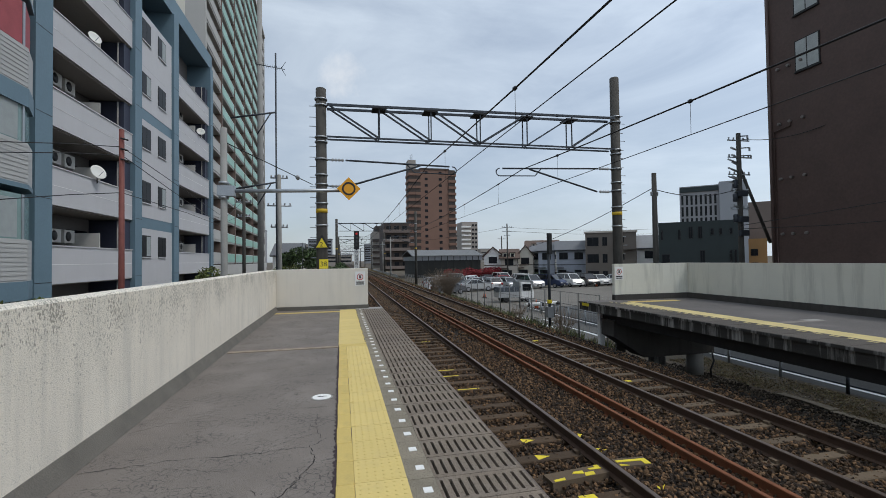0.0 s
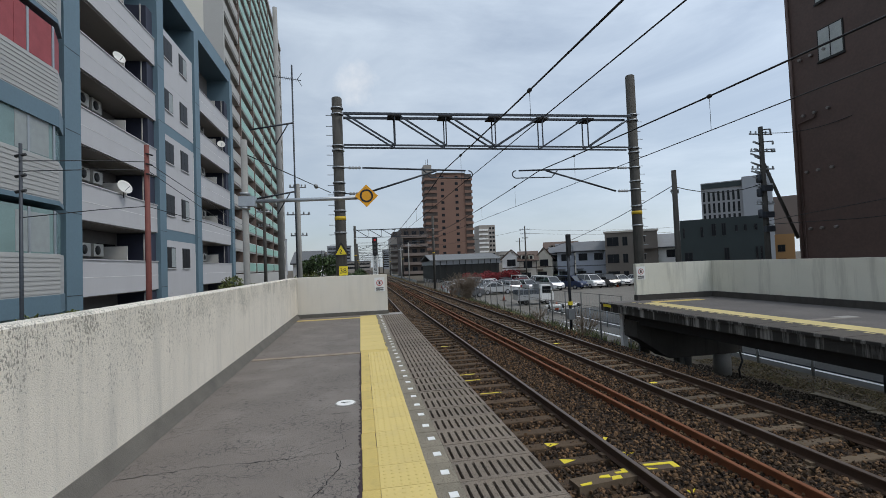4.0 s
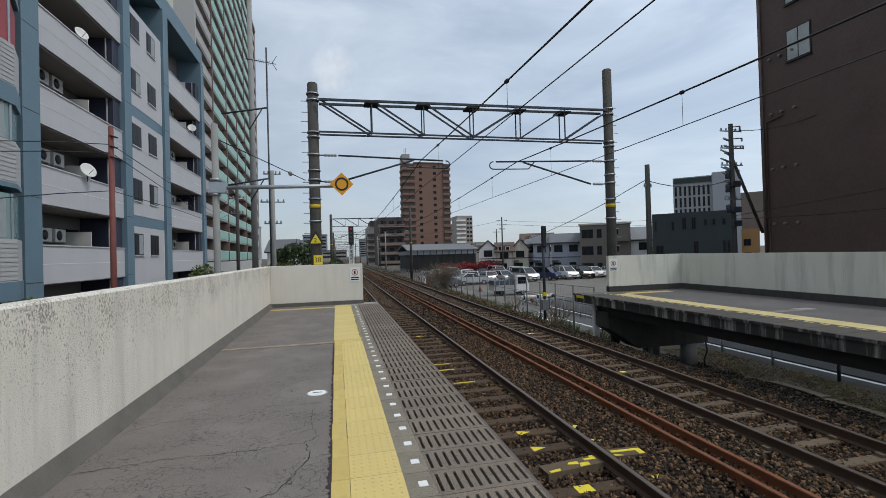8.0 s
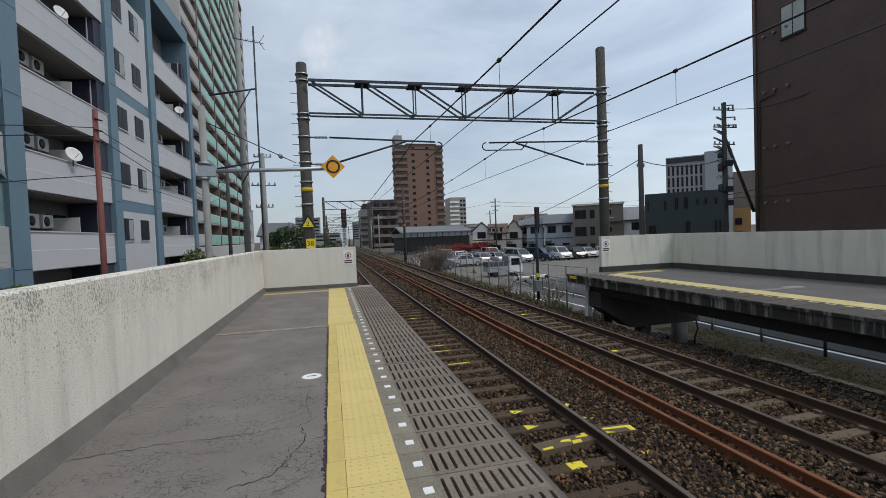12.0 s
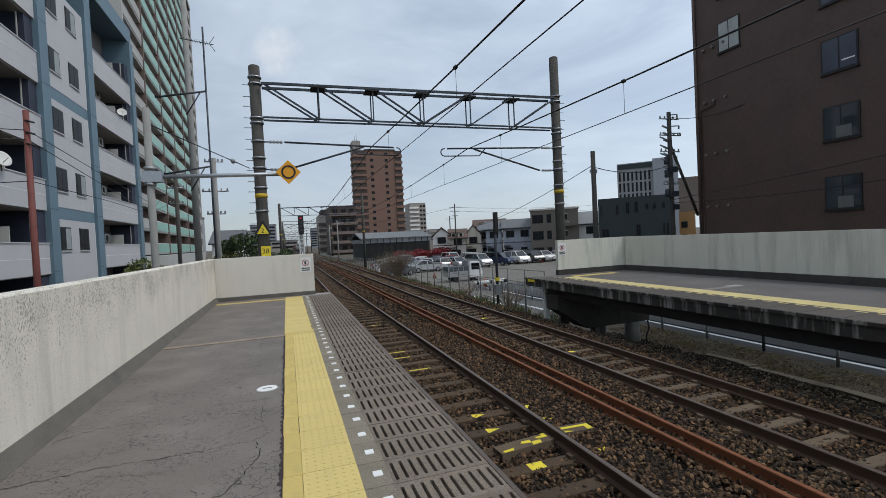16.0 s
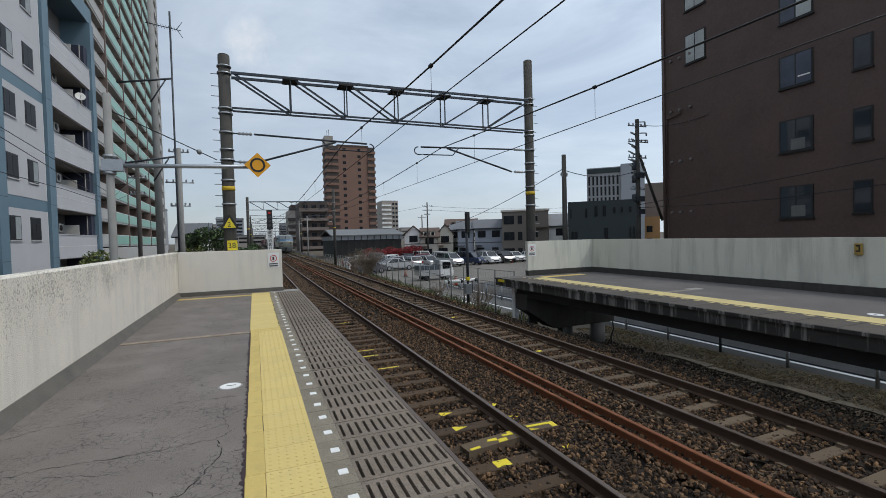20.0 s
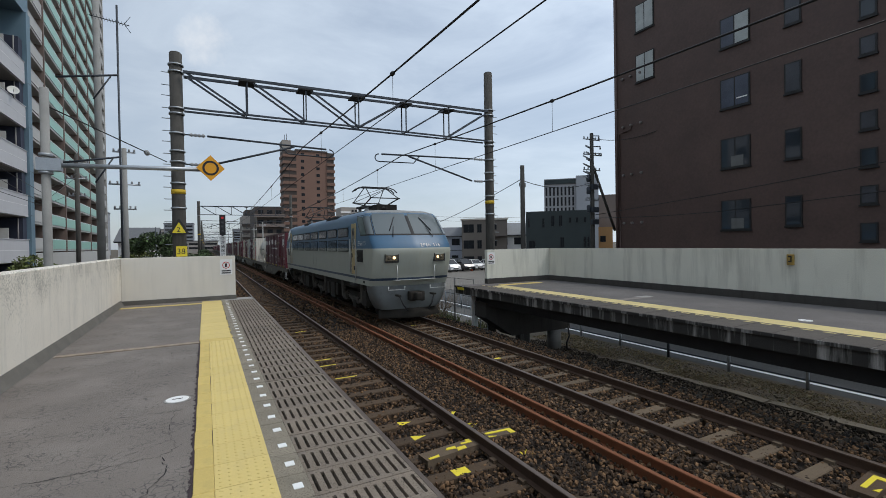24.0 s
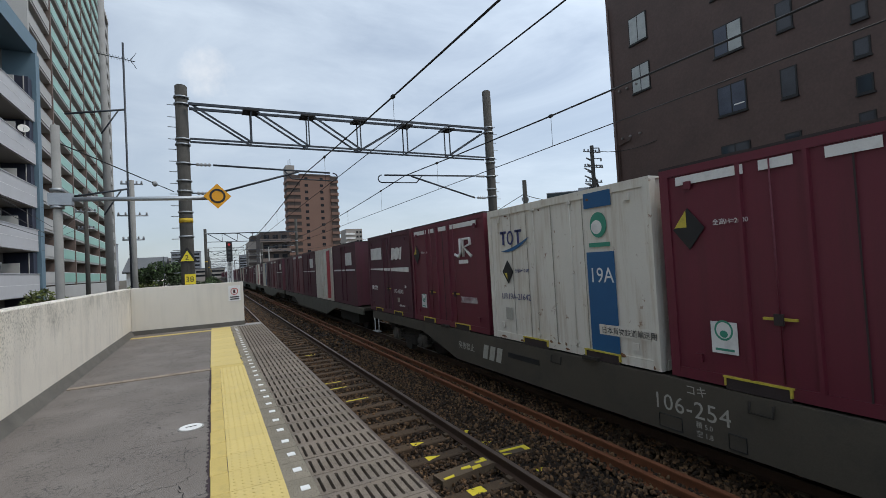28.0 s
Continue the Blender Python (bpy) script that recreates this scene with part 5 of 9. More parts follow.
utility_pole(-6.5, 33.0, 7.0, 0.13, "concrete pole with transformers by the tower", ((6.5, 0.6), (5.6, 0.5), (4.6, 0.4)), POLEM)
utility_pole(-2.7, 33.0, 2.8, 0.04, "thin dark post above the bushes", (), STEEL)
mastant = thing("antenna_mast", "thin antenna mast with a yagi aerial and side brackets", "antenna mast", (-3.6, 27.0, 0))
rod_part("mast", (0, 0, GROUND), (0, 0, 13.4), 0.045, STEEL, mastant)
aer = rod_part("boom", (-1.1, 0, 12.7), (0.5, 0, 12.5), 0.02, STEEL, mastant)
for k in range(12):
    rod_part("element", (-1.0 + 0.12 * k, -0.25, 12.69 - 0.015 * k), (-1.0 + 0.12 * k, 0.25, 12.69 - 0.015 * k), 0.01, STEEL, aer, seg=5)
for s in (-1, 1):
    rod_part("reflector", (0.3, 0, 12.55), (0.55, 0, 12.55 + s * 0.4), 0.015, STEEL, aer, seg=5)
for z in (10.0, 6.0):
    rod_part("bracket", (-2.4, 0, z - 0.45), (0, 0, z), 0.05, STEEL, mastant)
    rod_part("brace", (-1.0, 0, z - 1.3), (-0.3, 0, z - 0.1), 0.035, STEEL, mastant)

sign = thing("diamond_sign_post", "grey post with a long arm carrying an orange diamond signal board", "sign post", (0, 10.5, 0))
rod_part("post", (-2.49, 0, GROUND), (-2.49, 0, 4.4), 0.068, POLE_LIGHT, sign, seg=14)
rod_part("arm", (-2.31, -0.02, 3.03), (0.34, -0.02, 3.1), 0.042, GALV, sign, seg=12)
for z in (2.86, 3.18):
    rod_part("clamp", (-2.49, 0, z), (-2.49, 0, z + 0.05), 0.105, GALV, sign, seg=14)
box_part("bracket", (-2.61, -2.26, -0.1, 0.06, 2.92, 3.14), GALV, sign)
bm = B()
extrude_profile(bm, [(0.14 - 0.26, 3.12), (0.14, 3.12 - 0.26), (0.14 + 0.26, 3.12), (0.14, 3.12 + 0.26)], "y", -0.1, -0.085)
dia = part("board", bm, ORANGEM, sign, "orange diamond board")
bm = B()
for r0, r1, yy in ((0.15, 0.11, -0.104),):
    a0 = [bm.verts.new((0.14 + r0 * math.cos(t), yy, 3.12 + r0 * math.sin(t))) for t in (2 * math.pi * k / 36 for k in range(36))]
    a1 = [bm.verts.new((0.14 + r1 * math.cos(t), yy, 3.12 + r1 * math.sin(t))) for t in (2 * math.pi * k / 36 for k in range(36))]
    for k in range(36):
        bm.faces.new((a0[k], a0[(k + 1) % 36], a1[(k + 1) % 36], a1[k]))
part("ring", bm, BLACK, dia, "dark ring on the board")
cabl = thing("guy_wire", "sagging service cable with an insulator to the mast", "cable")
bm = B()
pipe(bm, [(-2.49, 10.5, 4.1), (-1.7, 12.2, 3.95), (-0.9, 14.7, 3.9)], 0.012, 6)
part("cable", bm, WIREM, cabl)
bm = B()
lathe(bm, [(0.02, 0), (0.06, 0.05), (0.06, 0.22), (0.02, 0.27)], 10, (-1.25, 13.5, 3.92), "y")
part("insulator", bm, INSUL, cabl)
svc = thing("service_cables", "thin service cables strung along the building", "cable")
for z, dz in ((4.3, -0.35), (4.1, -0.6), (3.2, 0.2)):
    bm = B()
    pipe(bm, [(-6.45, 9.96, z - 0.5), (-5.7, 11.2, z - 0.2), (-5.15, 12.2, z), (-5.5, 18, z + dz * 0.6), (-6.1, 25, z + dz), (-6.5, 33.0, z + 1.6)], 0.01, 5)
    part("cable", bm, WIREM, svc)


# ---- town beyond the tracks ----
BEFORE_TOWN = set(scene.objects)
TOWN_WALLS = {
    "white": mat("house_white", (0.78, 0.765, 0.735), 0.85, var=0.07, scale=0.6, dirt=(0.4, 0.39, 0.37), dirt_amt=0.4, dirt_scale=0.5),
    "cream": mat("house_cream", (0.64, 0.59, 0.5), 0.85, var=0.07, scale=0.6),
    "blue": mat("house_bluegrey", (0.36, 0.38, 0.435), 0.85, var=0.07, scale=0.6),
    "grey": mat("flats_grey", (0.16, 0.138, 0.118), 0.85, var=0.1, scale=0.5),
    "tan": mat("house_tan", (0.5, 0.45, 0.39), 0.85, var=0.08, scale=0.6),
    "dark": mat("dark_cladding", (0.026, 0.037, 0.038), 0.7, var=0.15, scale=0.4),
    "orange": mat("orange_cladding", (0.36, 0.2, 0.08), 0.8, var=0.1, scale=0.6),
    "hotel": mat("hotel_wall", (0.3, 0.3, 0.31), 0.8, var=0.06, scale=0.3),
    "brick": mat("tower_brick", (0.195, 0.112, 0.082), 0.85, var=0.12, scale=0.12, fine=3, bump=0.05),
    "brick2": mat("flats_brick", (0.07, 0.053, 0.045), 0.85, var=0.14, scale=0.2, fine=3, bump=0.05),
    "beige": mat("flats_beige", (0.3, 0.27, 0.24), 0.85, var=0.08, scale=0.2),
    "shed": mat("shed_wall", (0.028, 0.029, 0.028), 0.85, var=0.25, scale=0.4, fine=6),
    "band": mat("balcony_band", (0.19, 0.15, 0.13), 0.85, var=0.1, scale=0.3),
    "dull": mat("distant_wall", (0.3, 0.31, 0.33), 0.9, var=0.1, scale=0.1, objrand=0.25),
}
ROOFS = {
    "slate": mat("roof_slate", (0.12, 0.125, 0.135), 0.7, var=0.15, scale=1.5, fine=10),
    "pale": mat("roof_pale", (0.19, 0.195, 0.2), 0.7, var=0.12, scale=1.5, fine=10),
    "brown": mat("roof_brown", (0.1, 0.065, 0.05), 0.8, var=0.15, scale=1.5, fine=10),
}


def front_window(th, x, y, z, w, h, glass=None):
    """A window on a wall that faces -y; x, z: its lower left corner."""
    wn_ = box_part("window", (x, x + w, y - 0.06, y + 0.02, z, z + h), FRAME, th)
    box_part("pane", (x + 0.06, x + w / 2 - 0.03, y - 0.08, y - 0.04, z + 0.06, z + h - 0.06), glass or DARKPANE, wn_)
    box_part("pane", (x + w / 2 + 0.03, x + w - 0.06, y - 0.08, y - 0.04, z + 0.06, z + h - 0.06), glass or DARKPANE, wn_)
    return wn_


def face_view(th, x0, y0, s1, x1):
    """Turns a building about its front left corner until its front looks across the tracks to the platform."""
    a = math.atan((x0 + x1) / 2 / y0)
    k = (s1 * y0 - x0) / (math.cos(a) + s1 * math.sin(a)) / (x1 - x0)
    p = Matrix.Translation((x0, y0, 0))
    th.matrix_basis = p @ pose(0, 0, 0, 0, 0, -math.degrees(a)) @ Matrix.Diagonal((k, 1, 1, 1)) @ p.inverted()
    return th


def house(x0, x1, y0, y1, eave, ridge, gable_front, wall, roof, label):
    th = thing("house", label, "house", group="houses by the car park")
    box_part("wall", (x0, x1, y0, y1, GROUND, eave), TOWN_WALLS[wall], th)
    bm = B()
    o = 0.35
    if gable_front:
        xm = (x0 + x1) / 2
        extrude_profile(bm, [(x0 - o, eave - 0.1), (xm, ridge), (x1 + o, eave - 0.1), (x1 + o, eave + 0.05), (xm, ridge + 0.16), (x0 - o, eave + 0.05)], "y", y0 - o, y1 + o)
        part("roof", bm, ROOFS[roof], th)
        bm = B()
        extrude_profile(bm, [(x0, eave - 0.01), (xm, ridge - 0.02), (x1, eave - 0.01)], "y", y0 + 0.01, y1)
        part("gable", bm, TOWN_WALLS[wall], th)
    else:
        ym = (y0 + y1) / 2
        extrude_profile(bm, [(y0 - o, eave - 0.1), (ym, ridge), (y1 + o, eave - 0.1), (y1 + o, eave + 0.05), (ym, ridge + 0.16), (y0 - o, eave + 0.05)], "x", x0 - o, x1 + o)
        part("roof", bm, ROOFS[roof], th)
        bm = B()
        extrude_profile(bm, [(y0, eave - 0.01), (ym, ridge - 0.02), (y1, eave - 0.01)], "x", x0 + 0.01, x1 - 0.01)
        part("gable", bm, TOWN_WALLS[wall], th)
    n = max(1, int((x1 - x0) / 2.6))
    for fl in (0, 1):
        z = GROUND + 0.9 + 2.75 * fl
        if z + 1.1 > eave:
            z = eave - 1.2
        for k in range(n):
            xx = x0 + (x1 - x0) * (k + 0.5) / n - 0.8
            front_window(th, xx, y0, z, 1.5 if fl else 1.2, 1.1)
    box_part("door", (x0 + 0.25, x0 + 1.05, y0 - 0.05, y0 + 0.02, GROUND, GROUND + 2.0), TOWN_WALLS["dark"], th)
    box_part("porch_roof", (x0 + 0.05, x0 + 1.3, y0 - 0.7, y0, GROUND + 2.3, GROUND + 2.42), ROOFS[roof], th)
    rod_part("downpipe", (x1 - 0.1, y0 - 0.05, GROUND), (x1 - 0.1, y0 - 0.05, eave - 0.1), 0.04, FRAME, th, seg=6)
    box_part("gutter", (x0 - 0.3, x1 + 0.3, y0 - 0.42, y0 - 0.32, eave - 0.14, eave - 0.03), FRAME, th) if not gable_front else None
    if roof == "brown" and not gable_front:
        for u in (0.25, 0.68):
            xd = x0 + (x1 - x0) * u
            dm = box_part("dormer", (xd - 0.45, xd + 0.45, y0 + 0.3, y0 + 2.2, eave + 0.05, eave + 0.95), TOWN_WALLS["cream"], th)
            box_part("pane", (xd - 0.25, xd + 0.25, y0 + 0.27, y0 + 0.31, eave + 0.25, eave + 0.8), DARKPANE, dm)
            box_part("dormer_roof", (xd - 0.55, xd + 0.55, y0 + 0.15, y0 + 2.3, eave + 0.95, eave + 1.03), ROOFS["brown"], dm)
    box_part("band", (x0 - 0.03, x1 + 0.03, y0 - 0.05, y1, GROUND + 2.75, GROUND + 2.9), ROOFS[roof], th)
    if x0 > 0:
        face_view(th, x0, y0, x1 / y0, x1)
    return th


Yh = 74.0
house(22.6, 25.9, Yh, Yh + 9, 1.9, 3.4, True, "white", "brown", "white gabled house with a brown tiled roof")
house(24.9, 28.0, Yh - 2, Yh + 6, 1.5, 3.0, False, "tan", "brown", "tan house with a brown tiled roof")
house(28.1, 31.3, Yh - 1, Yh + 7, 1.7, 3.6, True, "cream", "brown", "cream gabled house with a brown roof")
house(31.2, 33.2, Yh, Yh + 7, 2.6, 3.6, False, "white", "slate", "white two-storey house with a slate roof")
house(30.3, 33.3, Yh - 5, Yh + 2, 2.65, 4.0, False, "blue", "slate", "blue-grey two-storey house with a grey slate roof")
house(32.5, 37.8, Yh - 7, Yh - 1, 2.7, 4.1, False, "blue", "slate", "blue-grey house with a grey slate roof")
house(40.0, 45.6, 60, 68, 2.7, 4.6, False, "white", "pale", "pale house with a wide grey roof")
house(17.5, 22.5, 120, 128, 1.5, 3.4, False, "tan", "slate", "small distant house with a slate roof")
house(-9.6, -6.2, 62, 70, 2.3, 3.9, False, "white", "slate", "white house with a dark tiled roof behind bushes")

flats = thing("flats_grey", "grey-brown three-storey flats with dark balconies", "building")
box_part("wall", (34.8, 43.0, 62, 74, GROUND, 5.1), TOWN_WALLS["grey"], flats)
box_part("roof_edge", (34.6, 43.2, 61.8, 74.2, 5.1, 5.35), TOWN_WALLS["tan"], flats)
for fl in range(3):
    z = GROUND + 0.6 + 2.5 * fl
    for xx in (35.1, 37.6, 40.3):
        front_window(flats, xx, 62.0, z, 1.9 if xx < 36 else 0.8, 1.3)
    box_part("balcony", (39.4, 42.8, 61.3, 62.0, z - 0.6, z + 0.4), TOWN_WALLS["grey"], flats)

face_view(flats, 34.8, 62, 0.7, 43.0)
dark = thing("dark_block", "dark green-grey clad block with small windows", "building")
box_part("wall", (36.6, 48.6, 48, 62, GROUND, 5.5), TOWN_WALLS["dark"], dark)
for xx, z, w, h in ((37.0, 3.4, 0.3, 1.2), (39.6, 3.4, 0.4, 1.2), (41.2, 3.5, 0.6, 1.4), (42.6, 3.5, 0.6, 1.4), (44.4, 3.9, 0.4, 0.7), (45.6, 3.9, 0.4, 0.7), (47.0, 3.9, 0.4, 0.7), (37.1, 0.2, 1.2, 1.5), (42.8, 0.6, 0.7, 1.5), (47.0, 0.6, 0.3, 1.5), (47.6, 0.6, 0.3, 1.5)):
    front_window(dark, xx, 48.0, z, w, h)
face_view(dark, 36.6, 48, 1.01, 48.6)
orange = thing("orange_block", "ochre clad small building with dark windows", "building")
box_part("wall", (46.4, 50.5, 45.0, 47.9, GROUND, 3.4), TOWN_WALLS["orange"], orange)
for z in (-0.2, 1.4):
    front_window(orange, 46.9, 45.0, z, 1.6, 0.8)
box_part("upper_wall", (46.4, 55, 47.9, 60, 3.4, 8.0), TOWN_WALLS["band"], orange)
face_view(orange, 46.4, 45, 1.09, 50.5)
hotel = thing("hotel", "grey hotel tower with columns of narrow windows", "building")
box_part("wall", (62, 71, 75, 90, GROUND, 14.6), TOWN_WALLS["hotel"], hotel)
box_part("wing", (71, 77, 74.5, 90, GROUND, 15.0), TOWN_WALLS["dull"], hotel)
box_part("sign_band", (62.2, 70.8, 74.8, 75, 13.5, 14.4), TOWN_WALLS["dark"], hotel)
for r in range(5):
    for c in range(8):
        front_window(hotel, 62.4 + c * 1.07, 75.0, 2.5 + 2.15 * r, 0.5, 1.8)

face_view(hotel, 62, 75, 0.945, 71)
bt = thing("brown_tower", "brown brick apartment tower with curved corner balconies", "building")
Yb = 215.0
box_part("wall", (37.5, 51.5, Yb, Yb + 18, GROUND, 45.2), TOWN_WALLS["brick"], bt)
box_part("stair_tower", (32.2, 36.0, Yb + 4, Yb + 12, GROUND, 50.6), TOWN_WALLS["beige"], bt)
box_part("roof_edge", (37.2, 51.8, Yb - 0.3, Yb + 18, 45.2, 45.9), TOWN_WALLS["brick2"], bt)
rod_part("aerial", (34.5, Yb + 6, 50.6), (34.5, Yb + 6, 54), 0.12, STEEL, bt)
rod_part("aerial", (33.6, Yb + 6, 50.6), (33.6, Yb + 6, 53.4), 0.1, STEEL, bt)
for k in range(15):
    z = -1.0 + 3.08 * k
    ob = box_part("balcony", (31.6, 37.6, Yb - 0.6, Yb + 10, z, z + 1.25), TOWN_WALLS["brick"], bt)
    # darker solid boxes fill the balcony openings in place of their shade
    box_part("shade_gap", (32.0, 37.55, Yb - 0.2, Yb + 9, z + 1.25, z + 3.08), TOWN_WALLS["brick2"], bt)
    box_part("balcony", (51.4, 55.2, Yb - 0.6, Yb + 10, z, z + 1.25), TOWN_WALLS["brick"], bt)
    box_part("shade_gap", (51.4, 54.8, Yb - 0.2, Yb + 9, z + 1.25, z + 3.08), TOWN_WALLS["brick2"], bt)
    for xx in (39.6, 46.6):
        front_window(bt, xx, Yb, z + 0.9, 1.5, 1.3)

fb = thing("brown_flats", "dark brown apartment block with long balconies", "building")
box_part("wall", (15.5, 25.0, 170, 190, GROUND, 15.5), TOWN_WALLS["brick2"], fb)
for k in range(5):
    z = -1.8 + 3.4 * k
    box_part("balcony", (15.2, 25.3, 168.8, 170, z, z + 1.1), TOWN_WALLS["band"], fb)
    for xx in (16.4, 19.4, 22.4):
        front_window(fb, xx, 169.95, z + 1.15, 1.8, 1.4)
fb2 = thing("brown_flats", "distant reddish apartment block with stepped roof", "building")
box_part("wall", (15.5, 21.5, 230, 250, GROUND, 16), TOWN_WALLS["beige"], fb2)
box_part("upper_wall", (17.0, 21.0, 232, 248, 16, 19), TOWN_WALLS["brick2"], fb2)
for k in range(5):
    box_part("balcony", (15.2, 21.8, 229, 230, -1 + 3 * k, 0.2 + 3 * k), TOWN_WALLS["brick2"], fb2)
bg = thing("beige_flats", "distant beige apartment tower with many balconies", "building")
box_part("wall", (76.5, 87.5, 300, 315, GROUND, 27.0), TOWN_WALLS["beige"], bg)
for k in range(9):
    box_part("balcony", (76.0, 82.5, 299, 300, -0.5 + 2.95 * k, 0.6 + 2.95 * k), TOWN_WALLS["white"], bg)
    for xx in (83.4, 85.6):
        front_window(bg, xx, 300, 0.4 + 2.95 * k, 1.5, 1.4)

shed = thing("warehouse", "long low warehouse with a pale corrugated roof and dark walls", "warehouse")
box_part("wall", (15.3, 30.0, 96, 112, GROUND, 1.3), TOWN_WALLS["shed"], shed)
box_part("clerestory", (15.0, 30.3, 95.8, 112, 1.3, 2.2), TOWN_WALLS["dull"], shed)
bm = B()
extrude_profile(bm, [(95.4, 2.2), (103, 3.5), (112.4, 2.2), (112.4, 2.35), (103, 3.7), (95.4, 2.35)], "x", 14.6, 30.6)
part("roof", bm, ROOFS["pale"], shed)
for k in range(26):
    bm = B()
    xx = 14.8 + 0.62 * k
    extrude_profile(bm, [(95.35, 2.36), (103, 3.71), (103, 3.77), (95.35, 2.42)], "x", xx, xx + 0.1)
    part("roof_rib", bm, ROOFS["pale"], shed)
for k in range(11):
    box_part("post", (15.4 + 1.4 * k, 15.5 + 1.4 * k, 95.6, 95.8, GROUND, 2.2), TOWN_WALLS["shed"], shed)

rnd = random.Random(7)
for k in range(46):
    x = rnd.uniform(-150, 260)
    y = rnd.uniform(330, 700)
    if -10 < x < 24 and y < 500:
        continue
    w, h = rnd.uniform(10, 26), rnd.uniform(5, 22) + (10 if rnd.random() < 0.2 else 0)
    if 0.3 < x / y < 0.62:
        h = min(h, 6.5)
    th = thing("distant_building", "distant pale town building in haze", "building", group="distant buildings")
    box_part("wall", (x, x + w, y, y + 15, GROUND, h), TOWN_WALLS["dull" if k % 3 else "beige"], th)
    box_part("roof", (x - 0.3, x + w + 0.3, y - 0.3, y + 15, h, h + 0.6), ROOFS["pale" if k % 2 else "slate"], th)
    for r in range(int(h // 3)):
        box_part("window_band", (x + 0.8, x + w - 0.8, y - 0.1, y, GROUND + 3.0 + 3 * r, GROUND + 4.4 + 3 * r), GLASS, th)
for k in range(34):
    x = rnd.uniform(20, 150)
    y = rnd.uniform(92, 200)
    if x < 34 and y < 130 or 30 < x < 60 and y > 190:
        x += 40
    w, h = rnd.uniform(6, 9), rnd.uniform(2.2, 4.2)
    house(x, x + w, y, y + 7, h, h + 1.7, rnd.random() < 0.4, rnd.choice(("white", "tan", "cream", "blue")), rnd.choice(("slate", "pale", "brown")), "small distant town house with a tiled roof")

# the street grid lies a little off the line of the tracks
for ob in set(scene.objects) - BEFORE_TOWN - {bt, fb, fb2, shed}:
    if ob.parent is None:
        ob.matrix_basis = pose(0, 0, 0, 0, 0, -0.8) @ ob.matrix_basis

# ---- signals, poles, fence ----
def signal_post(x, y, base, head0, head1, red, label, w=0.32):
    th = thing("railway_signal", label, "railway signal", (x, y, 0), group="railway signals")
    rod_part("post", (0, 0.08, base), (0, 0.08, head1 - 0.1), 0.06, STEEL, th)
    head = box_part("head", (-w / 2, w / 2, -0.1, 0.08, head0, head1), BLACK, th, bevel=0.02)
    if red:
        bm = B()
        lathe(bm, [(0.07, -0.112), (0.07, -0.102), (0.02, -0.1)], 16, (0, 0, head1 - 0.16), "y")
        part("red_lamp", bm, mat("red_lamp", (0.5, 0.02, 0.02), 0.3, emit=(1.0, 0.05, 0.05), strength=0.1), head, "lit red lamp")
        for k in range(3):
            bm = B()
            lathe(bm, [(0.07, -0.112), (0.07, -0.102), (0.02, -0.1)], 16, (0, 0, head1 - 0.42 - 0.24 * k), "y")
            part("lens", bm, GLASS, head)
        pl = box_part("plate", (-0.16, 0.16, -0.02, 0.02, head0 - 1.25, head0 - 0.05), WHITE, th, "white plate with dark writing")
        for k, ch in enumerate("非常通報灯"):
            text_part("writing", ch, 0.22, BLACK, pl, Matrix.Translation((-0.115, -0.026, head0 - 0.27 - 0.235 * k)) @ pose(0, 0, 0, 90, 0, 0))
    else:
        box_part("band", (-0.075, 0.075, 0.0, 0.16, -0.45, -0.3), YPAINT, th)
        box_part("relay_box", (-0.14, 0.14, -0.05, 0.2, -1.05, -0.6), GALV, th)
    return th


signal_post(0.9, 29.0, RAIL - 0.3, 2.2, 3.35, True, "black railway signal with a dim red lamp and white plate")
signal_post(8.65, 17.9, RAIL - 0.5, 1.65, 2.55, False, "back of a black railway signal on a thin post", 0.17)
utility_pole(15.5, 20.0, 5.72, 0.16, "dark brown pole with guy wires beyond the far platform", ((4.6, 0.2),), POLEM)
up = utility_pole(22.7, 21.9, 8.62, 0.17, "tall utility pole with crossarms, insulators and transformers", ((8.2, 0.75), (7.2, 0.75), (6.2, 0.75), (5.2, 0.6), (4.2, 0.6)), POLEM)
for z in (4.6, 5.4, 3.4):
    bm = B()
    lathe(bm, [(0.1, 0), (0.14, 0.05), (0.14, 0.42), (0.1, 0.48)], 12, (-0.32, 0, z))
    part("transformer", bm, STEEL, up)
for z in (6.9, 6.4, 5.9, 5.6):
    rod_part("side_insulator", (-0.15, 0, z), (-0.75, 0, z + 0.18), 0.05, INSUL, up, seg=8)
for k in range(9):
    z = 4.3 + 0.42 * k
    rod_part("side_insulator", (-0.12, 0.05, z), (-0.42 - 0.03 * (k % 3), 0.05, z + 0.12), 0.06, INSUL, up, seg=8)
for z, w in ((8.45, 0.5), (7.75, 0.62), (7.3, 0.7)):
    rod_part("bracket_arm", (0.1, -0.05, z), (0.1 + w, -0.05, z + 0.05), 0.035, GALV, up, seg=6)
    rod_part("end_insulator", (0.1 + w, -0.05, z + 0.05), (0.1 + w, -0.05, z - 0.14), 0.05, INSUL, up, seg=8)
for z in (2.6, 3.4, 4.9):
    box_part("junction_box", (-0.3, 0.3, -0.3, -0.1, z, z + 0.34), STEEL, up, bevel=0.02)
rod_part("brace", (0.15, 0.1, 6.6), (2.2, 0.1, 2.2), 0.09, POLEM, up)
utility_pole(26.5, 70.0, 7.2, 0.14, "thin utility pole beyond the car park", ((6.6, 0.9), (5.9, 0.8), (5.2, 0.5)), POLEM)
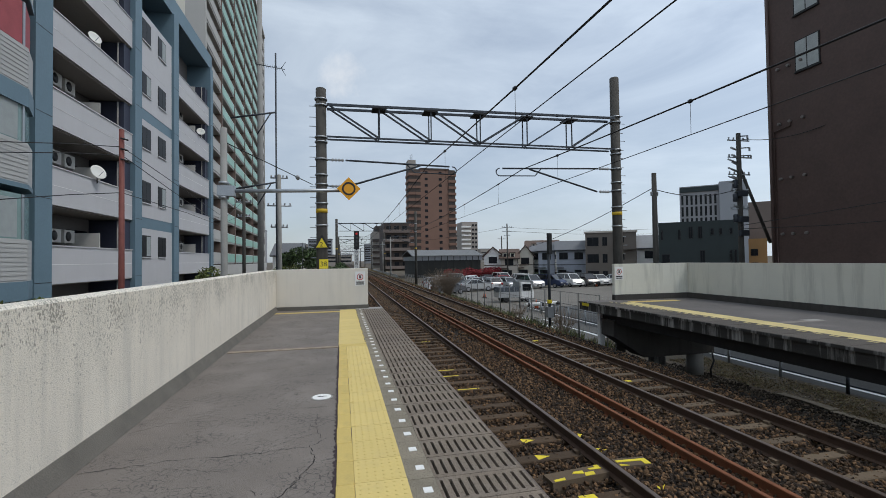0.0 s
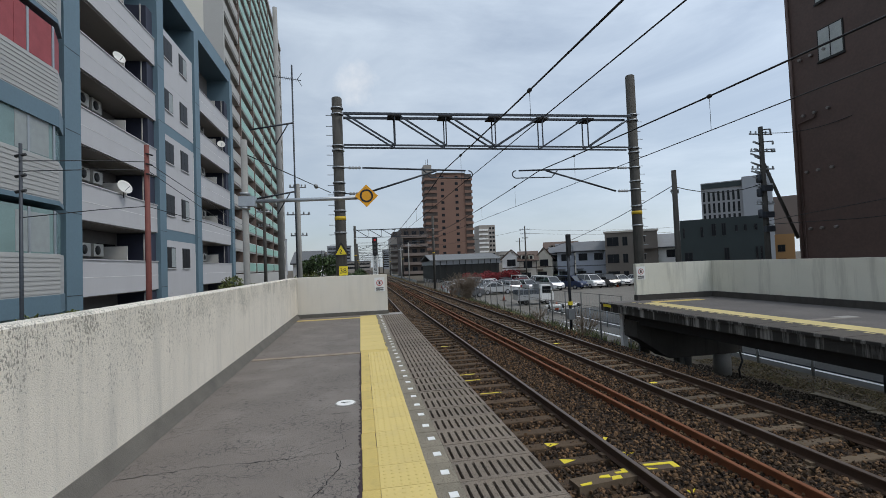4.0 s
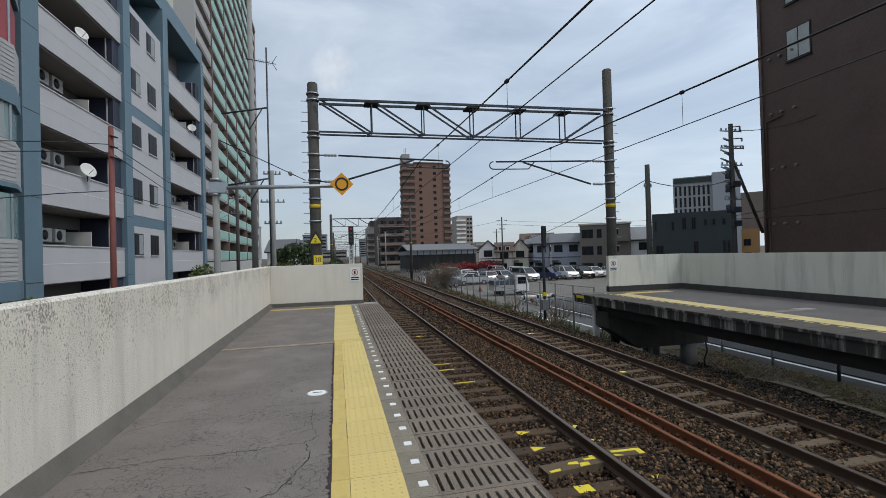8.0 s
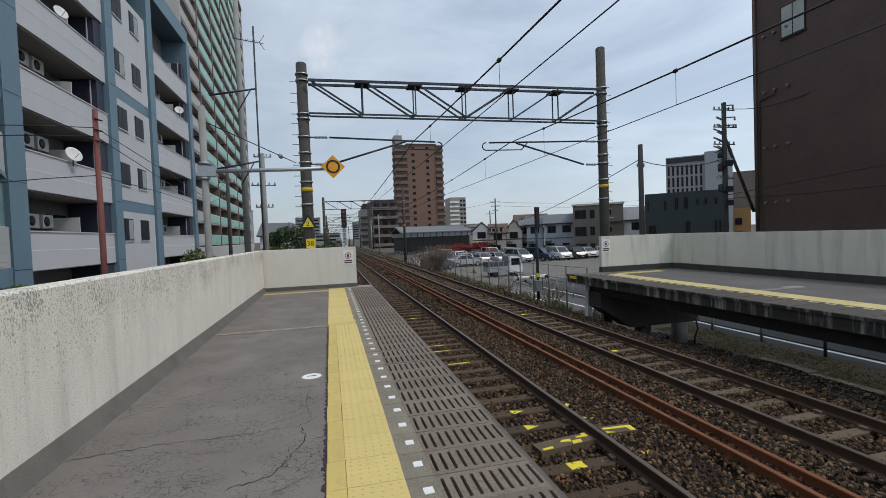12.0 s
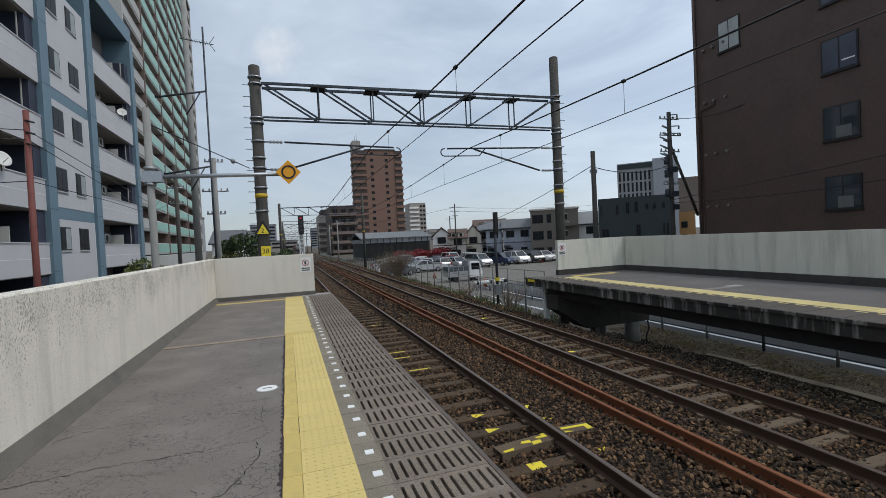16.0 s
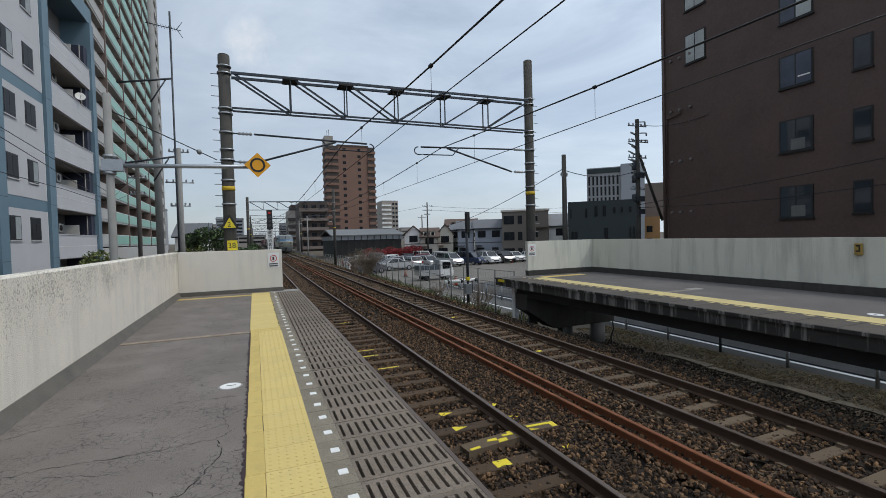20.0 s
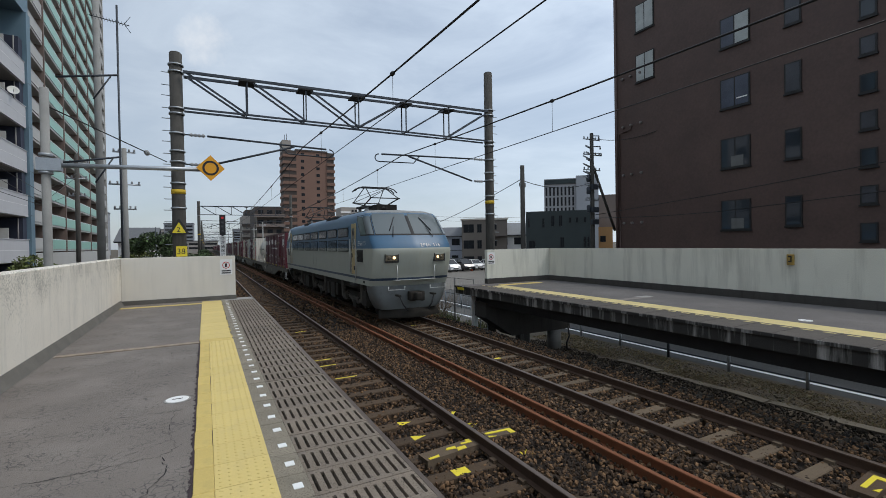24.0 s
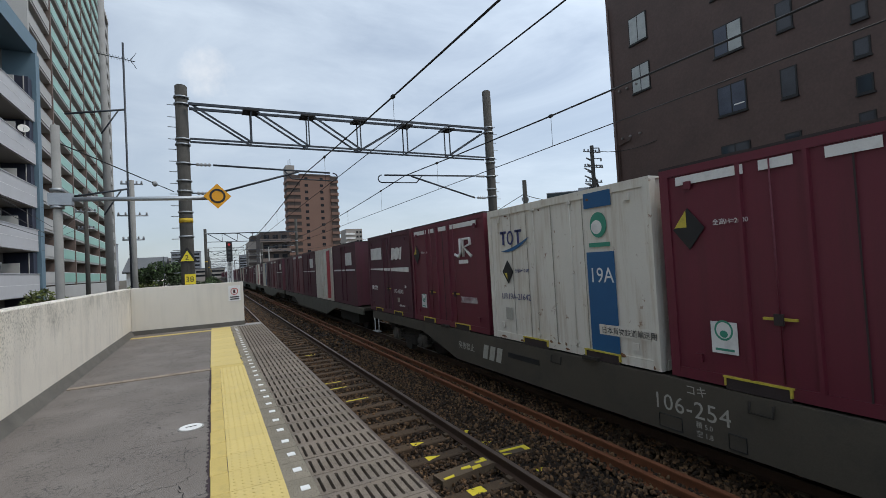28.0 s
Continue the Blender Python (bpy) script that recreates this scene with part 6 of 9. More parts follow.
utility_pole(31.0, 85.0, 6.0, 0.14, "thin utility pole among houses", ((5.4, 0.8),), POLEM)
utility_pole(7.9, 75.0, 5.4, 0.12, "concrete pole beside the tracks", ((4.8, 0.5),))
utility_pole(8.4, 95.0, 5.4, 0.12, "concrete pole beside the tracks", ((4.8, 0.5),))
tw = thing("town_cables", "thin cables between utility poles over the town", "cable")
for a, b in (((15.5, 20, 4.9), (22.7, 21.9, 5.4)), ((26.5, 70, 6.6), (60, 75, 6.8)), ((26.5, 70, 6.0), (60, 73, 5.8)), ((15.5, 20, 5.0), (18.6, 45, 2.5)), ((22.7, 21.9, 8.3), (23.5, 17, 8.0)), ((26.5, 70, 6.6), (15.0, 110, 6.0))):
    bm = B()
    pts = [(a[0] + (b[0] - a[0]) * u, a[1] + (b[1] - a[1]) * u, a[2] + (b[2] - a[2]) * u - 1.6 * u * (1 - u)) for u in (k / 8 for k in range(9))]
    pipe(bm, pts, 0.02, 5)
    part("cable", bm, WIREM, tw)
for pts in ([(22.62, 21.9, 3.2), (22.6, 13.6, 3.75), (22.5, 7.1, 4.3), (22.4, -6.0, 5.7)], [(22.62, 21.9, 3.02), (22.6, 17.0, 2.85), (22.6, 13.6, 2.87), (22.5, 7.1, 3.2), (22.4, -6.0, 4.2)]):
    bm = B()
    pipe(bm, pts, 0.018, 5)
    part("cable", bm, WIREM, tw)

FENCEM = mat("weathered_galvanised", (0.15, 0.15, 0.145), 0.7, 0.3, var=0.2)
fence = thing("trackside_fence", "thin grey wire fence between tracks and car park", "fence")
for k in range(35):
    y = 16.3 + 1.66 * k
    rod_part("post", (10.0, y, GROUND), (10.0, y, -0.02 - 0.012 * (y - 16)), 0.034, FENCEM, fence, seg=8)
for z in (0.05, 0.6, 1.15, 1.6):
    rod_part("wire", (10.0, 16.3, -z), (10.0, 73, -z - 0.68), 0.01, FENCEM, fence, seg=5)
bm = B()
for k in range(230):
    y = 15.6 + 0.25 * k
    rod(bm, (10.0, y, GROUND + 0.05), (10.0, y, -0.06 - 0.012 * (y - 16)), 0.0035, seg=3, caps=False)
part("wire_mesh", bm, GALV, fence, "thin vertical mesh wires")
fence2 = thing("trackside_fence", "pale picket fence farther along the tracks", "fence")
for k in range(60):
    y = 74 + 1.0 * k
    box_part("picket", (8.9, 8.94, y, y + 0.8, GROUND + 0.2, GROUND + 1.5), GALV, fence2)

barrier = thing("road_barrier", "white pipe barrier with black rings in the car park", "barrier", (14.2, 31.0, GROUND))
rod_part("pipe", (-1.2, 0, 0.55), (1.6, 0.4, 0.55), 0.14, WHITE, barrier, seg=12)
for s in (-1.0, 0.1, 1.4):
    rod_part("ring", (s, 0.03 * (s + 1.2), 0.55), (s + 0.14, 0.04 * (s + 1.2), 0.55), 0.15, BLACK, barrier, seg=12)
    rod_part("leg", (s, 0, 0), (s, 0, 0.45), 0.05, GALV, barrier)
for x, y in ((14.8, 33.0), (33.4, 55.0), (14.1, 44.0)):
    cone = thing("traffic_cone", "orange plastic traffic cone on the car park", "traffic cone", (x, y, GROUND), group="traffic cones")
    box_part("base", (-0.2, 0.2, -0.2, 0.2, 0, 0.04), BLACK, cone)
    bm = B()
    lathe(bm, [(0.16, 0.04), (0.03, 0.7)], 12)
    part("body", bm, mat("cone_orange", (0.5, 0.09, 0.03), 0.6), cone)
for x, y0, y1 in ((11.5, 22, 30), (12.4, 20, 27)):
    sheet("kerb_line", x, x + 0.25, y0, y1, GROUND + 0.01, WHITE, "faded white painted line in the car park", "road marking")

# ---- plants ----
LEAF = mat("leaf_green", (0.045, 0.075, 0.024), 0.7, var=0.2, island=0.5, bump=0)
LEAF2 = mat("leaf_yellowgreen", (0.1, 0.12, 0.03), 0.7, var=0.2, island=0.5, bump=0)
REDLEAF = mat("leaf_red", (0.22, 0.02, 0.025), 0.7, var=0.2, island=0.5, bump=0)
BARK = mat("bark", (0.07, 0.055, 0.042), 0.95, var=0.3)


def leaves(count, blobs, size, seed):
    rng = np.random.default_rng(seed)
    pts = []
    for cx, cy, cz, rx, ry, rz, share in blobs:
        n = int(count * share)
        d = rng.normal(size=(n, 3))
        d /= np.linalg.norm(d, axis=1)[:, None]
        r = rng.uniform(0.45, 1.05, n) ** 0.6
        pts.append(d * r[:, None] * (rx, ry, rz) + (cx, cy, cz))
    p = np.concatenate(pts)
    n = len(p)
    u = rng.normal(size=(n, 3))
    u /= np.linalg.norm(u, axis=1)[:, None]
    v = np.cross(u, rng.normal(size=(n, 3)))
    v /= np.linalg.norm(v, axis=1)[:, None]
    s = rng.uniform(0.5, 1.2, n)[:, None] * size
    V_ = np.stack([p - u * s, p + v * s * 0.5, p + u * s, p - v * s * 0.5], 1).reshape(-1, 3)
    F_ = np.arange(4 * n).reshape(-1, 4)
    me = bpy.data.meshes.new("leaves")
    me.from_pydata(V_.tolist(), [], F_.tolist())
    return me


def tree(x, y, h, spread, n, size, material, label, seed):
    th = thing("tree" if h > 2.6 else "bush", label, "tree" if h > 2.6 else "bush", (x, y, GROUND), group="trackside plants")
    rnd = random.Random(seed)
    bm = B()
    rod(bm, (0, 0, 0), (0.05, 0, h * 0.55), 0.1 * h / 4, 0.05 * h / 4, 8)
    blobs = []
    for k in range(7):
        a, r = rnd.uniform(0, 6.28), rnd.uniform(0.2, 0.75) * spread
        z = h * rnd.uniform(0.42, 0.85)
        e = (r * math.cos(a), r * math.sin(a), z)
        rod(bm, (0.03, 0, h * rnd.uniform(0.2, 0.5)), e, 0.035 * h / 4, 0.01, 6)
        q = spread * rnd.uniform(0.35, 0.6)
        blobs.append((*e, q, q, q * 0.75, 1 / 7))
    part("trunk", bm, BARK, th)
    me = leaves(n, blobs, size, seed)
    me.materials.append(material)
    part("crown", me, material, th)
    return th


tree(-2.9, 34, 5.4, 1.9, 5000, 0.11, LEAF, "dark green leafy tree behind the end wall", 1)
tree(-1.2, 40, 4.6, 1.6, 3500, 0.11, LEAF, "dark green leafy tree behind the end wall", 2)
tree(-4.6, 38, 4.2, 1.4, 3000, 0.1, LEAF2, "yellow-green leafy tree by the house", 3)
tree(-5.2, 20.5, 4.2, 0.9, 2600, 0.07, LEAF2, "yellow-green shrub behind the wall", 4)
tree(-7.4, 12.9, 3.6, 0.9, 2600, 0.07, LEAF2, "yellow-green shrub before the apartment block", 5)
tree(-3.9, 24, 3.8, 0.7, 1500, 0.07, LEAF2, "yellow-green shrub behind the wall", 6)
tree(-0.3, 58, 4.0, 1.4, 2500, 0.13, LEAF, "green bushes beside the near track", 7)
for k in range(6):
    th = tree(17.3 + 1.62 * k, 70.8 + 0.1 * k, 2.5, 1.5, 2200, 0.13, REDLEAF, "dark red flowering hedge beside the car park", 20 + k)
for k in range(6):
    tree(29.5 + 1.5 * k, 66.5 - 0.5 * k, 1.5, 1.2, 1500, 0.12, LEAF, "green clipped hedge along the car park", 40 + k)


def bare_bush(x, y, h, n, seed):
    th = thing("bush", "leafless brown bush with thin branches by the fence", "bush", (x, y, GROUND + 0.2), group="trackside plants")
    rnd = random.Random(seed)
    bm = B()
    for k in range(n):
        a, r = rnd.uniform(0, 6.28), rnd.uniform(0.2, 1.0) * h * 0.6
        p0 = (rnd.uniform(-0.2, 0.2), rnd.uniform(-0.2, 0.2), 0)
        p1 = (r * 0.5 * math.cos(a), r * 0.5 * math.sin(a), h * 0.5)
        p2 = (r * math.cos(a + 0.3), r * math.sin(a + 0.3), h * rnd.uniform(0.7, 1.0))
        rod(bm, p0, p1, 0.012, 0.008, 4, False)
        rod(bm, p1, p2, 0.008, 0.004, 4, False)
        rod(bm, p1, (p2[0] + rnd.uniform(-0.4, 0.4), p2[1] + rnd.uniform(-0.4, 0.4), h * rnd.uniform(0.6, 1.0)), 0.01, 0.004, 4, False)
    part("brush", bm, mat("dry_twigs", (0.2, 0.155, 0.115), 0.95, var=0.2), th)
    return th


bare_bush(9.3, 40, 3.0, 240, 1)
bare_bush(9.2, 45, 2.4, 90, 2)
bare_bush(9.5, 18.5, 1.6, 40, 3)
bare_bush(9.6, 24.0, 1.2, 30, 4)

# ---- parked cars ----
TYRE = mat("tyre", (0.015, 0.015, 0.016), 0.8, var=0.1)
RIM = mat("wheel_rim", (0.4, 0.4, 0.42), 0.35, 0.8, var=0.05)
LAMP = glass_mat("head_lamp", (0.45, 0.45, 0.47), 0.1)
TAIL = glass_mat("tail_lamp", (0.3, 0.02, 0.02), 0.2)
PAINTS = {k: mat("car_" + k, c, 0.3, m, var=0.03, bump=0, coat=0.6) for k, c, m in (
    ("white", (0.8, 0.8, 0.79), 0.0), ("silver", (0.5, 0.51, 0.52), 0.4), ("black", (0.012, 0.012, 0.014), 0.1), ("red", (0.3, 0.015, 0.02), 0.1), ("navy", (0.02, 0.035, 0.09), 0.2), ("grey", (0.12, 0.125, 0.135), 0.4))}
SHAPES = {  # length, width, side outline of the body, outline of the cabin
    "sedan": (4.5, 1.7, [(-2.25, 0.3), (2.25, 0.3), (2.25, 0.62), (2.15, 0.86), (1.2, 0.96), (-1.5, 0.98), (-2.2, 0.9), (-2.25, 0.6)], [(-1.55, 0.96), (1.05, 0.94), (0.25, 1.42), (-0.85, 1.44)]),
    "hatch": (3.8, 1.65, [(-1.9, 0.3), (1.9, 0.3), (1.9, 0.65), (1.75, 0.88), (1.05, 1.0), (-1.7, 1.02), (-1.88, 0.8)], [(-1.75, 1.0), (1.05, 0.98), (0.4, 1.5), (-1.4, 1.54)]),
    "van": (4.6, 1.72, [(-2.3, 0.32), (2.3, 0.32), (2.3, 0.7), (2.1, 0.98), (1.5, 1.1), (-2.25, 1.12), (-2.3, 0.8)], [(-2.22, 1.1), (1.5, 1.08), (0.75, 1.76), (-2.0, 1.82)]),
}
CARS = {}


def car(kind, paint):
    L, W_, body, cab = SHAPES[kind]
    th = thing("car", "parked %s %s on the gravel car park" % (paint, {"sedan": "sedan car", "hatch": "hatchback car", "van": "minivan"}[kind]), "car", group="parked cars")
    P_ = PAINTS[paint]
    bm = B()
    extrude_profile(bm, [(a, b) for a, b in body], "y", -W_ / 2, W_ / 2)
    bmesh.ops.bevel(bm, geom=bm.edges[:], offset=0.06, segments=2, affect="EDGES")
    part("body", bm, P_, th)
    bm = B()
    lo = [(x, s * (W_ / 2 - 0.08), z) for s in (-1, 1) for x, z in cab[:2]]
    hi = [(x, s * (W_ / 2 - 0.22), z - 0.03) for s in (-1, 1) for x, z in (cab[3], cab[2])]
    vs = [bm.verts.new(p) for p in lo + hi]
    for q in ((0, 1, 5, 4), (2, 6, 7, 3), (0, 4, 6, 2), (1, 3, 7, 5), (4, 5, 7, 6), (0, 2, 3, 1)):
        bm.faces.new([vs[i] for i in q])
    part("glasshouse", bm, GLASS, th)
    bm = B()
    box(bm, cab[3][0] - 0.02, cab[2][0] + 0.02, -W_ / 2 + 0.2, W_ / 2 - 0.2, cab[2][1] - 0.045, cab[2][1] + 0.02, 0.02)
    part("roof", bm, P_, th)
    for s in (-1, 1):
        for x in (-L * 0.29, L * 0.3):
            bm = B()
            lathe(bm, [(0.2, -0.1), (0.3, -0.09), (0.31, 0), (0.3, 0.09), (0.2, 0.1)], 16, (x, s * (W_ / 2 - 0.09), 0.31), "y")
            wh = part("tyre", bm, TYRE, th)
            bm = B()
            lathe(bm, [(0.19, -0.105), (0.19, 0.105)], 12, (x, s * (W_ / 2 - 0.09), 0.31), "y")
            part("rim", bm, RIM, wh)
        box_part("headlight", (L / 2 - 0.16, L / 2 + 0.01, s * (W_ / 2 - 0.25) - 0.17, s * (W_ / 2 - 0.25) + 0.17, 0.62, 0.78), LAMP, th)
        box_part("tail_light", (-L / 2 - 0.01, -L / 2 + 0.12, s * (W_ / 2 - 0.16) - 0.1, s * (W_ / 2 - 0.16) + 0.1, 0.66, 0.95), TAIL, th)
        bm = B()
        bar(bm, (cab[3][0], s * (W_ / 2 - 0.21), cab[3][1] - 0.05), (cab[0][0], s * (W_ / 2 - 0.07), cab[0][1]), 0.06, 0.09)
        part("window_pillar", bm, P_, th)
        bm = B()
        bar(bm, (0.0, s * (W_ / 2 - 0.2), cab[2][1] - 0.06), (0.0, s * (W_ / 2 - 0.07), cab[1][1]), 0.05, 0.07)
        part("window_pillar", bm, P_, th)
        bm = B()
        bar(bm, (cab[2][0], s * (W_ / 2 - 0.21), cab[2][1] - 0.05), (cab[1][0], s * (W_ / 2 - 0.07), cab[1][1]), 0.06, 0.07)
        part("window_pillar", bm, P_, th)
    box_part("grille", (L / 2 - 0.02, L / 2 + 0.015, -0.4, 0.4, 0.42, 0.58), BLACK, th)
    box_part("number_plate", (L / 2 + 0.0, L / 2 + 0.02, -0.16, 0.16, 0.36, 0.44), WHITE, th)
    return th


def park(kind, paint, x, y, rz):
    m = pose(x, y, GROUND - 0.006, 0, 0, rz)
    if (kind, paint) not in CARS:
        CARS[kind, paint] = car(kind, paint)
        CARS[kind, paint].matrix_basis = m
    else:
        copy_thing(CARS[kind, paint], m)


park("sedan", "silver", 16.0, 53.5, 8)
for kind, paint, x, y, rz in (("van", "silver", 24.2, 56.0, -80), ("van", "navy", 27.2, 56.3, -60), ("van", "white", 30.4, 56.8, -85), ("van", "black", 32.9, 57.0, -88), ("hatch", "silver", 20.9, 55.4, -78), ("hatch", "white", 35.2, 57.4, -90)):
    park(kind, paint, x, y, rz)
rnd = random.Random(5)
row_b = (("sedan", "black"), ("hatch", "white"), ("sedan", "grey"), ("hatch", "red"), ("van", "white"), ("sedan", "grey"), ("hatch", "silver"), ("van", "black"), ("hatch", "white"))
row_c = (("hatch", "white"), ("van", "silver"), ("sedan", "white"), ("hatch", "black"), ("van", "white"), ("sedan", "silver"))
for k, (kind, paint) in enumerate(row_b):
    park(kind, paint, 15.2 + 2.5 * k, 61.9 + rnd.uniform(-0.2, 0.2), rnd.choice((-90, 90)) + rnd.uniform(-3, 3))
for k, (kind, paint) in enumerate(row_c):
    park(kind, paint, 14.6 + 2.45 * k, 66.9 + rnd.uniform(-0.2, 0.2), rnd.choice((-90, 90)) + rnd.uniform(-3, 3))
for k, (kind, paint) in enumerate((("hatch", "grey"), ("sedan", "white"), ("hatch", "silver"))):
    park(kind, paint, 11.9 + 0.5 * k, 50.5 + 5.6 * k, 12 + rnd.uniform(-3, 3))
row_d = (("hatch", "white", 12.4, 57.1), ("sedan", "black", 14.7, 57.0), ("hatch", "silver", 17.0, 57.1), ("hatch", "white", 37.6, 57.3), ("sedan", "grey", 40.0, 57.4),
         ("van", "white", 37.8, 61.9), ("hatch", "silver", 40.2, 61.8), ("sedan", "white", 42.5, 61.9), ("hatch", "silver", 18.9, 55.9))
for kind, paint, x, y in row_d:
    park(kind, paint, x, y, rnd.choice((-90, 90)) + rnd.uniform(-4, 4))
kei = thing("kei_truck", "small white light truck with a blue-grey covered bed", "truck", (15.3, 39.0, GROUND - 0.006), 0)
bm = B()
extrude_profile(bm, [(0.35, 0.3), (1.65, 0.3), (1.68, 0.85), (1.35, 1.75), (0.4, 1.8)], "y", -0.72, 0.72)
bmesh.ops.bevel(bm, geom=bm.edges[:], offset=0.05, segments=2, affect="EDGES")
part("cab", bm, PAINTS["white"], kei)
for s in (-1, 1):
    box_part("side_window", (0.55, 1.36, s * 0.725 - 0.012, s * 0.725 + 0.012, 1.02, 1.62), GLASS, kei)
    bm = B()
    lathe(bm, [(0.17, -0.095), (0.17, 0.095)], 12, (1.05, s * 0.62, 0.27), "y")
    part("hub_cap", bm, RIM, kei)
    for x in (-1.0, 1.05):
        bm = B()
        lathe(bm, [(0.18, -0.09), (0.27, -0.08), (0.27, 0.08), (0.18, 0.09)], 16, (x, s * 0.62, 0.27), "y")
        part("wheel", bm, TYRE, kei)
box_part("bed", (-1.7, 0.3, -0.72, 0.72, 0.45, 0.95), PAINTS["silver"], kei)
box_part("cover", (-1.68, 0.25, -0.7, 0.7, 0.95, 1.36), mat("tarpaulin", (0.075, 0.088, 0.105), 0.8, var=0.15), kei)
for k in range(5):
    box_part("hoop", (-1.7 + 0.48 * k, -1.66 + 0.48 * k, -0.73, 0.73, 0.95, 1.85), GALV, kei) if k == 4 else box_part("hoop", (-1.7 + 0.48 * k, -1.66 + 0.48 * k, -0.73, -0.69, 0.95, 1.7), GALV, kei)

# spiral stair at the end of the brown block
st = thing("spiral_stair", "dark steel spiral fire stair at the end of the brown block", "spiral staircase", (24.6, -0.6, GROUND))
rod_part("pole", (0, 0, 0), (0, 0, 20), 0.16, STEEL, st, seg=12)
bm = B()
box(bm, 0.1, 1.2, -0.14, 0.14, 0, 0.04)
step_me = mesh_of(bm, STEEL)
for k in range(100):
    shared("tread", step_me, st, (0, 0, 0.2 * k), radians(24 * k))
for k in range(6):
    box_part("landing", (-0.3, 1.4, 0.2, 2.0, 3.0 * k + 2.9, 3.0 * k + 3.05), STEEL, st)
bm = B()
pts = [(1.2 * math.cos(radians(24 * k)), 1.2 * math.sin(radians(24 * k)), 0.2 * k + 0.95) for k in range(100)]
pipe(bm, pts, 0.025, 6)
part("handrail", bm, STEEL, st)
bm = B()
for k in range(100):
    a = radians(24 * k)
    rod(bm, (1.2 * math.cos(a), 1.2 * math.sin(a), 0.2 * k), (1.2 * math.cos(a), 1.2 * math.sin(a), 0.2 * k + 0.95), 0.012, seg=5)
part("balusters", bm, STEEL, st)

# ---- small signs ----
REDS = mat("sign_red", (0.45, 0.02, 0.02), 0.6)


def no_entry(x, y, z, s):
    th = thing("warning_sign", "white notice with a red prohibition ring and unreadable lines of text", "sign", (x, y, z), group="platform end signs")
    box_part("plate", (-0.16 * s, 0.16 * s, -0.006, 0.0, -0.22 * s, 0.22 * s), WHITE, th)
    bm = B()
    for k in range(28):
        a, b = 2 * math.pi * k / 28, 2 * math.pi * (k + 1) / 28
        q = [bm.verts.new((r * s * math.cos(t), -0.008, 0.05 * s + r * s * math.sin(t))) for r, t in ((0.1, a), (0.1, b), (0.08, b), (0.08, a))]
        bm.faces.new(q)
    bar(bm, (-0.06 * s, -0.008, 0.11 * s), (0.06 * s, -0.008, -0.01 * s), 0.015 * s, 0.003)
    part("ring", bm, REDS, th, "red prohibition ring")
    box_part("pictogram", (-0.03 * s, 0.025 * s, -0.0075, -0.006, 0.0, 0.1 * s), BLACK, th)
    for k in range(2):
        box_part("text_bar", (-0.12 * s, 0.12 * s, -0.0075, -0.006, -0.13 * s - 0.06 * k * s, -0.095 * s - 0.06 * k * s), BLACK, th)
    return th


no_entry(0.53, ENDY - 0.003, 0.93, 1.0)
no_entry(9.33, OPEND - 0.045, 0.93, 1.0)
m2 = thing("mast_signs", "yellow triangle sign and yellow number plate on the mast", "sign", (-0.63, PORTAL_Y - 0.19, 0))
bm = B()
extrude_profile(bm, [(-0.22, 1.88), (0.22, 1.88), (0.235, 1.93), (0.02, 2.3), (-0.02, 2.3), (-0.235, 1.93)], "y", -0.012, 0.0)
tri_s = part("triangle", bm, BLACK, m2, "black rounded triangle plate")
bm = B()
extrude_profile(bm, [(-0.17, 1.92), (0.17, 1.92), (0.0, 2.22)], "y", -0.018, -0.012)
part("face", bm, YPAINT, tri_s, "yellow triangle face")
text_part("number", "2", 0.2, BLACK, tri_s, facing(-0.06, -0.0185, 1.95, "-y"))
pl = box_part("number_plate", (-0.08, 0.19, -0.012, 0.0, 1.26, 1.55), YPAINT, m2, "yellow plate")
text_part("number", "38", 0.22, BLACK, pl, facing(-0.07, -0.0125, 1.33, "-y"))
bx = thing("wall_box", "small yellow and dark switch box on the far wall", "switch box", (OPWALL - 0.003, 5.57, 1.0))
ochre = mat("box_ochre", (0.36, 0.24, 0.06), 0.8, var=0.3, scale=12, dirt=(0.12, 0.08, 0.03), dirt_amt=0.7, dirt_scale=9)
box_part("case", (-0.06, 0, -0.07, 0.07, -0.13, 0.12), ochre, bx, bevel=0.008)
box_part("opening", (-0.064, -0.055, -0.035, 0.035, -0.06, 0.09), BLACK, bx, "dark opening in the case")
box_part("lever", (-0.09, -0.064, -0.012, 0.02, -0.03, 0.05), ochre, bx)
wpost = thing("platform_ladder", "white post and steel ladder at the end of the far platform", "ladder", (8.5, 13.75, 0))
box_part("post", (-0.12, 0.05, -0.08, 0.08, GROUND, -0.3), WHITE, wpost)
for s in (0.2, 0.5):
    rod_part("stile", (s, 0, GROUND), (s, 0, -0.05), 0.02, GALV, wpost)
for k in range(7):
    rod_part("rung", (0.2, 0, GROUND + 0.3 + 0.28 * k), (0.5, 0, GROUND + 0.3 + 0.28 * k), 0.014, GALV, wpost, seg=6)


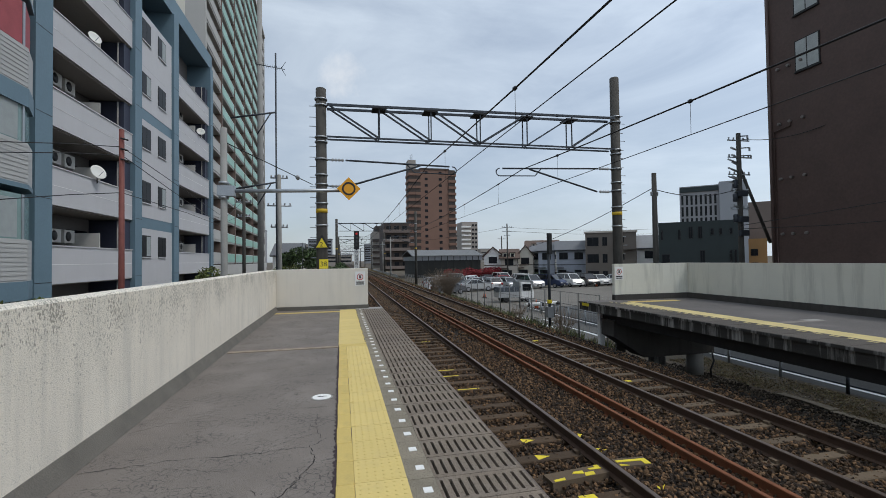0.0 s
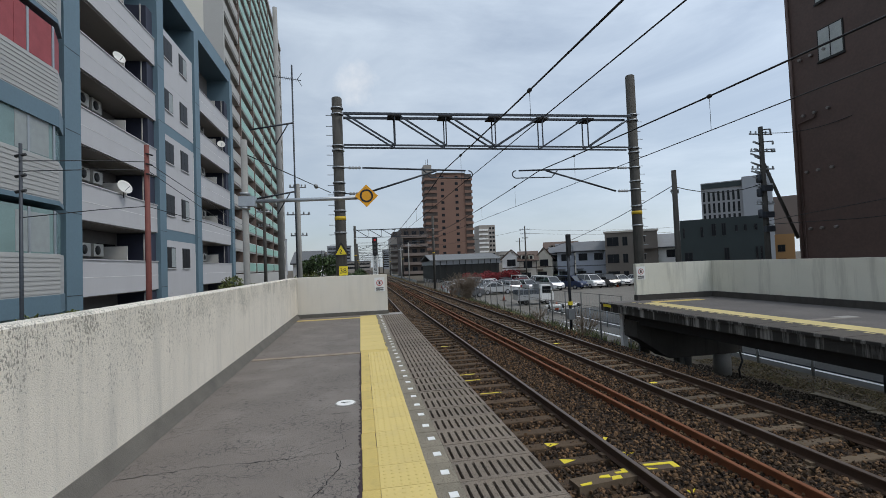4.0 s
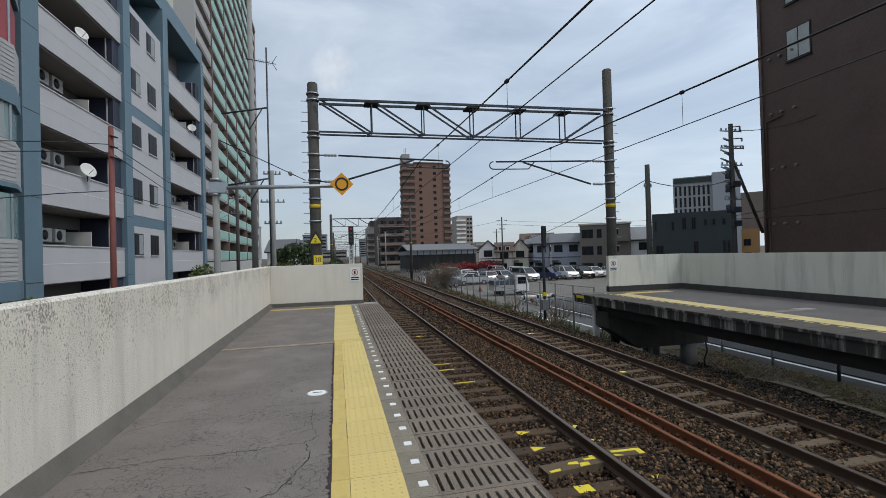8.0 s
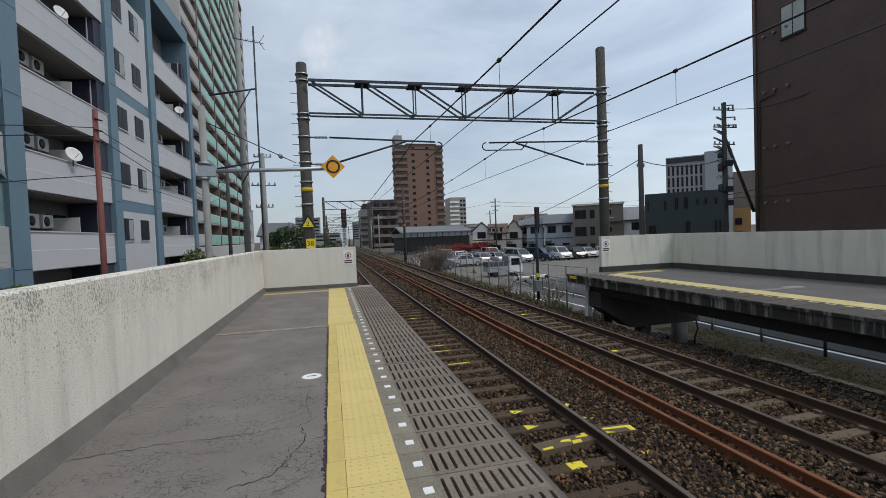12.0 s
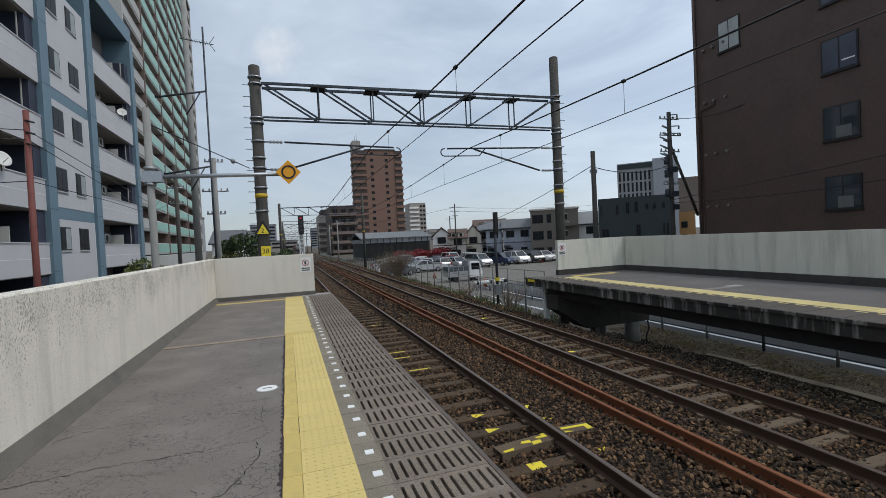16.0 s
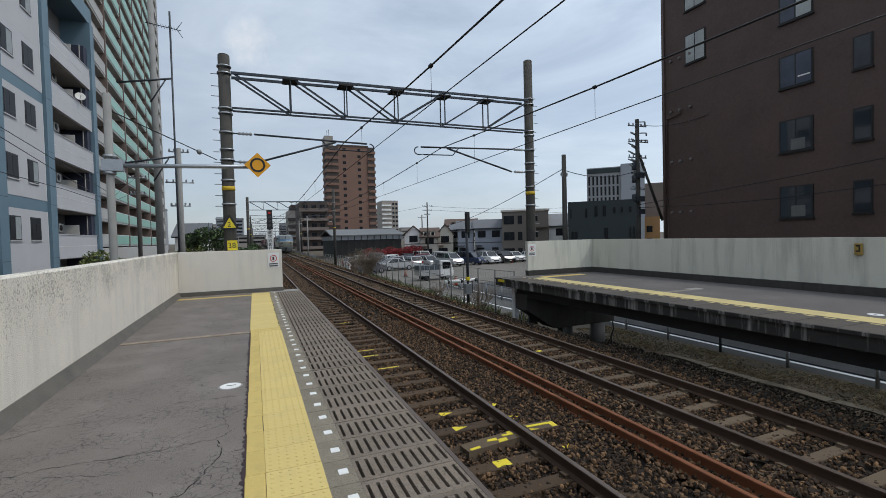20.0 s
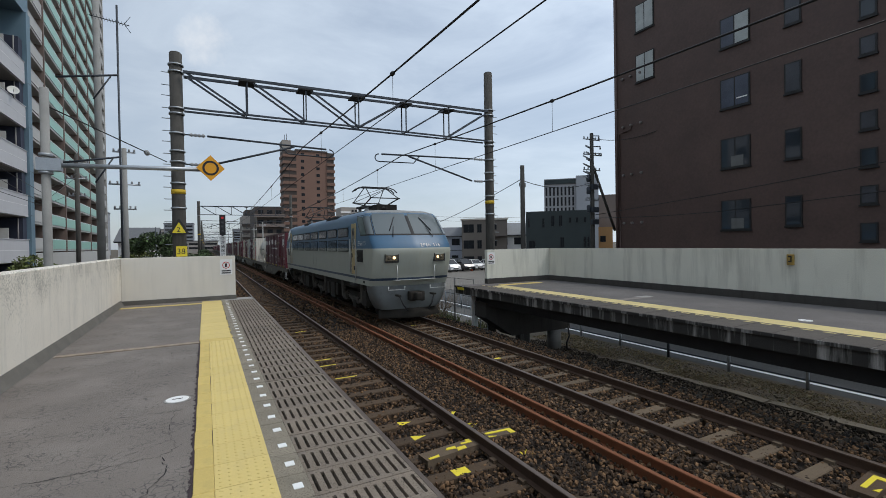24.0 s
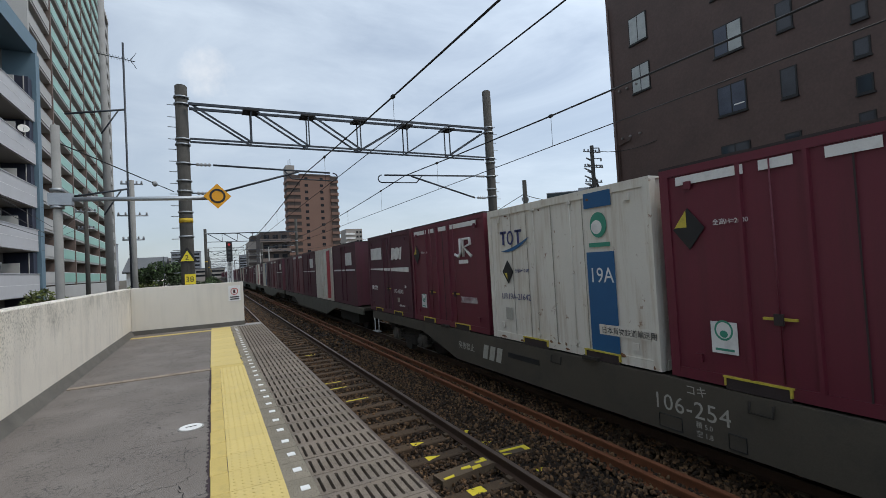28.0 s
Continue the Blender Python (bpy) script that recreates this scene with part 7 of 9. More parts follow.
# ---- freight train on the far track ----
V, T0, Y0 = 19.4, 24.5, 3.6     # metres a second, and the nose at T0
TRAIN = []
TX = TRACKS[1]
LGREY = mat("loco_grey", (0.36, 0.37, 0.315), 0.5, var=0.06, scale=1.5, dirt=(0.33, 0.31, 0.24), dirt_amt=0.45, dirt_scale=2.0, streak=True, bump=0.03)
LBLUE = mat("loco_blue", (0.044, 0.118, 0.205), 0.42, var=0.07, scale=1.5, dirt=(0.05, 0.105, 0.165), dirt_amt=0.5, dirt_scale=2.0, bump=0.03)
LNAVY = mat("loco_stripe", (0.03, 0.05, 0.085), 0.45, var=0.06)
LROOF = mat("loco_roof", (0.24, 0.24, 0.23), 0.6, var=0.12, scale=2, dirt=(0.12, 0.11, 0.1), dirt_amt=0.6, dirt_scale=1.5)
LSKIRT = mat("loco_skirt", (0.145, 0.158, 0.156), 0.6, var=0.1, dirt=(0.09, 0.085, 0.075), dirt_amt=0.7, dirt_scale=3)
CREAM = mat("loco_door", (0.46, 0.36, 0.18), 0.55, var=0.07, dirt=(0.3, 0.23, 0.12), dirt_amt=0.4, dirt_scale=4)
# base lowered to paint in the shade beneath the train; brown grime on top
UNDER = mat("underframe", (0.019, 0.016, 0.012), 0.9, var=0.35, scale=4, dirt=(0.036, 0.028, 0.02), dirt_amt=0.6, dirt_scale=5)
AXLE = mat("running_gear", (0.075, 0.066, 0.055), 0.85, var=0.3, scale=5, dirt=(0.035, 0.03, 0.024), dirt_amt=0.7, dirt_scale=4)
WHEEL = mat("wheel_steel", (0.07, 0.06, 0.055), 0.7, 0.4, var=0.2)
PANTO = mat("pantograph_steel", (0.035, 0.038, 0.042), 0.6, 0.4, var=0.1)
LIT = mat("lit_headlight", (0.8, 0.7, 0.5), 0.3, emit=(1.0, 0.62, 0.28), strength=2.5)
MARKW0 = mat("number_grey", (0.6, 0.6, 0.58), 0.5, var=0.05)
LETTER = mat("raised_letter", (0.5, 0.5, 0.48), 0.45, 0.3, var=0.05)
# grey base tints of both glasses include a painted pale reflection
WINDSCREEN = glass_mat("windscreen", (0.13, 0.15, 0.155), 0.12)
SIDEGLASS = glass_mat("side_glass", (0.06, 0.06, 0.058), 0.08)
LAMPGLASS = mat("lamp_reflector", (0.13, 0.105, 0.07), 0.25, 0.3, var=0.25, scale=9)
SEAL = mat("rubber_seal", (0.014, 0.014, 0.015), 0.7)

LZ = [1.2, 1.38, 1.46, 1.62, 1.95, 2.2, 2.34, 2.42, 2.62, 2.8, 3.1, 3.42, 3.52, 3.62, 3.72, 3.78, 3.8]
LYC = [0.52, 0.42, 0.38, 0.3, 0.21, 0.15, 0.13, 0.15, 0.3, 0.45, 0.72, 1.0, 1.09, 1.2, 1.48, 2.1, 2.8]
LW = [1.4, 1.4, 1.4, 1.4, 1.4, 1.4, 1.4, 1.4, 1.4, 1.4, 1.385, 1.355, 1.33, 1.27, 1.08, 0.7, 0.3]


def nose(p, z, out=0.0):
    """The loco's skin: p from 0 (middle of the front) to 1 (start of the side), more than 1: metres along the side."""
    yc, w = np.interp(z, LZ, LYC), np.interp(z, LZ, LW)
    bow = 0.48
    if p <= 1:
        a = p * math.pi / 2
        x = w * math.sin(a) ** 0.58
        y = yc + 0.32 * (1 - max(0.0, math.cos(a)) ** 0.58) + 0.16 * x / w
        n = Vector((math.sin(a) ** 1.5, -math.cos(a) ** 0.6 if a < 1.57 else 0, 0)).normalized()
    else:
        x, y, n = w, yc + bow + (p - 1), Vector((1, 0, 0))
    return Vector((x, y, z)) + n * out


def skin_patch(ps, zs, side, out, end=0):
    bm = B()
    g = []
    for z in zs:
        row = []
        for p in ps:
            v = nose(p, z, out)
            y = v.y if not end else 18.2 - v.y
            row.append(bm.verts.new((v.x * side, y, v.z)))
        g.append(row)
    for r0, r1 in zip(g[:-1], g[1:]):
        for k in range(len(ps) - 1):
            f = bm.faces.new((r0[k], r0[k + 1], r1[k + 1], r1[k]))
            f.smooth = True
    return bm


def lin(a, b, n):
    return [a + (b - a) * k / (n - 1) for k in range(n)]


def bogie(parent, y, wheelbase, r, half, loco):
    bg_ = box_part("bogie", (-half, half, y - wheelbase / 2 - 0.75, y + wheelbase / 2 + 0.75, r + 0.02, r + 0.24), UNDER, parent, "grimy bogie frame, coloured darker for the shade under the train")
    for dy in (-wheelbase / 2, wheelbase / 2):
        for s in (-1, 1):
            bm = B()
            lathe(bm, [(0.1, -0.07), (r - 0.08, -0.07), (r, -0.06), (r, 0.05), (r + 0.028, 0.055), (r + 0.028, 0.08), (0.1, 0.08)], 28, (s * 0.55, y + dy, r), "x")
            part("wheel", bm, WHEEL, bg_)
            bm = B()
            box(bm, s * (half + 0.02) - 0.12, s * (half + 0.02) + 0.12, y + dy - 0.17, y + dy + 0.17, r - 0.17, r + 0.17, 0.03)
            lathe(bm, [(0.13, -0.15), (0.12, 0.15)], 14, (s * (half + 0.04), y + dy, r), "x")
            part("axle_box", bm, AXLE, bg_)
            for q in (-0.26, 0.26):
                bm = B()
                for c in range(5):
                    rod(bm, (s * half, y + dy + q, r - 0.1 + 0.07 * c), (s * half, y + dy + q, r - 0.05 + 0.07 * c), 0.085, seg=12)
                part("spring", bm, UNDER, bg_)
        rod_part("axle", (-0.6, y + dy, r), (0.6, y + dy, r), 0.08, WHEEL, bg_)
    for s in (-1, 1):
        bm = B()
        bar(bm, (s * half, y - wheelbase / 2, r + 0.1), (s * half, y - 0.3, r - 0.12), 0.1, 0.12)
        bar(bm, (s * half, y + wheelbase / 2, r + 0.1), (s * half, y + 0.3, r - 0.12), 0.1, 0.12)
        box(bm, s * half - 0.08, s * half + 0.08, y - 0.4, y + 0.4, r - 0.2, r + 0.04, 0.02)
        part("side_frame", bm, AXLE if loco else UNDER, bg_)
        box_part("brake_gear", (s * half - 0.1, s * half + 0.06, y - 0.16, y + 0.2, r - 0.34, r - 0.08), UNDER, bg_)
    return bg_


def pantograph(parent, y):
    pg = box_part("pantograph_base", (-0.62, 0.62, y - 0.55, y + 0.55, 4.0, 4.06), PANTO, parent, "dark steel pantograph")
    for s in (-1, 1):
        for q in (-0.42, 0.42):
            bm = B()
            lathe(bm, [(0.05, 3.76), (0.09, 3.8), (0.05, 3.84), (0.09, 3.88), (0.05, 3.92), (0.09, 3.96), (0.05, 4.0)], 10, (s * 0.5, y + q, 0))
            part("insulator", bm, INSUL, pg)
    knee, top = 1.15, 4.78
    for s in (-1, 1):
        for q in (-1, 1):
            rod_part("lower_arm", (s * 0.45, y + q * 0.2, 4.07), (s * 0.55, y - q * knee, 4.3), 0.025, PANTO, pg, seg=8)
            rod_part("upper_arm", (s * 0.55, y - q * knee, 4.3), (s * 0.42, y - q * 0.14, top), 0.018, PANTO, pg, seg=8)
    for q in (-1, 1):
        rod_part("knee_tube", (-0.6, y + q * knee, 4.3), (0.6, y + q * knee, 4.3), 0.02, PANTO, pg, seg=8)
        bm = B()
        rod(bm, (-0.55, y - q * knee, 4.3), (0.42, y - q * 0.14, top), 0.012, seg=6)
        part("stay", bm, PANTO, pg)
        bm = B()
        pipe(bm, [(-0.88, y + q * 0.15, 4.64), (-0.75, y + q * 0.15, 4.76), (-0.55, y + q * 0.15, 4.82), (0.55, y + q * 0.15, 4.82), (0.75, y + q * 0.15, 4.76), (0.88, y + q * 0.15, 4.64)], 0.024, 8)
        part("contact_strip", bm, PANTO, pg)
    return pg


def round_rect(y0, y1, z0, z1, rad):
    pts = []
    for cy, cz, a0 in ((y1 - rad, z1 - rad, 0), (y0 + rad, z1 - rad, 90), (y0 + rad, z0 + rad, 180), (y1 - rad, z0 + rad, 270)):
        pts += [(cy + rad * math.cos(radians(a0 + 22.5 * k)), cz + rad * math.sin(radians(a0 + 22.5 * k))) for k in range(5)]
    return pts


def louvre(parent, x, y0, y1, z0, z1, n, s, back=LBLUE, slat=LGREY):
    fr = box_part("louvre", (x - 0.012, x + 0.012, y0, y1, z0, z1), SEAL, parent, "ventilation louvre")
    h = (z1 - z0 - 0.04) / n
    for k in range(n):
        bm = B()
        za = z0 + 0.02 + h * k
        extrude_profile(bm, [(x, za), (x + s * 0.045, za + 0.004), (x + s * 0.04, za + 0.014), (x, za + h * 0.62)], "y", y0 + 0.03, y1 - 0.03)
        part("slat", bm, slat if k < 3 else back, fr)
    return fr


def locomotive():
    th = thing("locomotive", "blue and light grey electric freight locomotive with lit headlight", "locomotive", (TX, 0, RAIL))
    # body skin
    bm = B()
    ps = [0, 0.01, 0.04, 0.1, 0.18, 0.28, 0.4, 0.52, 0.64, 0.75, 0.85, 0.93, 0.98, 1.0]
    rings = []
    for z in LZ:
        half = []
        for p in ps:
            v = nose(p, z)
            half.append((v.x, v.y))
        front = [(-x, y) for x, y in half[::-1]] + half[1:]
        rear = [(x, 18.2 - y) for x, y in half[::-1]] + [(-x, 18.2 - y) for x, y in half[1:]]
        rings.append([bm.verts.new((x, y, z)) for x, y in front + rear])
    n = len(rings[0])
    for i, (a, b) in enumerate(zip(rings[:-1], rings[1:])):
        for k in range(n):
            f = bm.faces.new((a[k], a[(k + 1) % n], b[(k + 1) % n], b[k]))
            f.smooth = True
            zc = (LZ[i] + LZ[i + 1]) / 2
            yc = f.calc_center_median().y
            long_side = abs(a[k].co.y - a[(k + 1) % n].co.y) > 8
            f.material_index = 1 if 1.38 < zc < 1.46 else 0 if zc < 2.42 else (3 if zc > 3.7 or (zc > 3.6 and not long_side) else 2)
    low = bm.faces.new(rings[0][::-1])
    top = bm.faces.new(rings[-1])
    for e in low.edges[:] + top.edges[:]:
        e.smooth = False
    top.material_index = 3
    body = part("body", bm, [LGREY, LNAVY, LBLUE, LROOF], th, "welded body shell, blue over light grey with a navy stripe")
    for end in (0, 1):
        for s in (-1, 1):
            # windscreens with black surround
            part("windscreen_surround", skin_patch([0, 0.01, 0.04, 0.1, 0.18, 0.28, 0.4, 0.5, 0.58], lin(2.84, 3.64, 7), s, 0.006, end), SEAL, th)
            part("windscreen", skin_patch([0.003, 0.012, 0.04, 0.1, 0.18, 0.28, 0.4, 0.5, 0.56], lin(2.89, 3.59, 7), s, 0.012, end), WINDSCREEN, th, "large sloping windscreen")
            part("cab_side_surround", skin_patch(lin(0.6, 1.0, 7) + [1.35, 1.75], lin(2.84, 3.55, 6), s, 0.006, end), SEAL, th)
            part("cab_side_window", skin_patch(lin(0.63, 1.0, 7) + [1.05], lin(2.89, 3.5, 6), s, 0.012, end), WINDSCREEN, th)
            part("cab_side_window", skin_patch([1.12, 1.4, 1.7], lin(2.89, 3.5, 6), s, 0.012, end), WINDSCREEN, th)
            # wipers
            bm = B()
            pa, pb = nose(0.2, 2.78, 0.05), nose(0.14, 3.15, 0.05)
            for v in (pa, pb):
                v.x *= s
                v.y = v.y if not end else 18.2 - v.y
            rod(bm, pa, pb, 0.012, seg=6)
            qa, qb = nose(0.22, 3.0, 0.04), nose(0.1, 3.45, 0.04)
            for v in (qa, qb):
                v.x *= s
                v.y = v.y if not end else 18.2 - v.y
            rod(bm, qa, qb, 0.016, seg=6)
            part("wiper", bm, BLACK, th)
            # headlights
            hp = nose(0.27, 2.12, 0.0)
            hy = hp.y if not end else 18.2 - hp.y
            d = -1 if not end else 1
            hb = box_part("headlight", (-0.2, 0.2, -0.05, 0.05, -0.115, 0.115), LAMPGLASS, th, "rectangular headlight in a pale bezel", bevel=0.02)
            hb.location, hb.rotation_euler = (s * 0.84, hy - d * 0.035, 2.115), (0, 0, radians(-11 * s * d))
            fy = d * 0.058
            for x0_, x1_, z0_, z1_ in ((-0.225, 0.225, -0.15, -0.117), (-0.225, 0.225, 0.117, 0.15), (-0.225, -0.198, -0.117, 0.117), (0.198, 0.225, -0.117, 0.117)):
                box_part("bezel", (x0_, x1_, min(fy, fy - d * 0.12), max(fy, fy - d * 0.12), z0_, z1_), LGREY if z1_ > 0.12 else SEAL, hb)
            for k_, (q_, mt_) in enumerate(((-s * 0.08, LIT if not end else GLASS_LIT), (s * 0.08, LAMPGLASS))):
                bm = B()
                lathe(bm, [(0.062 - 0.016 * (1 - k_), fy - d * 0.012), (0.062 - 0.016 * (1 - k_), fy - d * 0.006), (0.03, fy - d * 0.002)], 16, (q_, 0, 0), "y")
                part("lens", bm, mt_, hb, "lit warm lamp" if not k_ else "")
            # corner handrails and step
            bm = B()
            yy = 0.3 if not end else 17.9
            pipe(bm, [(s * 0.66, yy, 1.38), (s * 0.66, yy - 0.02, 1.85), (s * 0.66, yy + 0.12, 1.9)] if not end else [(s * 0.66, yy, 1.38), (s * 0.66, yy + 0.02, 1.85), (s * 0.66, yy - 0.12, 1.9)], 0.02, 8)
            part("handrail", bm, LETTER, th)
        yf = 0.2 if not end else 18.0
        sg = 1 if not end else -1
        box_part("front_step", (-0.72, 0.72, min(yf + sg * 0.08, yf + sg * 0.45), max(yf + sg * 0.08, yf + sg * 0.45), 1.385, 1.4), LETTER, th, "grey grating step")
        # rounded skirt, drawn in below, with the snow plough under it
        bm = B()
        rows_ = []
        for z_, w_, inset in ((1.21, 1.36, 0.35), (1.0, 1.34, 0.36), (0.8, 1.28, 0.38), (0.55, 1.16, 0.42), (0.42, 1.06, 0.46)):
            ring = []
            for k_ in range(17):
                a_ = -math.pi / 2 + math.pi * k_ / 16
                x_ = w_ * math.copysign(abs(math.sin(a_)) ** 0.36, math.sin(a_))
                ring.append(bm.verts.new((x_, yf + sg * (inset + 0.75 * (1 - max(0.0, math.cos(a_)) ** 0.36)), z_)))
            rows_.append(ring)
        for r0_, r1_ in zip(rows_[:-1], rows_[1:]):
            for k_ in range(16):
                f = bm.faces.new((r0_[k_], r0_[k_ + 1], r1_[k_ + 1], r1_[k_]))
                f.smooth = True
        part("skirt", bm, LSKIRT, th, "blue-grey rounded front skirt")
        bm = B()
        rows_ = []
        for z_, w_, inset in ((0.43, 1.04, 0.42), (0.4, 1.05, 0.4), (0.15, 1.12, 0.22), (0.13, 1.1, 0.26)):
            ring = []
            for k_ in range(13):
                x_ = -1 + 2 * k_ / 12
                ring.append(bm.verts.new((w_ * x_, yf + sg * (inset + 0.42 * abs(x_) ** 1.6), z_)))
            rows_.append(ring)
        for r0_, r1_ in zip(rows_[:-1], rows_[1:]):
            for k_ in range(12):
                f = bm.faces.new((r0_[k_], r0_[k_ + 1], r1_[k_ + 1], r1_[k_]))
                f.smooth = True
        part("rail_guard", bm, UNDER, th, "dark snow plough and rail guard")
        box_part("coupler_pocket", (-0.22, 0.22, min(yf + sg * 0.1, yf + sg * 0.35), max(yf + sg * 0.1, yf + sg * 0.35), 0.7, 1.0), UNDER, th, bevel=0.03)
        bm = B()
        box(bm, -0.1, 0.1, min(yf - sg * 0.2, yf + sg * 0.3), max(yf - sg * 0.2, yf + sg * 0.3), 0.77, 0.95, 0.03)
        box(bm, -0.15, 0.06, min(yf - sg * 0.26, yf - sg * 0.02), max(yf - sg * 0.26, yf - sg * 0.02), 0.74, 1.0, 0.05)
        lathe(bm, [(0.06, 0.72), (0.085, 0.74), (0.085, 1.0), (0.06, 1.03)], 12, (0.1, yf - sg * 0.12, 0))
        part("coupler", bm, UNDER, th, "knuckle coupler")
        for s in (-1, 1):
            bm = B()
            pipe(bm, [(s * 0.62, yf + sg * 0.25, 0.88), (s * 0.6, yf + sg * 0.05, 0.86), (s * 0.5, yf, 0.6), (s * 0.36, yf, 0.42)], 0.025, 8)
            part("air_hose", bm, BLACK, th)
            box_part("cock", (s * 0.62 - 0.05, s * 0.62 + 0.05, min(yf, yf + sg * 0.3), max(yf, yf + sg * 0.3), 0.87, 0.92), UNDER, th)
            bm = B()
            pipe(bm, [(s * 1.0, yf, 1.22), (s * 1.0, yf, 1.1), (s * 0.45, yf, 1.1), (s * 0.45, yf, 1.2)], 0.015, 6)
            part("step_rail", bm, LETTER, th)
    # side windows, louvres, doors
    wins = ((3.2, 4.67), (4.85, 6.37), (6.56, 8.02), (8.3, 9.82), (10.02, 11.51), (11.7, 13.24), (13.4, 15.0))
    for s in (-1, 1):
        X = s * 1.4
        for a, b in wins:
            bm = B()
            extrude_profile(bm, round_rect(a, b, 2.84, 3.19, 0.13), "x", X - 0.015, X + 0.015)
            w = part("side_window", bm, SEAL, th)
            bm = B()
            extrude_profile(bm, round_rect(a + 0.045, b - 0.045, 2.875, 3.155, 0.1), "x", X + s * 0.004 - 0.015, X + s * 0.004 + 0.015)
            part("pane", bm, SIDEGLASS, w)
            bm = B()
            for za in (2.8, 3.2):
                box(bm, X - 0.014, X + 0.014, a - 0.02, b + 0.02, za, za + 0.02)
            part("window_rim", bm, LBLUE, w)
            if s < 0:
                louvre(th, X, a, b, 2.3, 2.74, 9, s)
            else:
                box_part("louvre", (X - 0.012, X + 0.012, a, b, 2.3, 2.74), LBLUE, th)
        for end in (0, 1):
            a, b = (2.28, 2.77) if not end else (15.45, 15.94)
            dr = box_part("cab_door", (X - 0.02, X + 0.012, a, b, 1.52, 3.3) if s > 0 else (X - 0.012, X + 0.02, a, b, 1.52, 3.3), CREAM, th, "cream cab door", bevel=0.008)
            bm = B()
            extrude_profile(bm, round_rect(a + 0.11, b - 0.11, 2.4, 3.14, 0.1), "x", X - 0.017, X + 0.017)
            part("door_window", bm, SIDEGLASS, dr)
            box_part("door_handle", (X + s * 0.012 - 0.015, X + s * 0.012 + 0.015, b - 0.1, b - 0.05, 2.1, 2.25), SEAL, dr)
            box_part("kick_plate", (X - 0.016, X + 0.016, a + 0.1, b - 0.25, 1.66, 1.8), SEAL, dr)
            for yy in (a - 0.07, b + 0.09):
                rod_part("door_rail", (X + s * 0.05, yy, 1.3 if yy < a else 1.55), (X + s * 0.05, yy, 2.75), 0.016, LETTER, th, seg=8)
            for z in (1.5, 1.9, 2.3):
                box_part("door_jamb", (X - 0.014, X + 0.014, b + 0.01, b + 0.03, z, z + 0.35), SEAL, th)
            box_part("step", (X - 0.1, X + 0.1, a - 0.02, b + 0.02, 1.12, 1.2), BLACK, th)
            la, lb = (1.44, 2.07) if not end else (16.13, 16.76)
            lv = box_part("vent_frame", (X - 0.018, X + 0.018, la - 0.04, lb + 0.04, 1.93, 2.4), LGREY, th)
            louvre(th, X + s * 0.01, la, lb, 1.96, 2.37, 9, s, UNDER, UNDER)
            bm = B()
            pipe(bm, [(X + s * 0.003, yy, z) for yy, z in ((8.8, 1.62), (9.29, 1.62), (9.34, 1.64), (9.36, 1.69), (9.36, 2.1), (9.34, 2.15), (9.29, 2.17), (8.8, 2.17), (8.75, 2.15), (8.73, 2.1), (8.73, 1.69), (8.75, 1.64), (8.8, 1.62))], 0.006, 5)
            part("hatch_outline", bm, LGREY, th)
    for a, b in ((5.2, 5.62), (5.68, 6.1), (6.16, 6.58), (6.64, 7.06), (11.2, 11.62), (11.68, 12.1)):
        box_part("roof_vent", (-1.28, -1.1, a, b, 3.5, 3.72), SEAL, th)
    box_part("roof_box", (-0.6, 0.6, 6.0, 8.4, 3.75, 3.86), LROOF, th, bevel=0.03)
    box_part("roof_box", (-0.6, 0.6, 8.9, 12.4, 3.75, 3.86), LROOF, th, bevel=0.03)
    for y in (3.3, 5.4, 13.2, 15.6):
        rod_part("roof_bushing", (0.2, y, 3.76), (0.2, y, 4.05), 0.08, UNDER, th, seg=12)
    rod_part("roof_line", (0.3, 3.2, 4.06), (0.3, 15.6, 4.06), 0.02, PANTO, th, seg=6)
    box_part("roof_breaker", (-0.5, 0.3, 2.6, 3.2, 3.75, 4.02), UNDER, th, bevel=0.02)
    bm = B()
    lathe(bm, [(0.03, 0), (0.05, 0.02), (0.05, 0.25), (0.09, 0.3)], 10, (-0.35, 2.0, 3.83), "y")
    rod(bm, (-0.35, 2.1, 3.7), (-0.35, 2.1, 3.83), 0.03)
    part("whistle", bm, UNDER, th)
    pantograph(th, 4.2)
    pantograph(th, 14.35)
    # running gear
    box_part("underframe", (-1.2, 1.2, 1.2, 17.0, 0.95, 1.2), UNDER, th)
    for y in (3.5, 9.1, 14.7):
        bogie(th, y, 2.5, 0.56, 1.02, True)
    for y, L, z0 in ((6.1, 0.7, 0.35), (6.9, 0.5, 0.45), (11.5, 0.8, 0.35), (12.3, 0.5, 0.45), (1.75, 0.4, 0.45), (5.4, 0.3, 0.5)):
        for s in (-1, 1):
            box_part("equipment_box", (s * 1.1 - 0.2, s * 1.1 + 0.2, y - L / 2, y + L / 2, z0, 0.98), UNDER, th, bevel=0.02)
    for y in (2.3, 4.8, 7.8, 10.4, 13.4, 16.0):
        for s in (-1, 1):
            bm = B()
            extrude_profile(bm, [(y - 0.18, 1.2), (y + 0.18, 1.2), (y + 0.08, 0.5), (y - 0.08, 0.5)], "x", s * 1.18 - 0.05, s * 1.18 + 0.05)
            part("hanger", bm, AXLE, th)
    text_part("number", "EF66 115", 0.22, MARKW0, th, facing(-1.408, 2.04, 2.52, "-x"), 1.06)
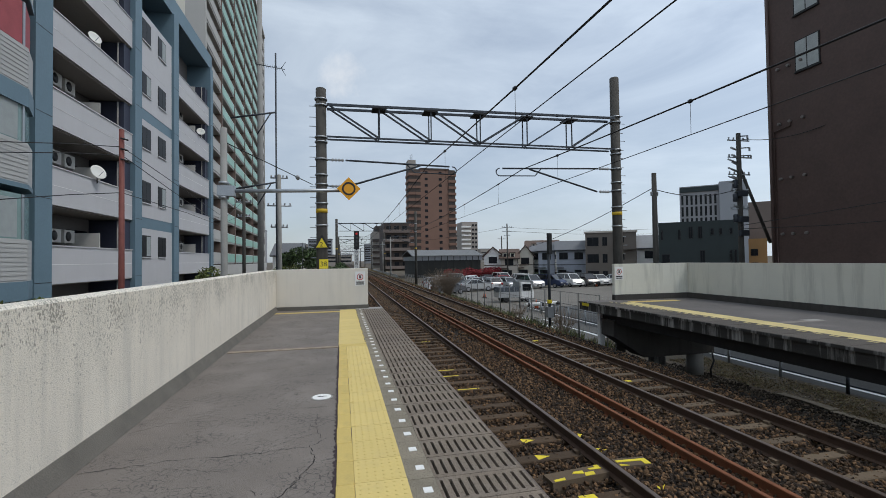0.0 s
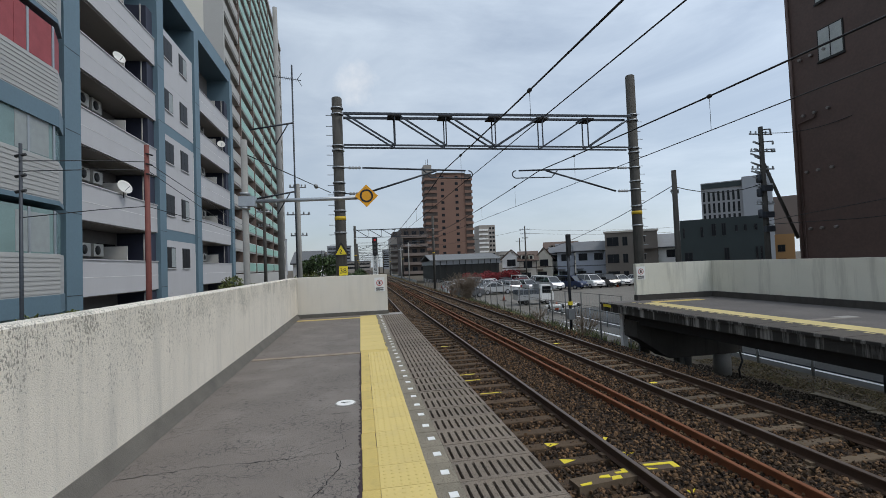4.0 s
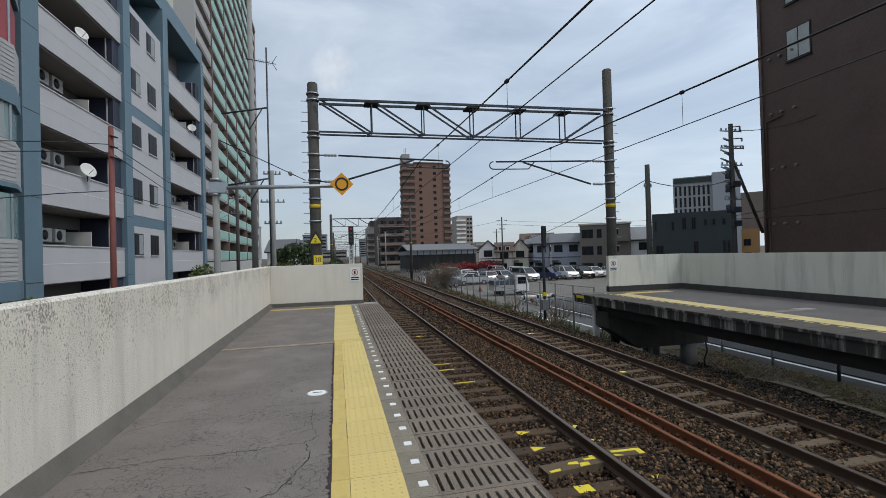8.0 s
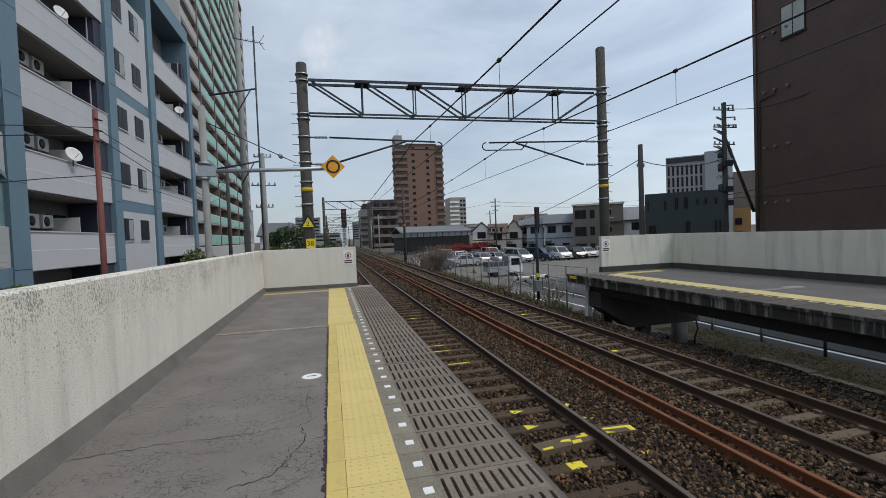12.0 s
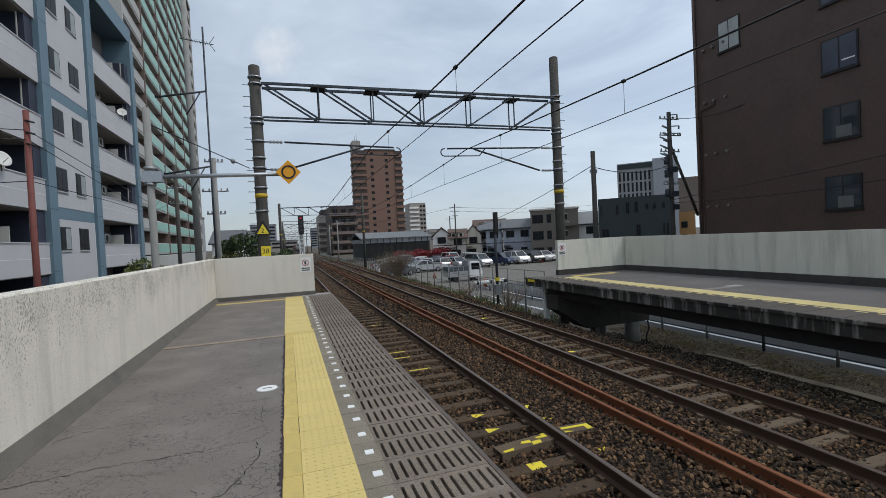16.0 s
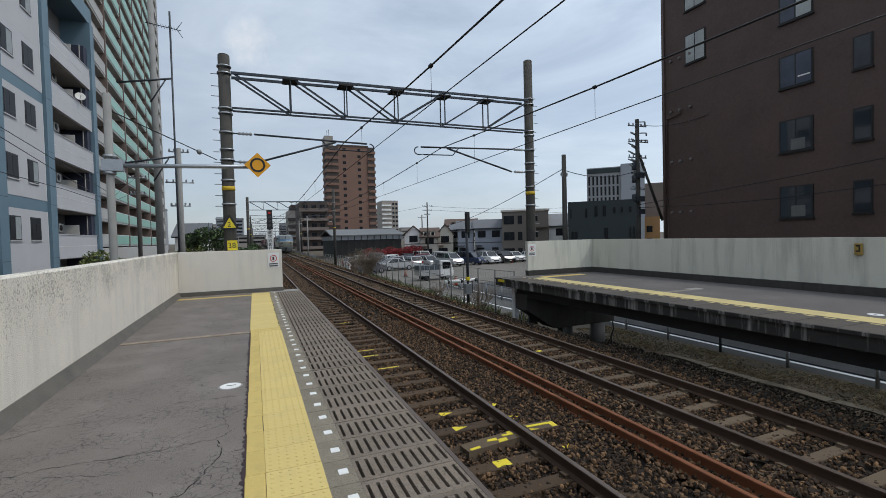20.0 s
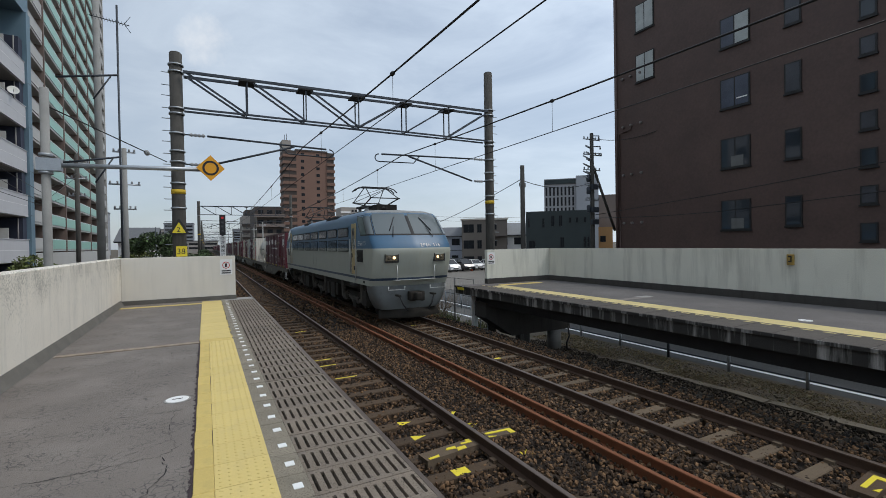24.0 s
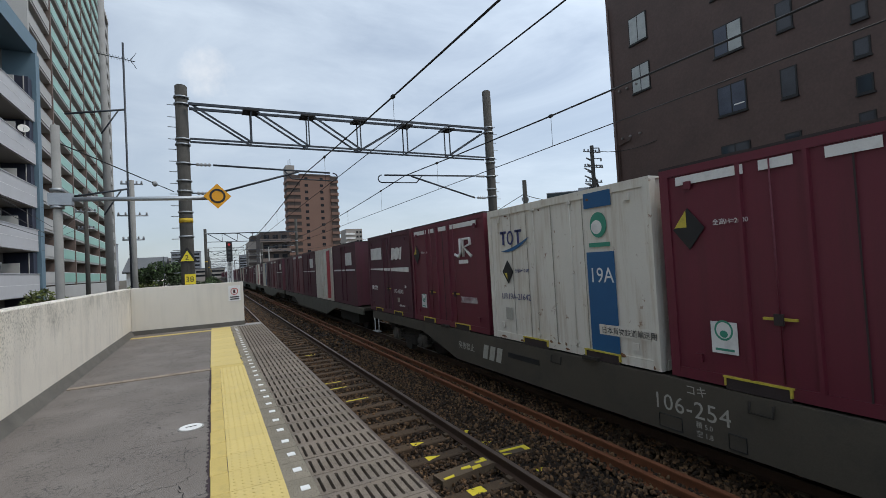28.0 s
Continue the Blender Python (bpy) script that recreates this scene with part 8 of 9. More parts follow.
    for k, ch in enumerate("EF66 115"):
        if ch != " ":
            x_ = 0.14 + 0.096 * k
            v = nose(2 / math.pi * math.asin(min(1.0, (x_ + 0.04) / 1.4) ** (1 / 0.58)), 2.47, 0.0)
            text_part("number", ch, 0.185, MARKW0, th, Matrix.Translation((x_, v.y - 0.03, 2.46)) @ pose(0, 0, 0, 53, 0, 8), 1.0)
    box_part("data_panel", (-1.406, -1.4, 1.35, 1.5, 1.26, 1.34), SEAL, th)
    return th


TRAIN.append((locomotive(), 0.0))

# ---- container wagons ----
WGREY = mat("wagon_grey", (0.102, 0.097, 0.077), 0.7, var=0.12, scale=1.2, dirt=(0.05, 0.045, 0.04), dirt_amt=0.7, dirt_scale=1.5)
WDARK = mat("wagon_olive", (0.068, 0.058, 0.043), 0.75, var=0.15, scale=1.2, dirt=(0.035, 0.032, 0.028), dirt_amt=0.7, dirt_scale=1.5)
WTEXT = mat("wagon_letter", (0.36, 0.345, 0.3), 0.8, var=0.2, dirt=(0.1, 0.09, 0.07), dirt_amt=0.5, dirt_scale=6)
MARKY = mat("mark_yellow", (0.5, 0.4, 0.05), 0.6, var=0.1, dirt=(0.2, 0.15, 0.05), dirt_amt=0.6, dirt_scale=9)
DECK = mat("wagon_deck", (0.3, 0.28, 0.23), 0.85, var=0.15, dirt=(0.16, 0.14, 0.11), dirt_amt=0.7, dirt_scale=3)


def wagon(paint, number, label, simple=False, deck_at=0.42):
    th = thing("container_wagon", label, "flat wagon", (TX, 0, RAIL), group="container wagons")
    for s in (-1, 1):
        bm = B()
        extrude_profile(bm, [(0.45, 0.76), (4.6, 0.76), (6.4, 0.34), (14.1, 0.34), (15.9, 0.76), (20.05, 0.76), (20.05, 1.0), (0.45, 1.0)], "x", s * 1.22 - 0.035, s * 1.22 + 0.035)
        part("side_sill", bm, paint, th, "fish-belly side sill")
    box_part("deck", (-1.18, 1.18, 0.5, 20.0, 0.88, 0.98), UNDER, th)
    box_part("centre_sill", (-0.3, 0.3, 0.3, 20.2, 0.55, 0.9), UNDER, th)
    for y in (3.2, 17.3):
        if simple:
            b = box_part("bogie", (-1.0, 1.0, y - 1.4, y + 1.4, 0.3, 0.72), UNDER, th)
            for dy in (-0.95, 0.95):
                for s in (-1, 1):
                    rod_part("wheel", (s * 0.5, y + dy, 0.43), (s * 0.62, y + dy, 0.43), 0.43, WHEEL, b, seg=16)
        else:
            bogie(th, y, 1.9, 0.43, 0.98, False)
    for y0_ in (0.02, 20.2):
        box_part("coupler", (-0.13, 0.13, y0_, y0_ + 0.3, 0.74, 0.98), UNDER, th, bevel=0.02)
    if simple:
        return th
    box_part("end_platform", (-1.2, 1.2, deck_at, deck_at + 0.7, 0.98, 1.02), DECK, th, "worn pale end platform")
    for s in (-1, 1):
        bm = B()
        e0, e1, ey = (0.5, 1.05, 0.5) if deck_at < 5 else (20.0, 19.55, 20.0)
        pipe(bm, [(s * 1.15, e0, 1.0), (s * 1.15, e0, 1.8), (s * 1.15, e1, 1.86)], 0.016, 8)
        pipe(bm, [(s * 1.15, ey, 1.45), (s * 0.6, ey, 1.45), (s * 0.6, ey, 1.0)], 0.014, 8)
        part("handrail", bm, LETTER if deck_at < 5 else MARKY, th)
        for q in (0.6, 19.5):
            bm = B()
            pipe(bm, [(s * 1.24, q, 0.78), (s * 1.24, q, 0.34), (s * 1.24, q + 0.4, 0.34), (s * 1.24, q + 0.4, 0.78)], 0.018, 8)
            box(bm, s * 1.24 - 0.08, s * 1.24 + 0.08, q, q + 0.4, 0.335, 0.36)
            part("step", bm, LETTER if (q > 5) == (deck_at > 5) or deck_at < 1 and number == "106-254" else UNDER, th, "steel footstep")
        for y in (5.6, 10.0, 14.6):
            box_part("twist_lock", (s * 1.2 - 0.1, s * 1.2 + 0.1, y - 0.15, y + 0.15, 1.0, 1.05), UNDER, th)
        box_part("opening", (s * 1.258 - 0.004, s * 1.258 + 0.004, 11.2, 12.1, 0.7, 0.79), BLACK, th)
        for y in (7.6, 10.6):
            bm = B()
            pipe(bm, [(s * 1.3, y, 0.95), (s * 1.32, y, 0.84), (s * 1.32, y + 0.22, 0.84), (s * 1.3, y + 0.22, 0.95)], 0.014, 6)
            part("tie_ring", bm, UNDER, th)
    X = -1.258
    text_part("number", number, 0.27, WTEXT, th, facing(X, 9.0, 0.6, "-x"), 1.08)
    text_part("class_mark", "コキ", 0.13, WTEXT, th, facing(X, 8.55, 0.86, "-x"))
    text_part("load_mark", "積 5.0", 0.08, WTEXT, th, facing(X, 8.45, 0.5, "-x"))
    text_part("load_mark", "空 1.8", 0.08, WTEXT, th, facing(X, 8.45, 0.4, "-x"))
    for a, b in ((8.62, 8.92), (7.9, 8.08)):
        bm = B()
        pipe(bm, [(X, a, 0.38), (X, b, 0.38), (X, b, 0.54), (X, a, 0.54), (X, a, 0.38)], 0.007, 4)
        part("frame_mark", bm, BLACK, th)
    text_part("warning", "突放禁止", 0.17, WTEXT, th, facing(X, 14.0, 0.62, "-x"))
    bm = B()
    for k in range(3):
        a = 13.0 - 0.24 * k
        extrude_profile(bm, [(a, 0.54), (a - 0.17, 0.54), (a - 0.25, 0.82), (a - 0.08, 0.82)], "x", X - 0.003, X)
    part("emblem", bm, WTEXT, th, "pale slanted block emblem")
    box_part("tare_plate", (X - 0.012, X + 0.01, 2.0, 2.5, 0.66, 0.86), paint, th)
    for k in range(3):
        box_part("text_bar", (X - 0.014, X - 0.012, 2.05, 2.45, 0.69 + 0.055 * k, 0.705 + 0.055 * k), WTEXT, th)
    rod_part("brake_cylinder", (-0.7, 5.6, 0.62), (-0.7, 6.5, 0.62), 0.16, UNDER, th, seg=12)
    rod_part("air_tank", (-0.6, 14.6, 0.6), (-0.6, 15.6, 0.6), 0.18, UNDER, th, seg=12)
    return th


# ---- containers ----
C_NEW = mat("container_maroon", (0.118, 0.016, 0.03), 0.5, var=0.06, scale=1.5, bump=0.04, dirt=(0.075, 0.016, 0.022), dirt_amt=0.5, dirt_scale=1.5, streak=True)
C_OLD = mat("container_dull_maroon", (0.082, 0.021, 0.034), 0.62, var=0.1, scale=1.5, bump=0.05, dirt=(0.05, 0.028, 0.025), dirt_amt=0.6, dirt_scale=1.8, streak=True)
C_WHITE = mat("container_white", (0.63, 0.595, 0.525), 0.55, var=0.05, scale=1.5, bump=0.04, dirt=(0.4, 0.31, 0.21), dirt_amt=0.7, dirt_scale=2.2, streak=True, speck=(0.2, 0.1, 0.05), speck_scale=6, speck_cut=0.645)
C_TOP = mat("container_dark_edge", (0.03, 0.02, 0.02), 0.7, var=0.2)
MARKW = mat("mark_white", (0.68, 0.67, 0.65), 0.6, var=0.06, dirt=(0.35, 0.33, 0.31), dirt_amt=0.4, dirt_scale=5)
MARKB = mat("mark_blue", (0.015, 0.09, 0.215), 0.5, var=0.05)
MARKR = mat("mark_red", (0.42, 0.02, 0.035), 0.5, var=0.05)
MARKO = mat("mark_orange", (0.5, 0.13, 0.035), 0.5, var=0.05)
MARKN = mat("mark_navy", (0.03, 0.035, 0.13), 0.5, var=0.05)
MARKG = mat("mark_green", (0.04, 0.24, 0.16), 0.5, var=0.05)
RUSTP = mat("rust_bloom", (0.16, 0.075, 0.035), 0.9, var=0.3, scale=12, dirt=(0.3, 0.22, 0.15), dirt_amt=0.7, dirt_scale=14)
CX = -1.225


def decal(th, name, y0, y1, z0, z1, material, label="", d=0.005):
    return box_part(name, (CX - d, CX + 0.002, y0, y1, z0, z1), material, th, label)


def decal_shape(th, name, pts, material, label="", d=0.006):
    bm = B()
    extrude_profile(bm, pts, "x", CX - d, CX + 0.002)
    return part(name, bm, material, th, label)


def ellipse(cy, cz, ry, rz, n=24):
    return [(cy + ry * math.cos(2 * math.pi * k / n), cz + rz * math.sin(2 * math.pi * k / n)) for k in range(n)]


def eco_mark(th, y, z, s=0.2):
    p = decal(th, "eco_sticker", y - s, y + s * 0.4, z - s * 0.85, z + s * 0.85, MARKW, "white sticker with a round green emblem")
    bm = B()
    a = ellipse(y - s * 0.3, z + 0.08, s * 0.5, s * 0.55, 20)
    b = ellipse(y - s * 0.3, z + 0.08, s * 0.4, s * 0.44, 20)
    va = [bm.verts.new((CX - 0.008, *q)) for q in a]
    vb = [bm.verts.new((CX - 0.008, *q)) for q in b]
    for k in range(20):
        bm.faces.new((va[k], va[(k + 1) % 20], vb[(k + 1) % 20], vb[k]))
    vc = [bm.verts.new((CX - 0.008, y - s * 0.3 + s * 0.22 * math.cos(t), z + 0.04 + s * 0.2 * math.sin(t))) for t in (2 * math.pi * k / 10 for k in range(10))]
    bm.faces.new(vc)
    part("emblem", bm, MARKG, p)
    decal(th, "caption_bar", y - s * 0.8, y + s * 0.2, z - s * 0.7, z - s * 0.58, MARKG, d=0.008)


def hazard(th, y, z, s, upper):
    q = decal_shape(th, "diamond_mark", [(y - s, z), (y, z - s * 1.25), (y + s, z), (y, z + s * 1.25)], BLACK, "black diamond mark")
    decal_shape(th, "diamond_quarter", [(y + s * 0.9, z + 0.02), (y + 0.02, z + 0.02), (y + 0.02, z + s * 1.12)] if upper else [(y + s * 0.6, z - 0.02), (y + 0.02, z - 0.02), (y + 0.02, z - s * 0.8)], MARKY, d=0.008)
    return q


def container(kind, number, simple=False, end_vertical=False):
    paint = {"lined": C_NEW, "slant": C_OLD, "panel": C_OLD, "plain": C_OLD, "new": C_NEW, "red": C_WHITE, "blue": C_WHITE, "orange": C_WHITE}[kind]
    white = paint is C_WHITE
    label = {"lined": "maroon freight container with a white emblem and white top bars", "slant": "dull maroon freight container with a slanted white emblem and stripe",
             "panel": "dull maroon freight container with a slanted emblem and notice panel", "plain": "dull maroon freight container", "new": "maroon freight container with vertical ribs",
             "red": "white freight container with a red stripe and red writing", "blue": "white freight container with a broad blue stripe", "orange": "white freight container with a red and orange stripe"}[kind]
    th = thing("freight_container", label, "container", (TX, 0, RAIL), group="freight containers")
    L, z0, z1 = 3.715, 1.03, 3.5 if not white else 3.46
    bm = B()
    box(bm, CX + 0.02, -CX - 0.02, 0.02, L - 0.02, z0 + 0.02, z1 - 0.02)
    body = part("body", bm, paint, th)
    box_part("roof", (CX, -CX, 0, L, z1 - 0.03, z1), C_TOP if not white else paint, th)
    for y0_, y1_ in ((0.0, 0.11), (L - 0.11, L)):
        for s in (-1, 1):
            box_part("corner_post", (s * 1.165 - 0.062, s * 1.165 + 0.062, y0_, y1_, z0, z1 - 0.031), paint, th)
    for s in (-1, 1):
        bm = B()
        box(bm, s * 1.19 - 0.035, s * 1.19 + 0.035, 0.111, L - 0.111, z0, z0 + 0.12)
        part("bottom_rail", bm, paint, th)
        box_part("top_rail", (s * 1.19 - 0.036, s * 1.19 + 0.036, 0.111, L - 0.111, z1 - 0.12, z1 - 0.031), paint, th)
    if simple:
        if kind in ("slant", "panel"):
            decal(th, "emblem_block", 0.6, 1.6, 2.6, 3.1, MARKW)
            decal(th, "stripe", 0.2, 3.5, 2.38, 2.44, MARKW)
        elif kind == "lined":
            decal(th, "top_bar", 0.15, 1.4, z1 - 0.25, z1 - 0.13, MARKW)
            decal(th, "top_bar", 2.2, 3.5, z1 - 0.25, z1 - 0.13, MARKW)
        elif white:
            decal(th, "stripe", 0.5, 1.1, z0 + 0.1, z1 - 0.1, MARKR if kind == "red" else MARKB)
        box_part("rib", (CX - 0.02, CX + 0.02, 1.5, 1.56, z0 + 0.12, z1 - 0.12), paint, th)
        box_part("rib", (CX - 0.02, CX + 0.02, 2.16, 2.22, z0 + 0.12, z1 - 0.12), paint, th)
        return th
    # ribs, doors and bars of the near side
    ribs = () if white else (1.58, 2.2) if kind in ("slant", "panel") else (1.58, 2.2, 2.8)
    for y in ribs:
        bm = B()
        extrude_profile(bm, [(CX + 0.03, y - 0.03), (CX - 0.018, y - 0.018), (CX - 0.018, y + 0.018), (CX + 0.03, y + 0.03)], "z", z0 + 0.12, z1 - 0.12)
        part("rib", bm, paint, th)
    decal(th, "door_seam", 1.85, 1.864, z0 + 0.12, z1 - 0.12, C_TOP if not white else DECK, d=0.003)
    if white:
        for y in (1.16, 2.5, 2.95):
            decal(th, "panel_seam", y, y + 0.01, z0 + 0.12, z1 - 0.12, DECK, d=0.003)
    for y in ((0.75, 2.45) if not white else (0.62, 2.1)):
        for k, w in ((0, 0.62),):
            p = decal(th, "fork_pocket", y, y + w, z0 - 0.02, z0 + 0.1, C_TOP, "forklift pocket with yellow rim", d=0.02)
            box_part("rim", (CX - 0.03, CX - 0.0, y - 0.02, y + w + 0.02, z0 + 0.1, z0 + 0.12), MARKY, p)
            box_part("rim", (CX - 0.03, CX - 0.0, y - 0.01, y + 0.01, z0 + 0.02, z0 + 0.1), MARKY, p)
            box_part("rim", (CX - 0.03, CX - 0.0, y + w - 0.01, y + w + 0.01, z0 + 0.02, z0 + 0.1), MARKY, p)
    for y in () if white else {"slant": (1.78,), "panel": (1.78, 2.6)}.get(kind, (1.3, 2.5)):
        lk = box_part("lock_bar", (CX - 0.025, CX, y - 0.15, y + 0.15, 1.785, 1.81), MARKY, th, "yellow lock bar")
        rod_part("lock_rod", (CX - 0.012, y, z0 + 0.14), (CX - 0.012, y, z1 - 0.14), 0.008, paint, th, seg=6)
        box_part("lock_handle", (CX - 0.05, CX - 0.02, y - 0.04, y + 0.04, 1.74, 1.85), C_TOP if not white else LETTER, th)
    for y in (0.35, 3.35):
        for z in (1.25, 3.2):
            box_part("hinge", (CX - 0.03, CX, y - 0.04, y + 0.04, z, z + 0.09), paint, th)
    # end wall ribs
    for x in () if white else (-0.8, -0.4, 0.0, 0.4, 0.8):
        bm = B()
        extrude_profile(bm, [(x - 0.06, 0.03), (x - 0.035, -0.012), (x + 0.035, -0.012), (x + 0.06, 0.03)], "z", z0 + 0.1, z1 - 0.12)
        part("end_rib", bm, paint, th)
    box_part("end_sill", (-1.1, 1.1, -0.005, 0.03, z0, z0 + 0.12), paint, th)
    if kind in ("lined", "new"):
        if kind == "lined":
            for a, b in ((0.3, 1.45), (1.66, 2.05), (2.3, 2.6), (2.75, 3.5)):
                decal(th, "top_bar", a, b, z1 - 0.24, z1 - 0.14, MARKW, "white reflective bar")
        bm = B()
        c, zc = 0.95, 2.82
        pipe(bm, [(CX - 0.003, c + 0.05, zc + 0.2), (CX - 0.003, c + 0.05, zc - 0.12), (CX - 0.003, c + 0.14, zc - 0.2), (CX - 0.003, c + 0.3, zc - 0.14)], 0.035, 6)
        pipe(bm, [(CX - 0.003, c - 0.08, zc - 0.2), (CX - 0.003, c - 0.08, zc + 0.18), (CX - 0.003, c - 0.35, zc + 0.18), (CX - 0.003, c - 0.38, zc + 0.06), (CX - 0.003, c - 0.1, zc), (CX - 0.003, c - 0.4, zc - 0.2)], 0.035, 6)
        part("emblem", bm, MARKW, th, "white line emblem")
        decal(th, "caption_bar", 0.7, 1.1, 2.47, 2.55, MARKW)
        text_part("number", number, 0.19, MARKW, th, facing(CX - 0.005, 1.1, 1.62, "-x"), 1.05)
        text_part("number", number, 0.15, MARKW, th, facing(-1.0, -0.014, 2.72, "-y") if not end_vertical else facing(-1.02, -0.014, 2.72, "-y"), 1.05) if not end_vertical else None
        if end_vertical:
            for k, ch in enumerate(number):
                text_part("number", ch, 0.17, MARKW, th, facing(-1.05, -0.014, 3.05 - 0.16 * k, "-y"))
        box_part("caption_bar", (0.55, 0.85, -0.014, -0.008, 2.68, 2.78), MARKW, th)
        if kind == "lined":
            hazard(th, 3.38, 2.75, 0.19, True)
            text_part("height_note", "全高H=2600", 0.07, MARKW, th, facing(CX - 0.005, 3.1, 2.77, "-x"))
        eco_mark(th, 3.12, 1.55)
        box_part("plate", (0.5, 0.62, -0.014, -0.008, 1.3, 1.45), MARKW, th)
        bm = B()
        box(bm, 0.55, 0.8, -0.012, -0.006, 1.85, 2.15)
        part("eco_sticker", bm, MARKW, th)
    elif kind in ("slant", "panel"):
        bm = B()
        c, zc = 1.5, 2.85
        for k, (wd, hh) in enumerate(((0.2, 0.36), (0.15, 0.3), (0.16, 0.36), (0.12, 0.3), (0.12, 0.36))):
            a = c - 0.17 * k
            extrude_profile(bm, [(a, zc - hh / 2), (a - wd, zc - hh / 2), (a - wd - 0.1, zc + hh / 2), (a - 0.1, zc + hh / 2)], "x", CX - 0.006, CX + 0.002)
        part("emblem", bm, MARKW, th, "white slanted block emblem")
        if kind == "slant":
            decal_shape(th, "stripe", [(0.15, 2.3), (0.15, 2.44), (3.5, 2.43), (3.5, 2.4)], MARKW, "white stripe")
            decal(th, "top_panel", 2.36, 3.42, 2.72, 3.1, MARKW, "large white blank panel")
            decal_shape(th, "word_mark", [(3.42, 1.74), (3.38, 1.74), (3.38, 1.87), (3.42, 1.87)], MARKW)
            decal_shape(th, "word_mark", [(3.33, 1.74), (3.25, 1.74), (3.25, 1.87), (3.33, 1.87)], MARKW)
            text_part("freight_mark", "貨物", 0.17, MARKW, th, facing(CX - 0.005, 3.21, 1.73, "-x"))
        else:
            pn = decal(th, "notice_panel", 2.45, 3.45, 2.68, 3.0, MARKW, "white notice panel with maroon writing")
            text_part("writing", "環境にやさしい", 0.125, C_OLD, pn, facing(CX - 0.009, 3.4, 2.87, "-x"))
            text_part("writing", "鉄道コンテナ", 0.135, C_OLD, pn, facing(CX - 0.009, 3.4, 2.71, "-x"))
        if kind == "panel":
            decal(th, "word_mark", 3.3, 3.42, 1.86, 2.0, MARKW)
            text_part("freight_mark", "貨物", 0.17, MARKW, th, facing(CX - 0.005, 3.26, 1.86, "-x"))
            eco_mark(th, 3.15, 1.55)
        text_part("number", number, 0.165, MARKW, th, facing(CX - 0.005, 1.4, 1.68, "-x"), 1.05)
        text_part("volume_note", "内容積 18.7m³", 0.075, MARKW, th, facing(CX - 0.005, 0.98, 1.3, "-x"))
        decal(th, "plate", 0.95, 1.1, 1.42, 1.55, DECK)
        decal(th, "plate", 0.4, 0.5, 1.85, 1.92, MARKW)
    elif white:
        stripe = {"red": MARKR, "blue": MARKB, "orange": MARKO}[kind]
        ink = {"red": MARKR, "blue": MARKN, "orange": MARKO}[kind]
        a, b = 0.62, 1.12
        decal(th, "stripe", a, b, z0 + 0.12, 2.55, stripe if kind != "orange" else MARKO, "broad coloured stripe")
        if kind == "orange":
            decal(th, "stripe_cap", a, b, 2.1, 2.55, MARKR, d=0.007)
        decal(th, "stripe_top", a, b, z1 - 0.28, z1 - 0.06, stripe)
        text_part("type_mark", "19A", 0.3, MARKW, th, facing(CX - 0.009, 1.09, 2.12, "-x"), 1.0, 0.9)
        bm = B()
        va = ellipse(0.87, 2.93, 0.15, 0.18, 20)
        extrude_profile(bm, va, "x", CX - 0.005, CX + 0.002)
        part("emblem_disc", bm, MARKG if kind != "red" else MARKB, th, "round green emblem")
        decal_shape(th, "emblem_leaf", ellipse(0.9, 2.9, 0.1, 0.1, 12), MARKW if kind != "red" else MARKG, d=0.008)
        decal(th, "caption_bar", 0.68, 1.06, 2.62, 2.68, MARKG)
        # swoosh emblem
        bm = B()
        for k in range(3):
            q = 3.28 - 0.23 * k
            if k == 1:
                e0, e1 = ellipse(q - 0.06, 2.9, 0.1, 0.13, 18), ellipse(q - 0.06, 2.9, 0.06, 0.09, 18)
                v0, v1 = [bm.verts.new((CX - 0.006, *p)) for p in e0], [bm.verts.new((CX - 0.006, *p)) for p in e1]
                for j in range(18):
                    bm.faces.new((v0[j], v0[(j + 1) % 18], v1[(j + 1) % 18], v1[j]))
            else:
                box(bm, CX - 0.006, CX + 0.002, q - 0.09, q - 0.04, 2.78, 3.03)
                box(bm, CX - 0.006, CX + 0.002, q - 0.16, q + 0.02, 2.985, 3.03)
        part("emblem", bm, MARKN if kind == "blue" else ink, th, "coloured serif block emblem")
        if kind != "red":
            bm = B()
            pts = [(3.3 - 0.85 * u, 2.66 + 0.1 * math.sin(u * 3.1) * -0.4 + 0.22 * u * u) for u in (k / 10 for k in range(11))]
            back = [(y + 0.02, z + 0.06 * math.sin(math.pi * k / 10)) for k, (y, z) in enumerate(pts)][::-1]
            extrude_profile(bm, pts + back[1:-1], "x", CX - 0.006, CX + 0.002)
            part("swoosh", bm, ink if kind == "orange" else MARKB, th, "coloured swoosh under the emblem")
        hazard(th, 3.12, 2.28, 0.17, False)
        text_part("height_note", "全幅W=2485", 0.075, MARKN, th, facing(CX - 0.005, 2.9, 2.27, "-x"))
        text_part("number", number, 0.15, MARKN if kind == "blue" else ink, th, facing(CX - 0.005, 3.35, 1.78, "-x"), 1.0)
        decal(th, "owner_panel", 0.12, 0.96, 1.39, 1.53, paint, d=0.0075)
        text_part("owner_line", "日本貨物鉄道輸送用", 0.1, BLACK, th, facing(CX - 0.009, 0.92, 1.42, "-x"))
        text_part("number", number, 0.13, ink, th, facing(-0.75, -0.014, 2.75, "-y"))
        box_part("emblem", (0.55, 0.9, -0.014, -0.008, 2.35, 2.62), ink, th)
